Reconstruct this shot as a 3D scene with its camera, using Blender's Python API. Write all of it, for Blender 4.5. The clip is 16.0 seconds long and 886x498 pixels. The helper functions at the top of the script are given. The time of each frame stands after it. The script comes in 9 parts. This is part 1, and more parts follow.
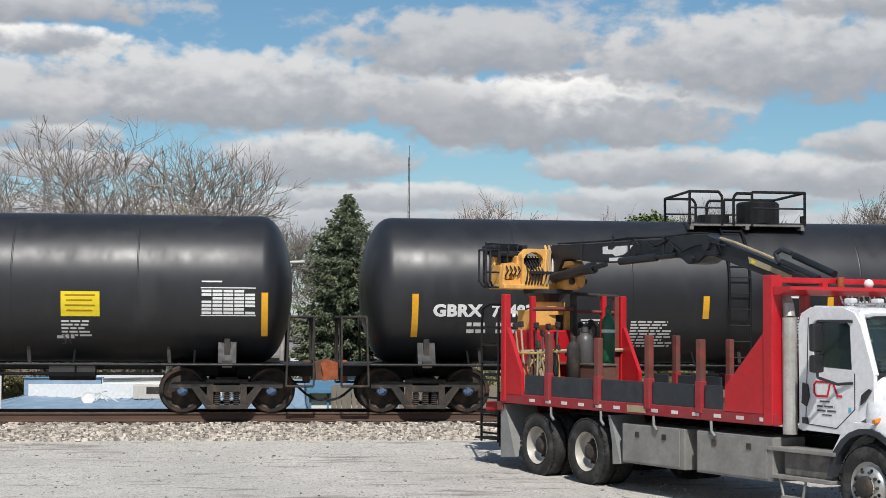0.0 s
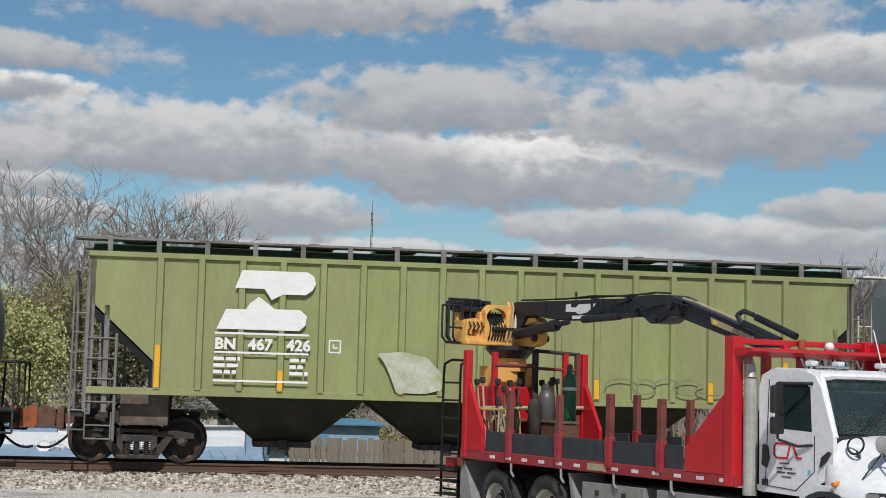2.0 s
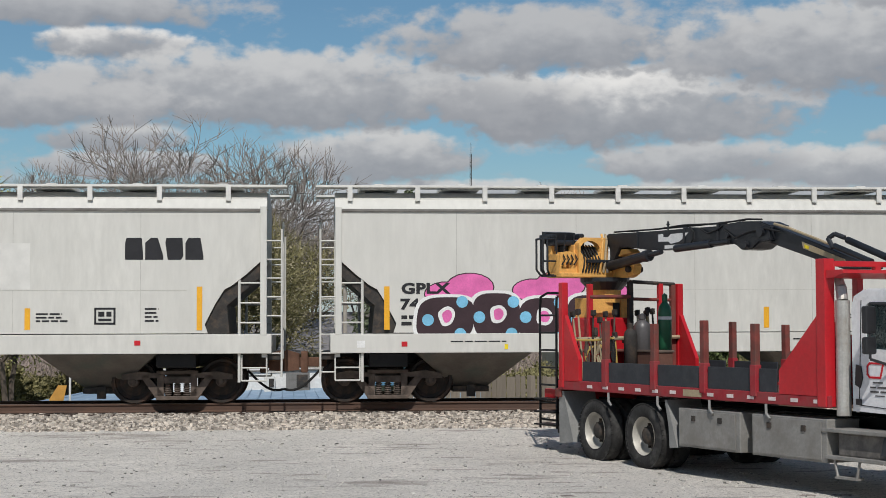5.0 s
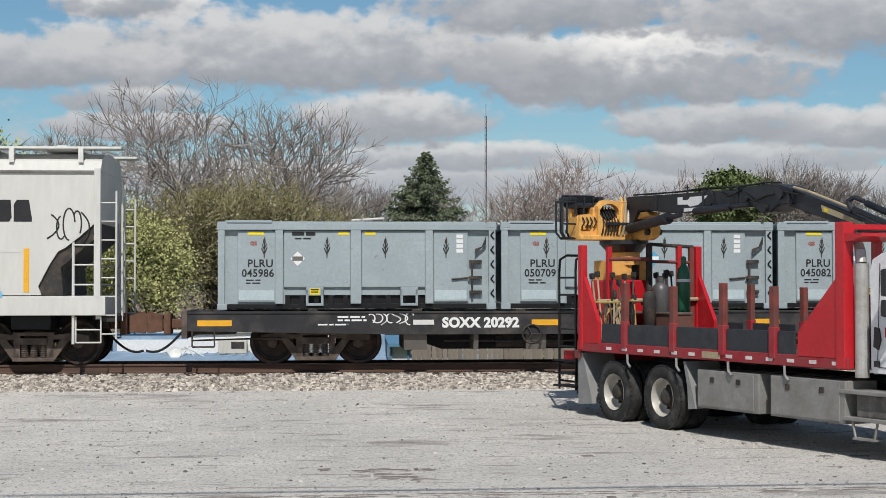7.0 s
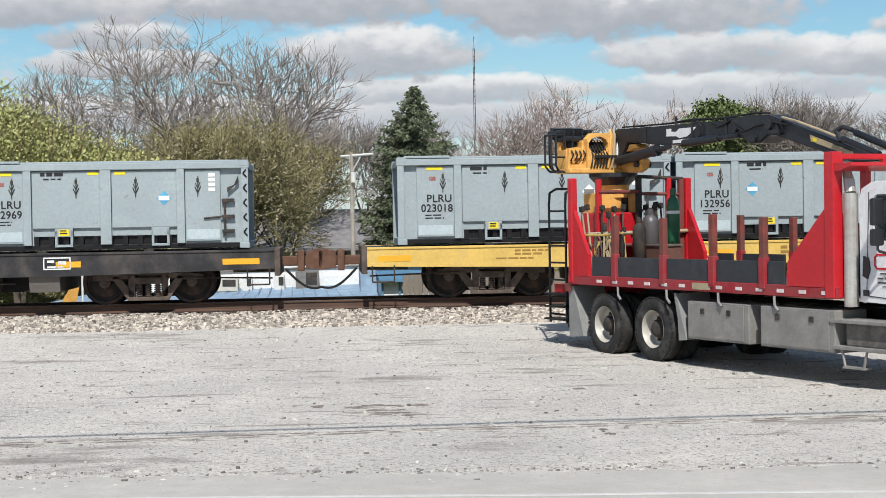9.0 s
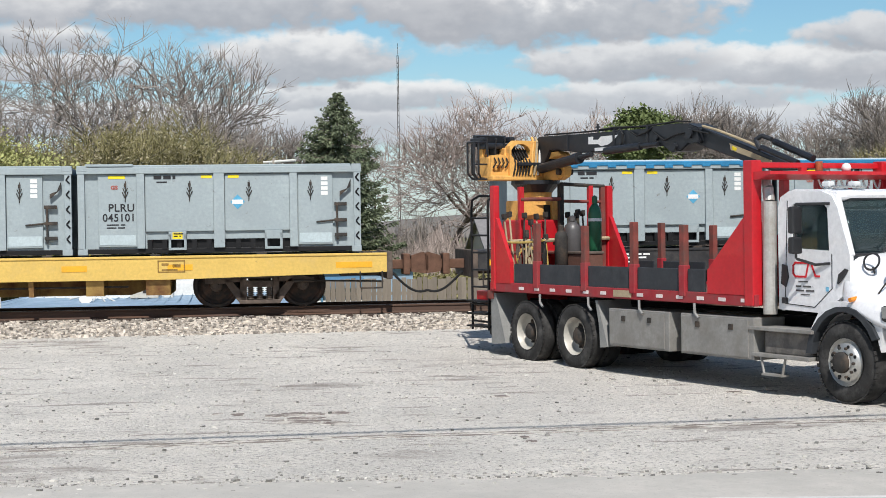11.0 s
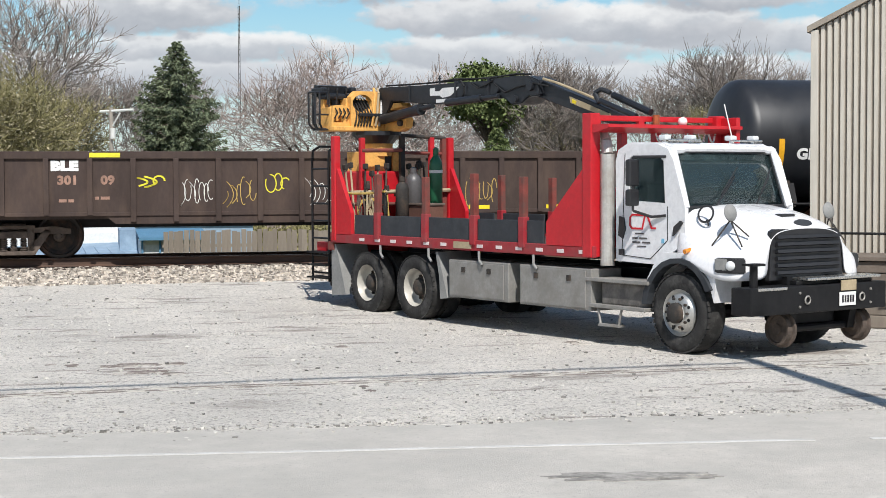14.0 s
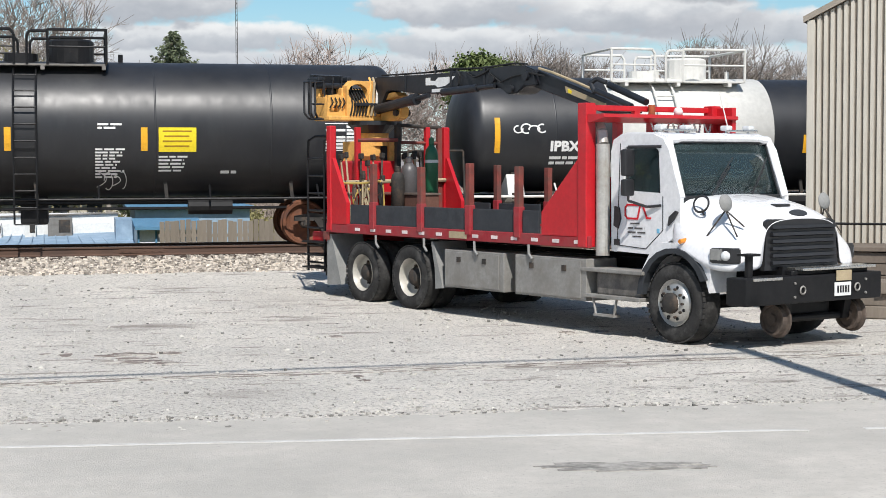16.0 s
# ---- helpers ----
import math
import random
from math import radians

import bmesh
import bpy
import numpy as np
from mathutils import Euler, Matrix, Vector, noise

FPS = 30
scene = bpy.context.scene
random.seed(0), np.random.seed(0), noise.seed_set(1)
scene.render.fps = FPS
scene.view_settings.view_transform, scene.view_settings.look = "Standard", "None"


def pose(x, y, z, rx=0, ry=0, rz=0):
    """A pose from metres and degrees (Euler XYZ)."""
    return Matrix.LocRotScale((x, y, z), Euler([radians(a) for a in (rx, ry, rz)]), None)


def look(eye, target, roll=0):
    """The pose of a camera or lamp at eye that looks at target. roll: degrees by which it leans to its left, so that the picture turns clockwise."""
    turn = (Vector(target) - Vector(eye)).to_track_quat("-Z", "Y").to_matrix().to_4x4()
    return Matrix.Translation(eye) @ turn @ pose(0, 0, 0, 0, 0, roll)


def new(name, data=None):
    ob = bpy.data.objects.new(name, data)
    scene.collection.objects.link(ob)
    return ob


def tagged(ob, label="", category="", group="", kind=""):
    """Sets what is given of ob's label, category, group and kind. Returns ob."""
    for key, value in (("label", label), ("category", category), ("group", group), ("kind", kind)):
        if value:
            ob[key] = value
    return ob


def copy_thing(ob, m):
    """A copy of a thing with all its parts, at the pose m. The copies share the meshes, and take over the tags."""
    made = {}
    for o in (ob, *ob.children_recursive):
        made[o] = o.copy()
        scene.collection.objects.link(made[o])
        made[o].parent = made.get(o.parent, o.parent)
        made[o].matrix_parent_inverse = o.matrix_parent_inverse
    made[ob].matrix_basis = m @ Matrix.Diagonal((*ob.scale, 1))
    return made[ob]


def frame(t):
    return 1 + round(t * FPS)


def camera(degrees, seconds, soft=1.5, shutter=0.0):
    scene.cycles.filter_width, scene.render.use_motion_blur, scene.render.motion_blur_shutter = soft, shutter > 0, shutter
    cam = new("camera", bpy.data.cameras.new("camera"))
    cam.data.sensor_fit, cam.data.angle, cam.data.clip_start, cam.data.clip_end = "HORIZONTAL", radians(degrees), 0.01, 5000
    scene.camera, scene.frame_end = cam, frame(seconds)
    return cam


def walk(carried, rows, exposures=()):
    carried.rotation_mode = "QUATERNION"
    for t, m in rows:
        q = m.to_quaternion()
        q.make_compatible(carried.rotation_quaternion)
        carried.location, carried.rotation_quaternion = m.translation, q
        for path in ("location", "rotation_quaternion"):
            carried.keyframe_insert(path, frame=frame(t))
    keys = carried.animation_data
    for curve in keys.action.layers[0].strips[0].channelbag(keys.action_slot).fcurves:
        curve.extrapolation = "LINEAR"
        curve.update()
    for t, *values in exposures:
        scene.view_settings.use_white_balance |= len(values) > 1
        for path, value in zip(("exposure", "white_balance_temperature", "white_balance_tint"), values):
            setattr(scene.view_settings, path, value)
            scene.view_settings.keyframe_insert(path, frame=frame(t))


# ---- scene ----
cam = camera(31.57, 16.0, soft=0.85)
walk(cam, [
    (0.0, pose(21.430, -13.493, 2.409, 92.829, -0.314, 61.191)),
    (0.5, pose(21.429, -13.499, 2.416, 93.166, -0.807, 60.495)),
    (1.0, pose(21.419, -13.512, 2.410, 93.830, -0.784, 60.568)),
    (1.5, pose(21.412, -13.542, 2.399, 94.083, -0.941, 59.673)),
    (2.0, pose(21.428, -13.544, 2.375, 94.915, -1.551, 59.692)),
    (2.5, pose(21.426, -13.554, 2.371, 94.472, -1.380, 59.402)),
    (3.0, pose(21.440, -13.545, 2.368, 93.952, -0.765, 60.337)),
    (3.5, pose(21.479, -13.552, 2.372, 93.242, 0.164, 62.313)),
    (4.0, pose(21.547, -13.577, 2.362, 92.363, 0.066, 66.059)),
    (4.5, pose(21.723, -13.584, 2.261, 93.108, 0.161, 63.678)),
    (7.0, pose(21.970, -13.790, 2.270, 91.326, 0.078, 64.041)),
    (7.5, pose(21.993, -13.789, 2.297, 90.503, 0.046, 63.740)),
    (8.0, pose(22.009, -13.806, 2.304, 89.614, 0.194, 64.889)),
    (8.5, pose(22.001, -13.790, 2.314, 89.088, 0.594, 64.760)),
    (9.0, pose(21.975, -13.783, 2.296, 88.905, 0.969, 63.689)),
    (9.5, pose(21.991, -13.768, 2.300, 89.007, 1.223, 64.093)),
    (10.0, pose(21.977, -13.754, 2.301, 89.218, 0.837, 62.263)),
    (12.5, pose(21.905, -13.709, 2.269, 88.986, 0.813, 60.461)),
    (13.0, pose(21.907, -13.687, 2.253, 88.524, 0.852, 59.999)),
    (13.5, pose(21.897, -13.683, 2.246, 88.104, 0.424, 57.127)),
    (14.0, pose(21.882, -13.693, 2.242, 87.390, 0.244, 55.118)),
    (14.5, pose(21.880, -13.680, 2.238, 87.435, 0.567, 55.213)),
    (15.0, pose(21.873, -13.665, 2.230, 87.048, 0.579, 55.263)),
    (15.5, pose(21.880, -13.670, 2.240, 86.987, 0.164, 55.064)),
    (16.0, pose(21.879, -13.650, 2.234, 87.035, 0.175, 55.033)),
], exposures=[(0.0, -0.12), (1.0, -0.22), (2.0, -0.32), (3.0, -0.32), (4.5, -0.46), (7.0, -0.26), (7.5, -0.1), (9.0, 0.08), (12.5, 0.08), (14.0, 0.15), (16.0, 0.15)])

# The track runs straight, at an angle to the lorry, whose rear axle is the origin.
TURN = radians(67.94)
ALONG = Vector((math.cos(TURN), math.sin(TURN), 0))
ACROSS = Vector((-math.sin(TURN), math.cos(TURN), 0))
RAIL_Z = 0.642
# track space: x along the near rail, y across it away from the road, z above the rail head
TRACK = Matrix.Translation(ACROSS * 7.311 + Vector((0, 0, RAIL_Z))) @ Matrix.Rotation(TURN, 4, "Z")
SPEED = 11.2
GAUGE_MID = 0.718


def at_track(x, y, z=0.0):
    return TRACK @ Vector((x, y, z))

# ---------------------------------------------------------------- sky and sun
SUN_AZ, SUN_EL = radians(-25.4), radians(50)
SUN_WAY = Vector((math.cos(SUN_AZ) * math.cos(SUN_EL), math.sin(SUN_AZ) * math.cos(SUN_EL), math.sin(SUN_EL)))
sun = new("sun", bpy.data.lights.new("sun", "SUN"))
sun.data.energy, sun.data.angle, sun.data.color = 5.0, radians(0.5), (1.0, 0.965, 0.92)
sun.matrix_world = look(SUN_WAY * 100, (0, 0, 0))

world = bpy.data.worlds.new("sky")
scene.world = world
world.use_nodes = True
wt = world.node_tree


def wmath(op, a, b=None, c=None, clamp=False):
    n = wt.nodes.new("ShaderNodeMath")
    n.operation, n.use_clamp = op, clamp
    for i, v in enumerate((a, b, c)):
        if v is None:
            continue
        if isinstance(v, (int, float)):
            n.inputs[i].default_value = v
        else:
            wt.links.new(v, n.inputs[i])
    return n.outputs[0]


def wmix(fac, a, b):
    n = wt.nodes.new("ShaderNodeMix")
    n.data_type = "RGBA"
    for i, v in ((0, fac), (6, a), (7, b)):
        if isinstance(v, (int, float)):
            n.inputs[i].default_value = v
        elif isinstance(v, tuple):
            n.inputs[i].default_value = (*v, 1)
        else:
            wt.links.new(v, n.inputs[i])
    return n.outputs[2]


def wsmooth(x, lo, hi):
    n = wt.nodes.new("ShaderNodeMapRange")
    n.interpolation_type = "SMOOTHSTEP"
    wt.links.new(x, n.inputs[0])
    n.inputs[1].default_value, n.inputs[2].default_value = lo, hi
    return n.outputs[0]


def build_sky():
    sky = wt.nodes.new("ShaderNodeTexSky")
    sky.sky_type, sky.sun_disc = "NISHITA", False
    sky.sun_elevation, sky.sun_rotation = SUN_EL, radians(90) - SUN_AZ
    sky.air_density, sky.dust_density, sky.ozone_density = 1.0, 0.3, 2.0
    blue = wt.nodes.new("ShaderNodeVectorMath")
    blue.operation = "SCALE"
    wt.links.new(sky.outputs[0], blue.inputs[0])
    blue.inputs["Scale"].default_value = 0.10
    tint = wt.nodes.new("ShaderNodeVectorMath")
    tint.operation = "MULTIPLY"
    wt.links.new(blue.outputs[0], tint.inputs[0])
    tint.inputs[1].default_value = (0.82, 1.06, 1.12)
    coord = wt.nodes.new("ShaderNodeTexCoord")
    split = wt.nodes.new("ShaderNodeSeparateXYZ")
    wt.links.new(coord.outputs["Generated"], split.inputs[0])
    x, y, z = split.outputs
    ca, sa = math.cos(radians(150)), math.sin(radians(150))
    ahead = wmath("ADD", wmath("MULTIPLY", x, ca), wmath("MULTIPLY", y, sa))
    right = wmath("SUBTRACT", wmath("MULTIPLY", x, sa), wmath("MULTIPLY", y, ca))
    u = wmath("ARCTAN2", right, ahead)
    v = wmath("ARCSINE", z)

    def noise_at(uu, vv, su, sv, detail, rough, shift):
        join = wt.nodes.new("ShaderNodeCombineXYZ")
        wt.links.new(wmath("MULTIPLY_ADD", uu, su, shift), join.inputs[0])
        wt.links.new(wmath("MULTIPLY", vv, sv), join.inputs[1])
        n = wt.nodes.new("ShaderNodeTexNoise")
        wt.links.new(join.outputs[0], n.inputs["Vector"])
        n.inputs["Scale"].default_value, n.inputs["Detail"].default_value, n.inputs["Roughness"].default_value = 1.0, detail, rough
        return n.outputs[0]

    # broken cover that goes on all round, thinner where the separate banks lie
    window = wmath("MULTIPLY", wsmooth(wmath("ABSOLUTE", u), 0.55, 0.36), wsmooth(v, 0.30, 0.22))
    dens = wmath("ADD", noise_at(u, v, 15.0, 28.0, 10, 0.61, 3.7), 0.045)
    dens = wmath("SUBTRACT", dens, wmath("MULTIPLY", wsmooth(v, 0.28, 0.55), 0.17))
    dens = wmath("SUBTRACT", dens, wmath("MULTIPLY", window, 0.15))
    cover = wmath("MULTIPLY", wsmooth(dens, 0.42, 0.60), 0.95)
    col = wmix(cover, tint.outputs[0], wmix(wsmooth(dens, 0.50, 0.80), (0.68, 0.71, 0.76), (0.46, 0.48, 0.52)))

    # cumulus banks with bright crowns and flat grey bases; each: middle, half width, base, top, brightness of the crown
    big = wmath("SUBTRACT", noise_at(u, v, 26.0, 46.0, 3, 0.5, 1.3), 0.5)
    fine = wmath("SUBTRACT", noise_at(u, v, 70.0, 105.0, 5, 0.52, 8.1), 0.5)
    lumps = wmath("ADD", wmath("MULTIPLY", big, 0.9), wmath("MULTIPLY", fine, 0.75))
    puff = wmath("ADD", wmath("MULTIPLY", big, 0.55), wmath("MULTIPLY", fine, 0.45))
    banks = ((0.15, 0.45, 0.052, 0.078, 0.35), (-0.25, 0.35, 0.058, 0.082, 0.35),
             (-0.06, 0.10, 0.074, 0.094, 0.85), (0.12, 0.13, 0.070, 0.092, 0.55), (0.30, 0.12, 0.078, 0.100, 0.6), (-0.26, 0.07, 0.092, 0.112, 0.25),
             (0.21, 0.11, 0.084, 0.113, 0.75), (-0.10, 0.075, 0.090, 0.129, 0.70), (0.10, 0.075, 0.091, 0.118, 0.45), (0.26, 0.065, 0.103, 0.129, 0.25),
             (-0.27, 0.055, 0.109, 0.130, 0.80), (0.05, 0.145, 0.115, 0.169, 1.25), (-0.02, 0.060, 0.122, 0.165, 1.0), (0.37, 0.09, 0.112, 0.140, 0.7),
             (-0.27, 0.055, 0.166, 0.189, 1.6), (-0.165, 0.185, 0.126, 0.180, 0.60), (-0.33, 0.12, 0.122, 0.160, 0.30),
             (0.0, 0.115, 0.160, 0.206, 0.15), (0.19, 0.145, 0.146, 0.206, 0.45), (-0.29, 0.10, 0.186, 0.212, 0.10), (0.28, 0.11, 0.190, 0.228, 0.9),
             (-0.10, 0.16, 0.222, 0.262, 0.5), (0.14, 0.13, 0.215, 0.250, 0.3))
    for cu, ru, vb, vt, crown in banks:
        p = wmath("MULTIPLY", wmath("SUBTRACT", u, cu), 1 / ru)
        h = wmath("MULTIPLY", wmath("SUBTRACT", v, vb), 1 / (vt - vb))
        hh = wmath("MULTIPLY", wmath("SUBTRACT", h, 0.42), 1.72)
        e = wmath("SUBTRACT", 1.0, wmath("ADD", wmath("MULTIPLY", p, p), wmath("MULTIPLY", hh, hh)))
        e = wmath("ADD", e, wmath("MULTIPLY", lumps, 1.5))
        alpha = wmath("MULTIPLY", wsmooth(e, 0.08, 0.60), 0.97)
        high = wmath("ADD", h, wmath("MULTIPLY", puff, 1.3))
        body = wmix(wsmooth(high, -0.1, 0.75), (0.44, 0.465, 0.515), (0.70, 0.715, 0.745))
        body = wmix(wmath("MULTIPLY", wsmooth(high, 0.36, 0.82), min(1.0, crown)), body, (1.22, 1.20, 1.17) if crown > 1 else (1.0, 1.0, 0.99))
        col = wmix(alpha, col, body)
    col = wmix(wmath("MULTIPLY", wsmooth(v, 0.115, 0.03), 0.55), col, (0.66, 0.72, 0.79))
    back = wt.nodes["Background"]
    wt.links.new(col, back.inputs[0])
    back.inputs[1].default_value = 0.88


build_sky()


# ---------------------------------------------------------------- materials
def mat(name, col, rough=0.6, metal=0.0, var=0.22, scale=3.0, second=None, amount=0.45, sscale=1.6, soft=0.12, bump=0.0, bscale=40.0,
        stretch=(1, 1, 1), rand=0.0, coat=0.0, third=None, tscale=20.0, tamount=0.35):
    """Painted or bare surface: a base colour with broad and fine variation, patches of a second colour, grime of a third, and relief."""
    m = bpy.data.materials.new(name)
    m.use_nodes = True
    t = m.node_tree
    p = t.nodes["Principled BSDF"]
    tc = t.nodes.new("ShaderNodeTexCoord")
    mp = t.nodes.new("ShaderNodeMapping")
    mp.inputs["Scale"].default_value = stretch
    t.links.new(tc.outputs["Object"], mp.inputs[0])

    def noise_of(s, detail=6, rough_=0.6):
        n = t.nodes.new("ShaderNodeTexNoise")
        n.inputs["Scale"].default_value, n.inputs["Detail"].default_value, n.inputs["Roughness"].default_value = s, detail, rough_
        t.links.new(mp.outputs[0], n.inputs["Vector"])
        return n.outputs[0]

    def mixed(fac, a, b):
        n = t.nodes.new("ShaderNodeMix")
        n.data_type = "RGBA"
        for i, v in ((0, fac), (6, a), (7, b)):
            if isinstance(v, tuple):
                n.inputs[i].default_value = (*v, 1)
            else:
                t.links.new(v, n.inputs[i])
        return n.outputs[2]

    def stepped(x, lo, hi):
        n = t.nodes.new("ShaderNodeMapRange")
        t.links.new(x, n.inputs[0])
        n.inputs[1].default_value, n.inputs[2].default_value = lo, hi
        return n.outputs[0]

    dark, light = tuple(c * (1 - var) for c in col), tuple(min(1, c * (1 + var)) for c in col)
    base = mixed(stepped(noise_of(scale), 0.3, 0.7), dark, light)
    base = mixed(stepped(noise_of(scale * 11, 3), 0.2, 1.4), base, tuple(c * 0.55 for c in col))
    if second:
        base = mixed(stepped(noise_of(sscale, 8, 0.65), 1 - amount - soft, 1 - amount + soft), base, second)
    if third:
        base = mixed(stepped(noise_of(tscale, 5, 0.7), 1 - tamount - 0.06, 1 - tamount + 0.06), base, third)
    if rand:
        oi = t.nodes.new("ShaderNodeObjectInfo")
        base = mixed(stepped(oi.outputs["Random"], 0.0, 1 / rand), base, tuple(c * 0.45 for c in col))
    t.links.new(base, p.inputs["Base Color"])
    p.inputs["Metallic"].default_value = metal
    p.inputs["Specular IOR Level"].default_value = 0.5 if rough < 0.5 else 0.25
    p.inputs["Coat Weight"].default_value = coat
    rn = stepped(noise_of(scale * 3), 0.2, 0.8)
    rm = t.nodes.new("ShaderNodeMapRange")
    t.links.new(rn, rm.inputs[0])
    rm.inputs[3].default_value, rm.inputs[4].default_value = max(0.05, rough - 0.12), min(1, rough + 0.12)
    t.links.new(rm.outputs[0], p.inputs["Roughness"])
    if bump:
        b = t.nodes.new("ShaderNodeBump")
        b.inputs["Strength"].default_value, b.inputs["Distance"].default_value = min(1, bump), 0.02 * max(1, bump)
        t.links.new(noise_of(bscale, 6, 0.65), b.inputs["Height"])
        t.links.new(b.outputs[0], p.inputs["Normal"])
    return m


def island(m, spread):
    """Lightens and darkens each loose piece of a joined mesh."""
    t = m.node_tree
    p = t.nodes["Principled BSDF"]
    src = p.inputs["Base Color"].links[0].from_socket
    g = t.nodes.new("ShaderNodeNewGeometry")
    r = t.nodes.new("ShaderNodeMapRange")
    t.links.new(g.outputs["Random Per Island"], r.inputs[0])
    r.inputs[3].default_value, r.inputs[4].default_value = 1 - spread, 1 + spread * 0.6
    s = t.nodes.new("ShaderNodeVectorMath")
    s.operation = "SCALE"
    t.links.new(src, s.inputs[0])
    t.links.new(r.outputs[0], s.inputs["Scale"])
    t.links.new(s.outputs[0], p.inputs["Base Color"])
    return m


M_TANK = mat("black tank paint", (0.018, 0.019, 0.022), 0.44, var=0.25, scale=0.8, second=(0.036, 0.037, 0.038), amount=0.33, sscale=0.9, stretch=(1, 1, 0.35))
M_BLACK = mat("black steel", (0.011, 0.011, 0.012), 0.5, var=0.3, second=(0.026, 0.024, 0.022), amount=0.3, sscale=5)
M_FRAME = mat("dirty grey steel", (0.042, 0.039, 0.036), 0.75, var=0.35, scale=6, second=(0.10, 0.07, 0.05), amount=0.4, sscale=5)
M_BROWNST = mat("rusty truck steel", (0.14, 0.108, 0.088), 0.85, var=0.35, scale=6, second=(0.07, 0.056, 0.047), amount=0.45, sscale=4)
M_WHEEL = mat("worn wheel steel", (0.040, 0.034, 0.030), 0.6, metal=0.3, var=0.3, scale=5, second=(0.11, 0.06, 0.04), amount=0.4, sscale=4)
M_RUSTWHEEL = mat("rust brown wheel", (0.16, 0.065, 0.035), 0.8, var=0.3, scale=5, second=(0.06, 0.035, 0.03), amount=0.4, sscale=4)
M_BEARING = mat("blue grey bearing cap", (0.10, 0.15, 0.24), 0.5, var=0.3, scale=9)
M_GREEN = mat("faded green paint", (0.285, 0.32, 0.13), 0.7, var=0.16, scale=1.1, second=(0.235, 0.21, 0.12), amount=0.42, sscale=0.8, soft=0.2, stretch=(1, 1, 0.3), third=(0.12, 0.10, 0.06), tscale=5, tamount=0.27)
M_DKGREEN = mat("dark green paint", (0.06, 0.13, 0.03), 0.7, var=0.3, second=(0.07, 0.06, 0.05), amount=0.45, sscale=2)
M_HOPPER = mat("sooty hopper steel", (0.032, 0.033, 0.022), 0.8, var=0.35, scale=2, second=(0.06, 0.05, 0.04), amount=0.35)
M_CREAM = mat("off white car paint", (0.62, 0.61, 0.565), 0.55, var=0.06, scale=0.7, second=(0.54, 0.53, 0.49), amount=0.42, sscale=0.5, soft=0.2, stretch=(1, 1, 0.25), third=(0.42, 0.40, 0.35), tscale=4, tamount=0.24)
M_CREAM2 = mat("pale repaint", (0.68, 0.67, 0.63), 0.55, var=0.04, scale=0.7)
M_CREAM3 = mat("slightly paler car paint", (0.655, 0.645, 0.605), 0.55, var=0.02, scale=0.3)
M_GREYSIDE = mat("weathered grey funnel", (0.20, 0.19, 0.175), 0.75, var=0.25, scale=2, second=(0.10, 0.09, 0.08), amount=0.4)
M_CONT = mat("blue grey container paint", (0.335, 0.388, 0.402), 0.6, var=0.10, scale=1.4, second=(0.27, 0.315, 0.33), amount=0.40, sscale=1.2, soft=0.2, third=(0.17, 0.165, 0.155), tscale=6, tamount=0.30)
M_CONTLT = mat("light container panel", (0.46, 0.54, 0.56), 0.6, var=0.1, scale=2)
M_TARP = mat("blue container cover", (0.03, 0.20, 0.38), 0.5, var=0.25, scale=4)
M_FLAT = mat("black flatcar paint", (0.030, 0.030, 0.032), 0.65, var=0.3, scale=2, second=(0.085, 0.075, 0.068), amount=0.42, sscale=1.3)
M_YELLOW = mat("yellow flatcar paint", (0.66, 0.45, 0.12), 0.65, var=0.12, scale=1.5, second=(0.50, 0.36, 0.14), amount=0.36, third=(0.16, 0.11, 0.06), tscale=5, tamount=0.27)
M_BEARER = mat("dusty underframe steel", (0.17, 0.155, 0.14), 0.85, var=0.25, scale=2, second=(0.09, 0.08, 0.07), amount=0.42, sscale=2)
M_YELRUST = mat("rusting yellow steel", (0.42, 0.27, 0.09), 0.8, var=0.2, scale=2, second=(0.16, 0.075, 0.035), amount=0.48, sscale=1.6)
M_GOND = mat("brown gondola paint", (0.060, 0.042, 0.036), 0.8, var=0.28, scale=1.3, second=(0.095, 0.065, 0.05), amount=0.4, sscale=1.2, stretch=(1, 1, 0.4))
M_WHITE = mat("white lettering", (0.78, 0.78, 0.76), 0.6, var=0.06)
M_LETBLACK = mat("black lettering", (0.025, 0.025, 0.028), 0.6)
M_REFLECT = mat("amber reflector", (0.80, 0.40, 0.02), 0.45, var=0.1)
M_PLACARD = mat("yellow placard", (0.85, 0.66, 0.03), 0.5, var=0.06)
M_SIGNBLUE = mat("light blue label film", (0.10, 0.36, 0.55), 0.5)
M_REDSIGN = mat("red sign paint", (0.55, 0.02, 0.03), 0.5)
M_REDPRINT = mat("faded red print", (0.4, 0.12, 0.09), 0.7)
M_COUPLER = mat("rusty coupler", (0.14, 0.075, 0.05), 0.85, var=0.3, scale=6)
M_ORANGE = mat("orange coupler steel", (0.35, 0.10, 0.04), 0.8, var=0.3, scale=6, second=(0.1, 0.05, 0.03), amount=0.4, sscale=5)
M_HOSE = mat("black rubber hose", (0.02, 0.02, 0.02), 0.7)
M_SEAM = mat("faint sheet seam", (0.48, 0.47, 0.43), 0.6)
M_WORNPATCH = mat("worn white spray paint", (0.50, 0.51, 0.42), 0.7, var=0.2, second=(0.30, 0.34, 0.16), amount=0.45, sscale=4)
M_PINK = mat("pink spray paint", (0.75, 0.16, 0.42), 0.6)
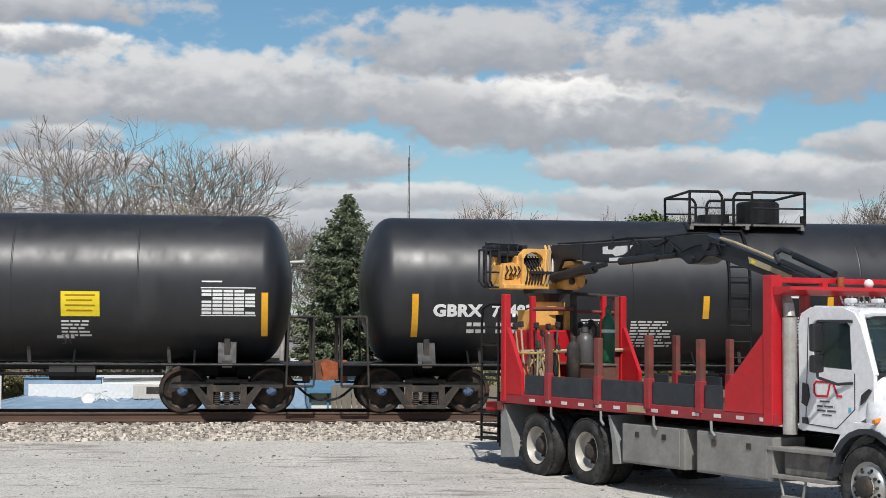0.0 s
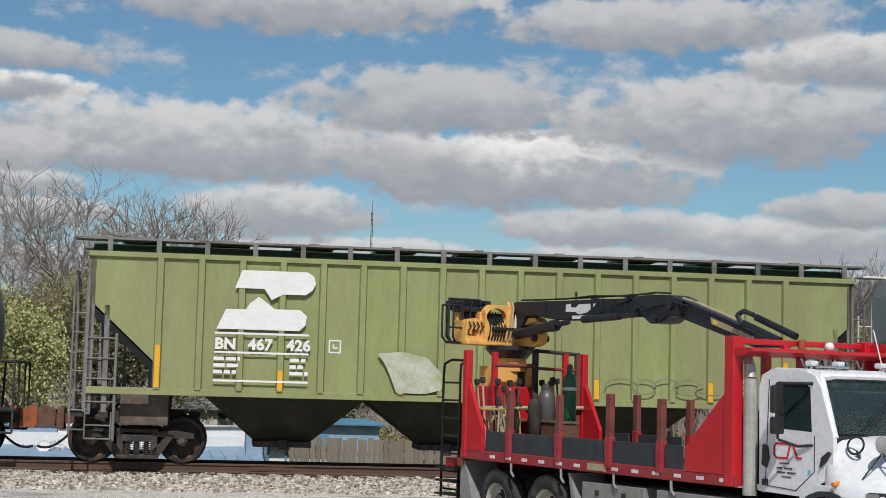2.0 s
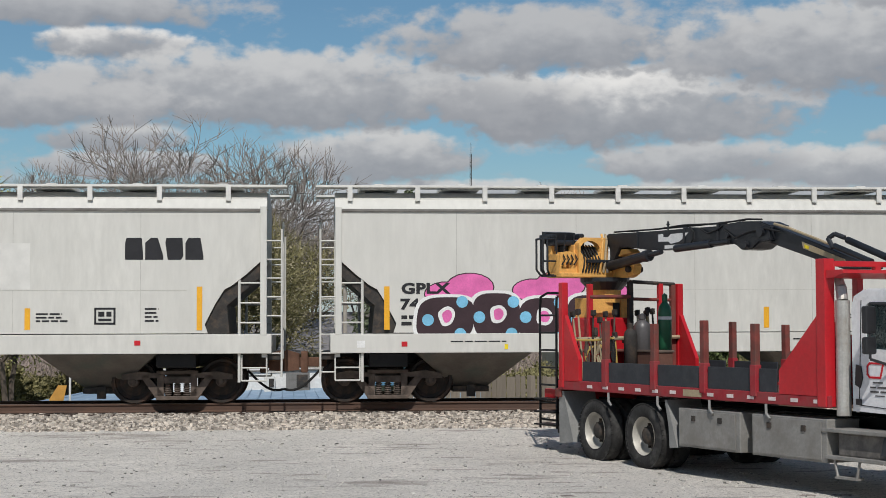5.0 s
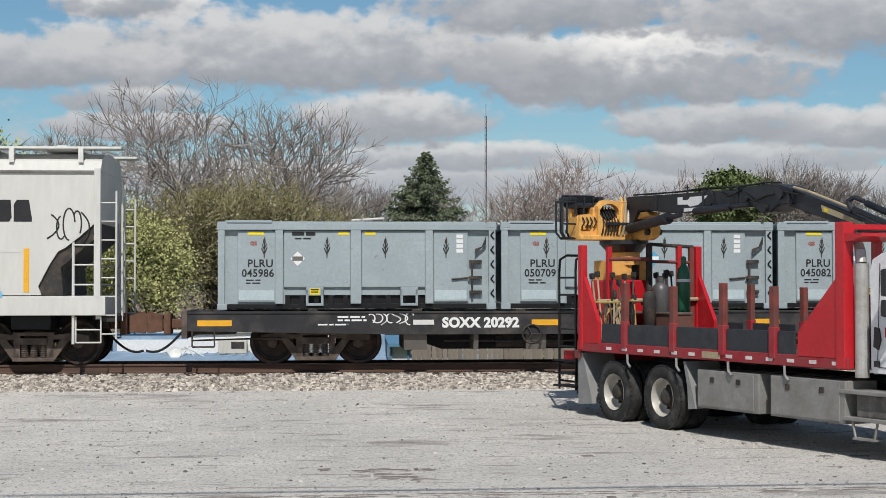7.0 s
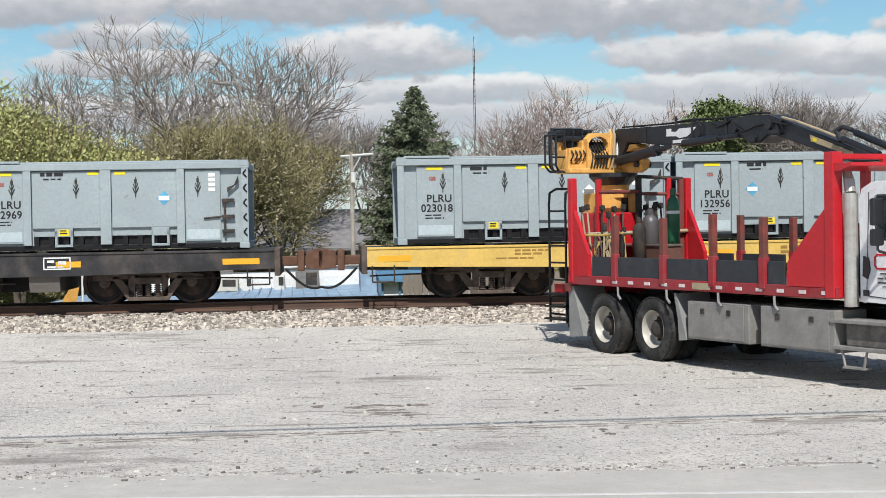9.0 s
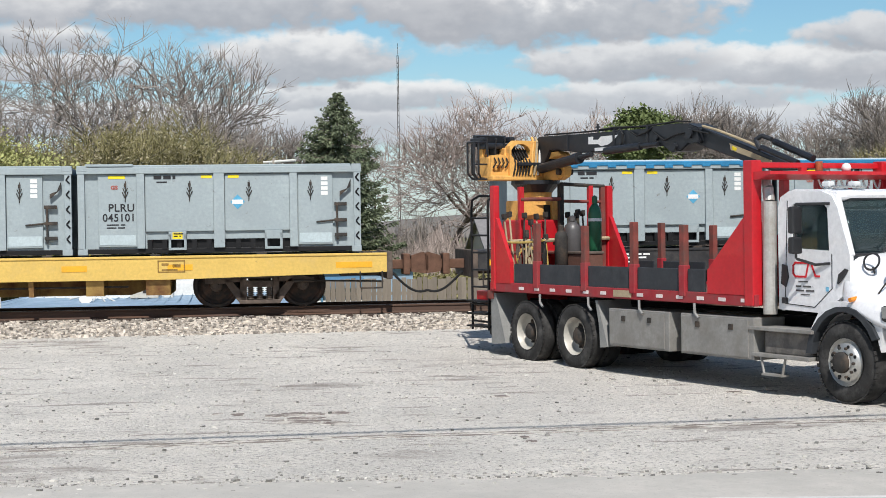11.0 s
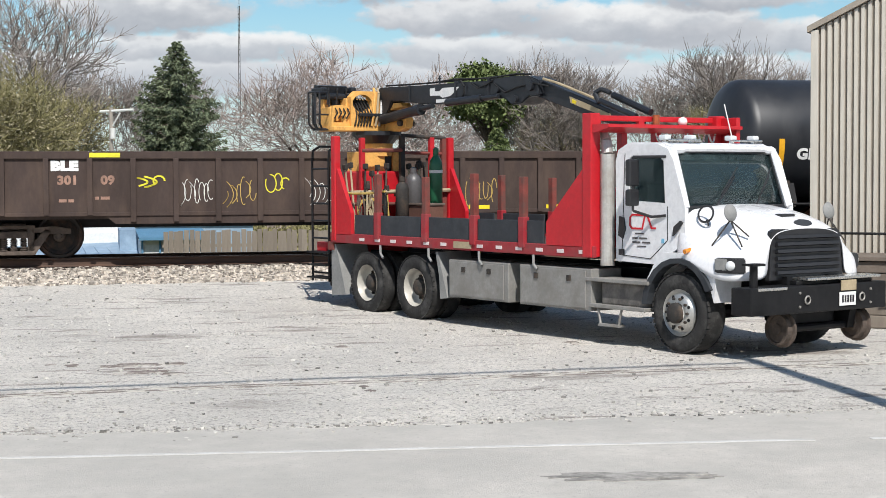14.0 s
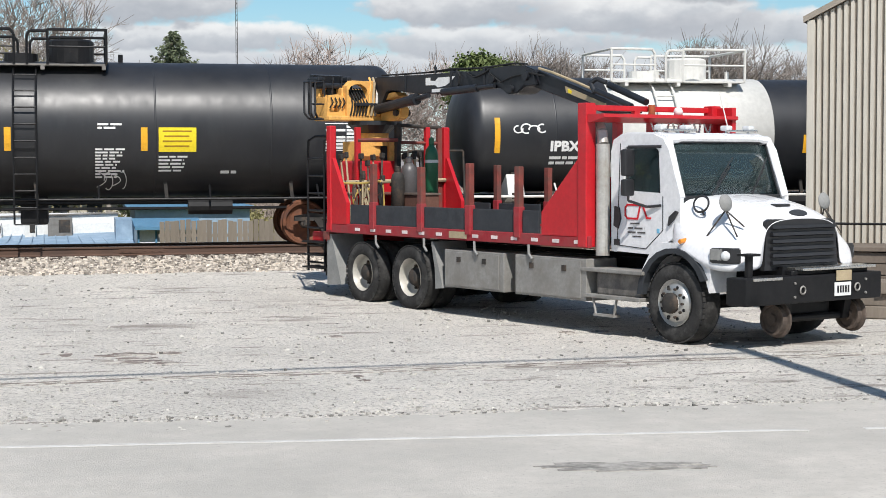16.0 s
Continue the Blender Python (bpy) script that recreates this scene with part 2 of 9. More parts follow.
M_CYAN = mat("light blue spray paint", (0.20, 0.50, 0.70), 0.6)
M_DKSPRAY = mat("dark brown spray paint", (0.05, 0.03, 0.035), 0.6)
M_LIME = mat("yellow spray paint", (0.75, 0.68, 0.05), 0.6)

M_RED = mat("red lorry paint", (0.52, 0.012, 0.020), 0.42, var=0.10, scale=1.5, second=(0.42, 0.02, 0.025), amount=0.35, coat=0.15)
M_REDWORN = mat("scuffed red rail", (0.36, 0.03, 0.04), 0.6, var=0.25, scale=3, second=(0.22, 0.05, 0.05), amount=0.45, sscale=3, third=(0.12, 0.07, 0.06), tscale=9, tamount=0.33)
M_STAKE = mat("rusty red stake", (0.21, 0.055, 0.045), 0.75, var=0.3, scale=4, second=(0.12, 0.06, 0.05), amount=0.45, sscale=5)
M_CABWHITE = mat("white cab paint", (0.80, 0.80, 0.81), 0.30, var=0.03, scale=1.2, second=(0.72, 0.72, 0.72), amount=0.3, coat=0.4)
M_TYRE = mat("dusty tyre rubber", (0.034, 0.033, 0.032), 0.85, var=0.3, scale=7, second=(0.085, 0.082, 0.078), amount=0.4, sscale=5, bump=0.3, bscale=60)
M_ALLOY = mat("dull aluminium", (0.55, 0.54, 0.51), 0.42, metal=0.75, var=0.15, scale=5)
M_STEELRIM = mat("cream steel rim", (0.50, 0.475, 0.42), 0.5, metal=0.2, var=0.12, scale=5, second=(0.3, 0.28, 0.25), amount=0.3)
M_TOOLBOX = mat("dusty aluminium box", (0.31, 0.30, 0.28), 0.6, metal=0.3, var=0.18, scale=2, second=(0.22, 0.205, 0.185), amount=0.42, sscale=3)
M_CRANEBLK = mat("black crane paint", (0.016, 0.018, 0.022), 0.42, var=0.3, scale=3)
M_CRANEYEL = mat("orange yellow crane paint", (0.80, 0.43, 0.12), 0.55, var=0.2, scale=4, second=(0.36, 0.19, 0.07), amount=0.35, sscale=6)
M_GREENCYL = mat("green gas cylinder", (0.02, 0.13, 0.06), 0.4, var=0.15)
M_GREYCYL = mat("grey gas cylinder", (0.085, 0.08, 0.08), 0.45, var=0.2)
M_BEDPLATE = mat("rusty bed plate", (0.15, 0.075, 0.055), 0.75, var=0.3, scale=3, second=(0.08, 0.05, 0.04), amount=0.4)
M_PANEL = mat("black rubber side panel", (0.040, 0.044, 0.050), 0.65, var=0.2, scale=2, second=(0.07, 0.073, 0.078), amount=0.35)
M_CHROME = mat("dull chrome", (0.62, 0.61, 0.58), 0.28, metal=0.9, var=0.1, scale=6)
M_STACK = mat("dull heat-stained steel", (0.50, 0.49, 0.46), 0.5, metal=0.45, var=0.18, scale=3, second=(0.34, 0.31, 0.27), amount=0.4, sscale=4)
M_STEPTANK = mat("dirty brown grey tank", (0.14, 0.13, 0.12), 0.7, metal=0.2, var=0.25, scale=4, second=(0.22, 0.20, 0.18), amount=0.4, sscale=5)
M_GRILLE = mat("black grille plastic", (0.022, 0.022, 0.024), 0.4)
M_LIGHTGLASS = mat("lamp lens", (0.70, 0.72, 0.72), 0.15, var=0.05)
M_AMBER = mat("amber lens", (0.75, 0.25, 0.02), 0.3)
M_FLAP = mat("grey mud flap", (0.26, 0.26, 0.25), 0.7, var=0.15, scale=3)
M_WOOD = mat("weathered timber", (0.26, 0.22, 0.18), 0.85, var=0.25, scale=3, stretch=(1, 1, 0.15), rand=0.5, bump=0.3)
M_PALEWOOD = mat("pale timber", (0.42, 0.34, 0.22), 0.8, var=0.2, scale=4)
M_ROPE = mat("yellow strap", (0.50, 0.35, 0.10), 0.7)


def glass_material():
    m = bpy.data.materials.new("tinted cab glass")
    m.use_nodes = True
    p = m.node_tree.nodes["Principled BSDF"]
    p.inputs["Base Color"].default_value = (0.13, 0.20, 0.21, 1)
    p.inputs["Roughness"].default_value = 0.03
    p.inputs["Transmission Weight"].default_value = 0.85
    p.inputs["IOR"].default_value = 1.45
    return m


M_GLASS = glass_material()
M_CABIN = mat("dark cab interior", (0.035, 0.04, 0.045), 0.8)

M_RAIL = mat("rusty rail steel", (0.115, 0.068, 0.048), 0.75, var=0.22, scale=3, second=(0.075, 0.05, 0.04), amount=0.45, stretch=(0.3, 1, 1))
M_RAILTOP = mat("polished rail head", (0.32, 0.30, 0.28), 0.35, metal=0.8, var=0.15)
M_SLEEPER = mat("creosoted sleeper", (0.075, 0.055, 0.045), 0.9, var=0.3, scale=4, rand=0.4)
M_STONE = island(mat("pale limestone ballast", (0.60, 0.535, 0.46), 0.85, var=0.22, scale=9), 0.62)
# the bed's dark colour stands in for the shade in gaps between stones
M_BALLASTBED = mat("ballast bed", (0.085, 0.072, 0.058), 0.9, var=0.35, scale=14, second=(0.24, 0.205, 0.165), amount=0.45, sscale=9, bump=1.0, bscale=22)


# ---------------------------------------------------------------- mesh helpers
def part(name, bm, material, parent=None, label="", smooth=False):
    me = bpy.data.meshes.new(name)
    bm.to_mesh(me)
    bm.free()
    me.materials.append(material)
    if smooth:
        for f in me.polygons:
            f.use_smooth = True
    ob = new(name, me)
    if parent:
        ob.parent = parent
    return tagged(ob, label)


def thing(name, label, category, group="", kind="", at=None):
    ob = new(name)
    if at is not None:
        ob.matrix_world = at
    return tagged(ob, label, category, group, kind)


def box(bm, x0, x1, y0, y1, z0, z1, bevel=0.0):
    r = bmesh.ops.create_cube(bm, size=1, matrix=Matrix.LocRotScale(((x0 + x1) / 2, (y0 + y1) / 2, (z0 + z1) / 2), None, (x1 - x0, y1 - y0, z1 - z0)))
    if bevel:
        es = list({e for v in r["verts"] for e in v.link_edges})
        bmesh.ops.bevel(bm, geom=es, offset=bevel, segments=2, affect="EDGES", profile=0.6)
    return bm


def rod(bm, a, b, r, seg=8, r2=None, caps=True):
    a, b = Vector(a), Vector(b)
    d = b - a
    q = d.to_track_quat("Z", "Y")
    bmesh.ops.create_cone(bm, cap_ends=caps, segments=seg, radius1=r, radius2=r if r2 is None else r2, depth=d.length,
                          matrix=Matrix.Translation((a + b) / 2) @ q.to_matrix().to_4x4())
    return bm


def pipe(bm, pts, r, seg=6):
    for a, b in zip(pts, pts[1:]):
        rod(bm, a, b, r, seg)
    return bm


def prism(bm, pts, axis, a, b):
    """A flat outline pushed through from a to b along an axis: (x, z) for y, (y, z) for x, (x, y) for z."""
    put = {"y": lambda p, h: (p[0], h, p[1]), "x": lambda p, h: (h, p[0], p[1]), "z": lambda p, h: (p[0], p[1], h)}[axis]
    lo, hi = [bm.verts.new(put(p, a)) for p in pts], [bm.verts.new(put(p, b)) for p in pts]
    n = len(pts)
    fs = [bm.faces.new(lo), bm.faces.new(hi[::-1])]
    for i in range(n):
        fs.append(bm.faces.new((lo[i], hi[i], hi[(i + 1) % n], lo[(i + 1) % n])))
    bmesh.ops.recalc_face_normals(bm, faces=fs)
    return bm


def lathe(bm, profile, m, seg=32):
    """Turns (radius, height) pairs round the z axis of m."""
    rings = []
    for r, h in profile:
        if r < 1e-5:
            rings.append([bm.verts.new(m @ Vector((0, 0, h)))] * seg)
        else:
            rings.append([bm.verts.new(m @ Vector((r * math.cos(i * math.tau / seg), r * math.sin(i * math.tau / seg), h))) for i in range(seg)])
    for p, q in zip(rings, rings[1:]):
        for i in range(seg):
            j = (i + 1) % seg
            vs = []
            for w in (p[i], p[j], q[j], q[i]):
                if w not in vs:
                    vs.append(w)
            if len(vs) > 2:
                bm.faces.new(vs)
    bmesh.ops.recalc_face_normals(bm, faces=bm.faces)
    return bm


TO_Y = Matrix.Rotation(radians(90), 4, "X")      # turns the lathe's axis to -y
TO_X = Matrix.Rotation(radians(90), 4, "Y")      # turns the lathe's axis to +x


def bmn():
    return bmesh.new()


# ---------------------------------------------------------------- ground, road and track
def ground_height(y):
    """Height of the ground, in the world, at a distance across the track (0: near rail)."""
    keys = [(-4000, 0.0), (-9.5, 0.0), (-4.5, 0.10), (-1.9, 0.24), (-0.9, 0.26), (3.0, 0.26), (5.0, 0.0), (9.0, -1.3), (4000, -1.3)]
    for (a, za), (b, zb) in zip(keys, keys[1:]):
        if y <= b:
            k = (y - a) / (b - a)
            return za + (zb - za) * k
    return -1.3


def ground_material():
    m = mat("pale gravel yard", (0.70, 0.655, 0.59), 0.92, var=0.12, scale=0.35, second=(0.50, 0.475, 0.435), amount=0.42, sscale=0.5, soft=0.2,
            bump=1.8, bscale=30, third=(0.25, 0.235, 0.215), tscale=19, tamount=0.42)
    t = m.node_tree
    p = t.nodes["Principled BSDF"]
    src = p.inputs["Base Color"].links[0].from_socket
    tc = t.nodes.new("ShaderNodeTexCoord")
    sp = t.nodes.new("ShaderNodeSeparateXYZ")
    t.links.new(tc.outputs["Object"], sp.inputs[0])

    def noise_of(s, st, detail=6):
        mp = t.nodes.new("ShaderNodeMapping")
        mp.inputs["Scale"].default_value = st
        t.links.new(tc.outputs["Object"], mp.inputs[0])
        n = t.nodes.new("ShaderNodeTexNoise")
        n.inputs["Scale"].default_value, n.inputs["Detail"].default_value, n.inputs["Roughness"].default_value = s, detail, 0.62
        t.links.new(mp.outputs[0], n.inputs["Vector"])
        return n.outputs[0]

    def rng(x, lo, hi, a=0.0, b=1.0):
        n = t.nodes.new("ShaderNodeMapRange")
        t.links.new(x, n.inputs[0])
        for i, v in zip((1, 2, 3, 4), (lo, hi, a, b)):
            n.inputs[i].default_value = v
        return n.outputs[0]

    def mixed(fac, a, b):
        n = t.nodes.new("ShaderNodeMix")
        n.data_type = "RGBA"
        for i, v in ((0, fac), (6, a), (7, b)):
            if isinstance(v, tuple):
                n.inputs[i].default_value = (*v, 1)
            else:
                t.links.new(v, n.inputs[i])
        return n.outputs[2]

    # worn dark hollows drawn out along the way that vehicles drive, and brown damp stains
    base = mixed(rng(noise_of(0.8, (1.0, 4.2, 1), 10), 0.595, 0.64, 0, 0.75), src, (0.23, 0.20, 0.175))
    base = mixed(rng(noise_of(3.2, (1.0, 3.8, 1), 8), 0.63, 0.69, 0, 0.55), base, (0.21, 0.19, 0.165))
    base = mixed(rng(noise_of(48, (1, 1, 1), 3), 0.60, 0.66, 0, 0.8), base, (0.74, 0.72, 0.68))
    base = mixed(rng(noise_of(26, (1, 1.3, 1), 4), 0.66, 0.70, 0, 0.8), base, (0.16, 0.145, 0.13))
    base = mixed(rng(noise_of(0.35, (1.0, 2.4, 1), 7), 0.60, 0.70, 0, 0.75), base, (0.22, 0.185, 0.165))
    # grass behind the track
    grass = mixed(rng(noise_of(1.6, (1, 1, 1)), 0.35, 0.65), (0.10, 0.13, 0.035), (0.17, 0.16, 0.07))
    y = sp.outputs[1]
    base = mixed(rng(y, 4.0, 5.5), base, grass)
    t.links.new(base, p.inputs["Base Color"])
    return m


# middles, half sizes and number of the stains on the yard, along and across the track
STAINS = ((-4.08, -14.21, 0.48, 0.38, 7), (-4.74, -13.48, 0.20, 0.23, 3), (-3.27, -13.49, 0.23, 0.18, 3), (-1.02, -12.15, 0.22, 0.21, 2), (-1.60, -16.34, 0.12, 0.18, 2), (2.22, -12.61, 0.26, 0.28, 3))


def build_ground():
    bm = bmn()
    xs = [-3000, -800, -200, -60, -30, -15, -5, 5, 15, 30, 60, 200, 800, 3000]
    ys = [-3000, -600, -120, -60, -40, -30, -9.5, -4.5, -1.9, -0.9, 3.0, 5.0, 9.0, 14, 25, 60, 150, 500, 3000]
    grid = [[bm.verts.new((x, y, ground_height(y) - RAIL_Z)) for x in xs] for y in ys]
    for r0, r1 in zip(grid, grid[1:]):
        for i in range(len(xs) - 1):
            bm.faces.new((r0[i], r0[i + 1], r1[i + 1], r1[i]))
    g = part("ground", bm, ground_material())
    g.matrix_world = TRACK
    tagged(g, "pale crushed stone yard with grass behind the railway", "ground", kind="structure")
    # road, with its ragged edge
    bm = bmn()
    rnd = random.Random(5)
    edge = []
    x = -260.0
    while x < 260:
        edge.append((x, -19.04 - 0.072 * max(-14, min(12, x)) + 0.05 * math.sin(x * 0.7) + rnd.uniform(-0.07, 0.07)))
        x += 0.28 if abs(x) < 14 else 6
    prism(bm, edge + [(260, -27.5), (-260, -27.5)], "z", -RAIL_Z - 0.1, -RAIL_Z + 0.012)
    road = part("road", bm, mat("worn pale asphalt", (0.52, 0.49, 0.445), 0.85, var=0.08, scale=0.5, second=(0.36, 0.345, 0.315), amount=0.42, sscale=0.7,
                                soft=0.2, bump=0.4, bscale=60, third=(0.33, 0.31, 0.29), tscale=30, tamount=0.38))
    road.matrix_world = TRACK
    tagged(road, "worn pale grey asphalt road", "road", kind="structure")
    bm = bmn()
    a = [(-40 + i * 0.5, -20.40 - 0.115 * max(-14, min(12, -40 + i * 0.5)) + rnd.uniform(-0.012, 0.012)) for i in range(161)]
    for (xa, ya), (xb, yb) in zip(a, a[1:]):
        if rnd.random() < 0.04:
            continue
        prism(bm, [(xa, ya - 0.035), (xb, yb - 0.035), (xb, yb + 0.035), (xa, ya + 0.035)], "z", -RAIL_Z + 0.006, -RAIL_Z + 0.016)
    line = part("road_edge_line", bm, mat("worn white road paint", (0.60, 0.59, 0.57), 0.8, var=0.1, scale=4, second=(0.45, 0.43, 0.4), amount=0.4, sscale=6), road, "worn white edge line")
    # tar patch on the road
    bm = bmn()
    M_TAR = mat("dark tar patch", (0.20, 0.19, 0.175), 0.8, var=0.3, scale=6, second=(0.38, 0.36, 0.33), amount=0.48, sscale=7)
    pts = []
    for i in range(40):
        w = i * math.tau / 40
        r = 1 + 0.22 * math.sin(3 * w + 1) + 0.14 * math.sin(7 * w) + rnd.uniform(-0.09, 0.09)
        a, b = math.cos(w) * 0.52 * r, math.sin(w) * 0.16 * r
        pts.append((-0.62 + a, -21.72 - 0.10 * a + b))
    prism(bm, pts, "z", -RAIL_Z + 0.006, -RAIL_Z + 0.0165)
    part("tar_patch", bm, M_TAR, road, "dark ragged tar patch")
    for k in range(6):
        bm = bmn()
        x0, y0 = -1.15 + 0.1 * k + rnd.uniform(-0.2, 0.2), -21.60 - 0.06 * k
        seam = [(x0 + 0.14 * i, y0 - 0.012 * i + rnd.uniform(-0.02, 0.02)) for i in range(7)]
        prism(bm, [(x, y - 0.012) for x, y in seam] + [(x, y + 0.014) for x, y in seam[::-1]], "z", -RAIL_Z + 0.006, -RAIL_Z + 0.0155 + 0.0004 * k)
        part("tar_seam", bm, M_TAR, road, "thin ragged tar seam")
    # two wheel ruts through the gravel, bending gently
    M_RUT = mat("dark packed rut", (0.23, 0.20, 0.175), 0.9, var=0.25, scale=5, second=(0.50, 0.47, 0.42), amount=0.47, sscale=4, soft=0.05, bump=0.6)
    for off, wd in ((0.0, 0.035), (0.16, 0.045)):
        bm = bmn()
        prev = None
        for i in range(140):
            x = -14 + i * 0.2
            y = -15.85 - off - 0.0022 * (x - 6) ** 2 + 0.25 + 0.03 * math.sin(x * 1.3)
            w = wd * (0.6 + 0.5 * rnd.random())
            if prev:
                prism(bm, [(prev[0], prev[1] - prev[2]), (x, y - w), (x, y + w), (prev[0], prev[1] + prev[2])], "z", -RAIL_Z - 0.02, -RAIL_Z + 0.005)
            prev = (x, y, w)
        part("rut", bm, M_RUT, g, "dark narrow wheel rut")
    # brown oily stains where vehicles stand
    M_STAIN = mat("brown oily stain", (0.20, 0.165, 0.145), 0.85, var=0.25, scale=4, second=(0.50, 0.46, 0.41), amount=0.47, sscale=3.5, soft=0.06)
    for cx, cy, ax, ay, n in STAINS:
        for k in range(n):
            bm = bmn()
            ox, oy = cx + rnd.gauss(0, ax * 0.55), cy + rnd.gauss(0, ay * 0.8)
            rx, ry = ax * rnd.uniform(0.3, 0.6), ay * rnd.uniform(0.25, 0.55)
            pts = []
            for i in range(22):
                w = i * math.tau / 22
                r = 1 + rnd.uniform(-0.3, 0.25)
                pts.append((ox + rx * r * math.cos(w), oy + ry * r * math.sin(w)))
            prism(bm, pts, "z", -RAIL_Z - 0.02, -RAIL_Z + 0.004 + 0.0003 * k)
            part("stain", bm, M_STAIN, g, "ragged brown oily stain")
    # loose stones on the yard and along the road's edge
    bm_v, bm_f = [], []
    for i in range(7000):
        if i < 2200:
            x = rnd.uniform(-14, 13)
            y = -18.98 - 0.072 * max(-14, min(12, x)) + rnd.gauss(0, 0.22)
        else:
            x, y = rnd.uniform(-16, 14), rnd.uniform(-19.3, -2.2)
        s = rnd.choice((0.008, 0.010, 0.014, 0.02)) * rnd.uniform(0.7, 1.3)
        stone(bm_v, bm_f, rnd, (x, y, ground_height(y) - RAIL_Z + s * 0.25), s)
    me = bpy.data.meshes.new("loose_stones")
    me.from_pydata(bm_v, [], bm_f)
    me.materials.append(island(mat("loose yard stone", (0.46, 0.44, 0.40), 0.9, var=0.2, scale=6), 0.7))
    o = new("loose_stones", me)
    o.matrix_world = TRACK
    tagged(o, "loose pale stones scattered on the yard", "stones", kind="stuff")


def stone(vs, fs, rnd, c, s):
    """Adds one broken stone: an uneven eight-cornered lump."""
    b = len(vs)
    turn = rnd.uniform(0, math.tau)
    ct, st = math.cos(turn), math.sin(turn)
    sx, sy, sz = s * rnd.uniform(0.8, 1.5), s * rnd.uniform(0.7, 1.1), s * rnd.uniform(0.55, 0.95)
    for k in range(8):
        x = (1 if k & 1 else -1) * sx * rnd.uniform(0.45, 1.0)
        y = (1 if k & 2 else -1) * sy * rnd.uniform(0.45, 1.0)
        z = (1 if k & 4 else -1) * sz * rnd.uniform(0.45, 1.0)
        vs.append((c[0] + x * ct - y * st, c[1] + x * st + y * ct, c[2] + z))
    for f in ((0, 2, 3, 1), (4, 5, 7, 6), (0, 1, 5, 4), (2, 6, 7, 3), (0, 4, 6, 2), (1, 3, 7, 5)):
        fs.append(tuple(b + i for i in f))


def bed_profile(y):
    """Height of the ballast over the rail head."""
    if y < -0.55:
        return -0.23 - (-0.55 - y) * 0.14
    if y > 2.0:
        return -0.20 - (y - 2.0) * 0.2
    return -0.235


def build_track():
    bm = bmn()
    prism(bm, [(-2.0, -0.55), (-1.95, -0.42), (-0.55, -0.235), (2.0, -0.235), (3.6, -0.50), (3.6, -0.6)], "x", -260, 260)
    bed = part("ballast_bed", bm, M_BALLASTBED)
    bed.matrix_world = TRACK
    tagged(bed, "bank of pale limestone ballast under the rails", "ballast", kind="structure")
    rnd = random.Random(11)
    vs, fs = [], []
    n = 0
    for i in range(30000):
        y = rnd.uniform(-2.25, -0.12) if i % 8 else rnd.uniform(0.1, 1.4)
        x = rnd.uniform(-15.5, 14.5)
        if y < -1.85 and rnd.random() < (-1.85 - y) * 2.2:
            continue
        s = rnd.uniform(0.020, 0.046)
        stone(vs, fs, rnd, (x, y, max(bed_profile(y), ground_height(y) - RAIL_Z) + rnd.uniform(-0.012, 0.034)), s)
    me = bpy.data.meshes.new("ballast_stones")
    me.from_pydata(vs, [], fs)
    me.materials.append(M_STONE)
    o = new("ballast_stones", me)
    o.matrix_world = TRACK
    tagged(o, "loose pale limestone ballast stones", "ballast", kind="stuff")
    profile = [(-0.07, -0.18), (0.07, -0.18), (0.07, -0.168), (0.012, -0.14), (0.012, -0.045), (0.036, -0.035), (0.036, -0.004), (0.028, 0.0),
               (-0.028, 0.0), (-0.036, -0.004), (-0.036, -0.035), (-0.012, -0.045), (-0.012, -0.14), (-0.07, -0.168)]
    for y in (0.0, 1.435):
        rail = thing("rail", "rusty brown steel rail with a worn head", "rail", "rails of the track", at=TRACK @ pose(0, y, 0))
        bm = bmn()
        prism(bm, profile, "x", -260, 260)
        part("rail_body", bm, M_RAIL, rail)
        bm = bmn()
        box(bm, -260, 260, -0.026, 0.026, -0.002, 0.0015)
        part("running_surface", bm, M_RAILTOP, rail, "polished running surface")
        if y == 0:
            for x in (-3.3, 8.6):
                bm = bmn()
                box(bm, x - 0.45, x + 0.45, -0.034, -0.012, -0.135, -0.05, 0.004)
                for k in range(6):
                    rod(bm, (x - 0.38 + k * 0.15, -0.05, -0.09), (x - 0.38 + k * 0.15, -0.03, -0.09), 0.018, 6)
                part("joint_bar", bm, M_RAIL, rail, "bolted joint bar")
    shared = None
    for i in range(70):
        x = -17.5 + i * 0.5
        if shared is None:
            bm = bmn()
            box(bm, -0.115, 0.115, -0.58, 2.02, -0.40, -0.185, 0.01)
            s = part("sleeper", bm, M_SLEEPER)
            shared = s.data
        else:
            s = new("sleeper", shared)
        s.parent = bed
        s.location = (x, 0, rnd.uniform(-0.008, 0.004))


build_ground()
build_track()


# ---------------------------------------------------------------- railway cars
# In a car's space x runs from its leading coupler to its trailing one, y across from the near rail, z from the rail head.
ROLLING = []          # (car, start of the car along the track at 0 s)
WHEELSETS = []        # (wheelset, its place in the car)
CACHE = {}
YC = GAUGE_MID


def shared_part(key, make, material, name, parent, at, label="", smooth=False):
    k = (key, material.name)
    if k not in CACHE:
        bm = bmn()
        make(bm)
        ob = part(name, bm, material, parent, label, smooth)
        CACHE[k] = ob.data
    else:
        ob = tagged(new(name, CACHE[k]), label)
        ob.parent = parent
    ob.matrix_local = at
    return ob


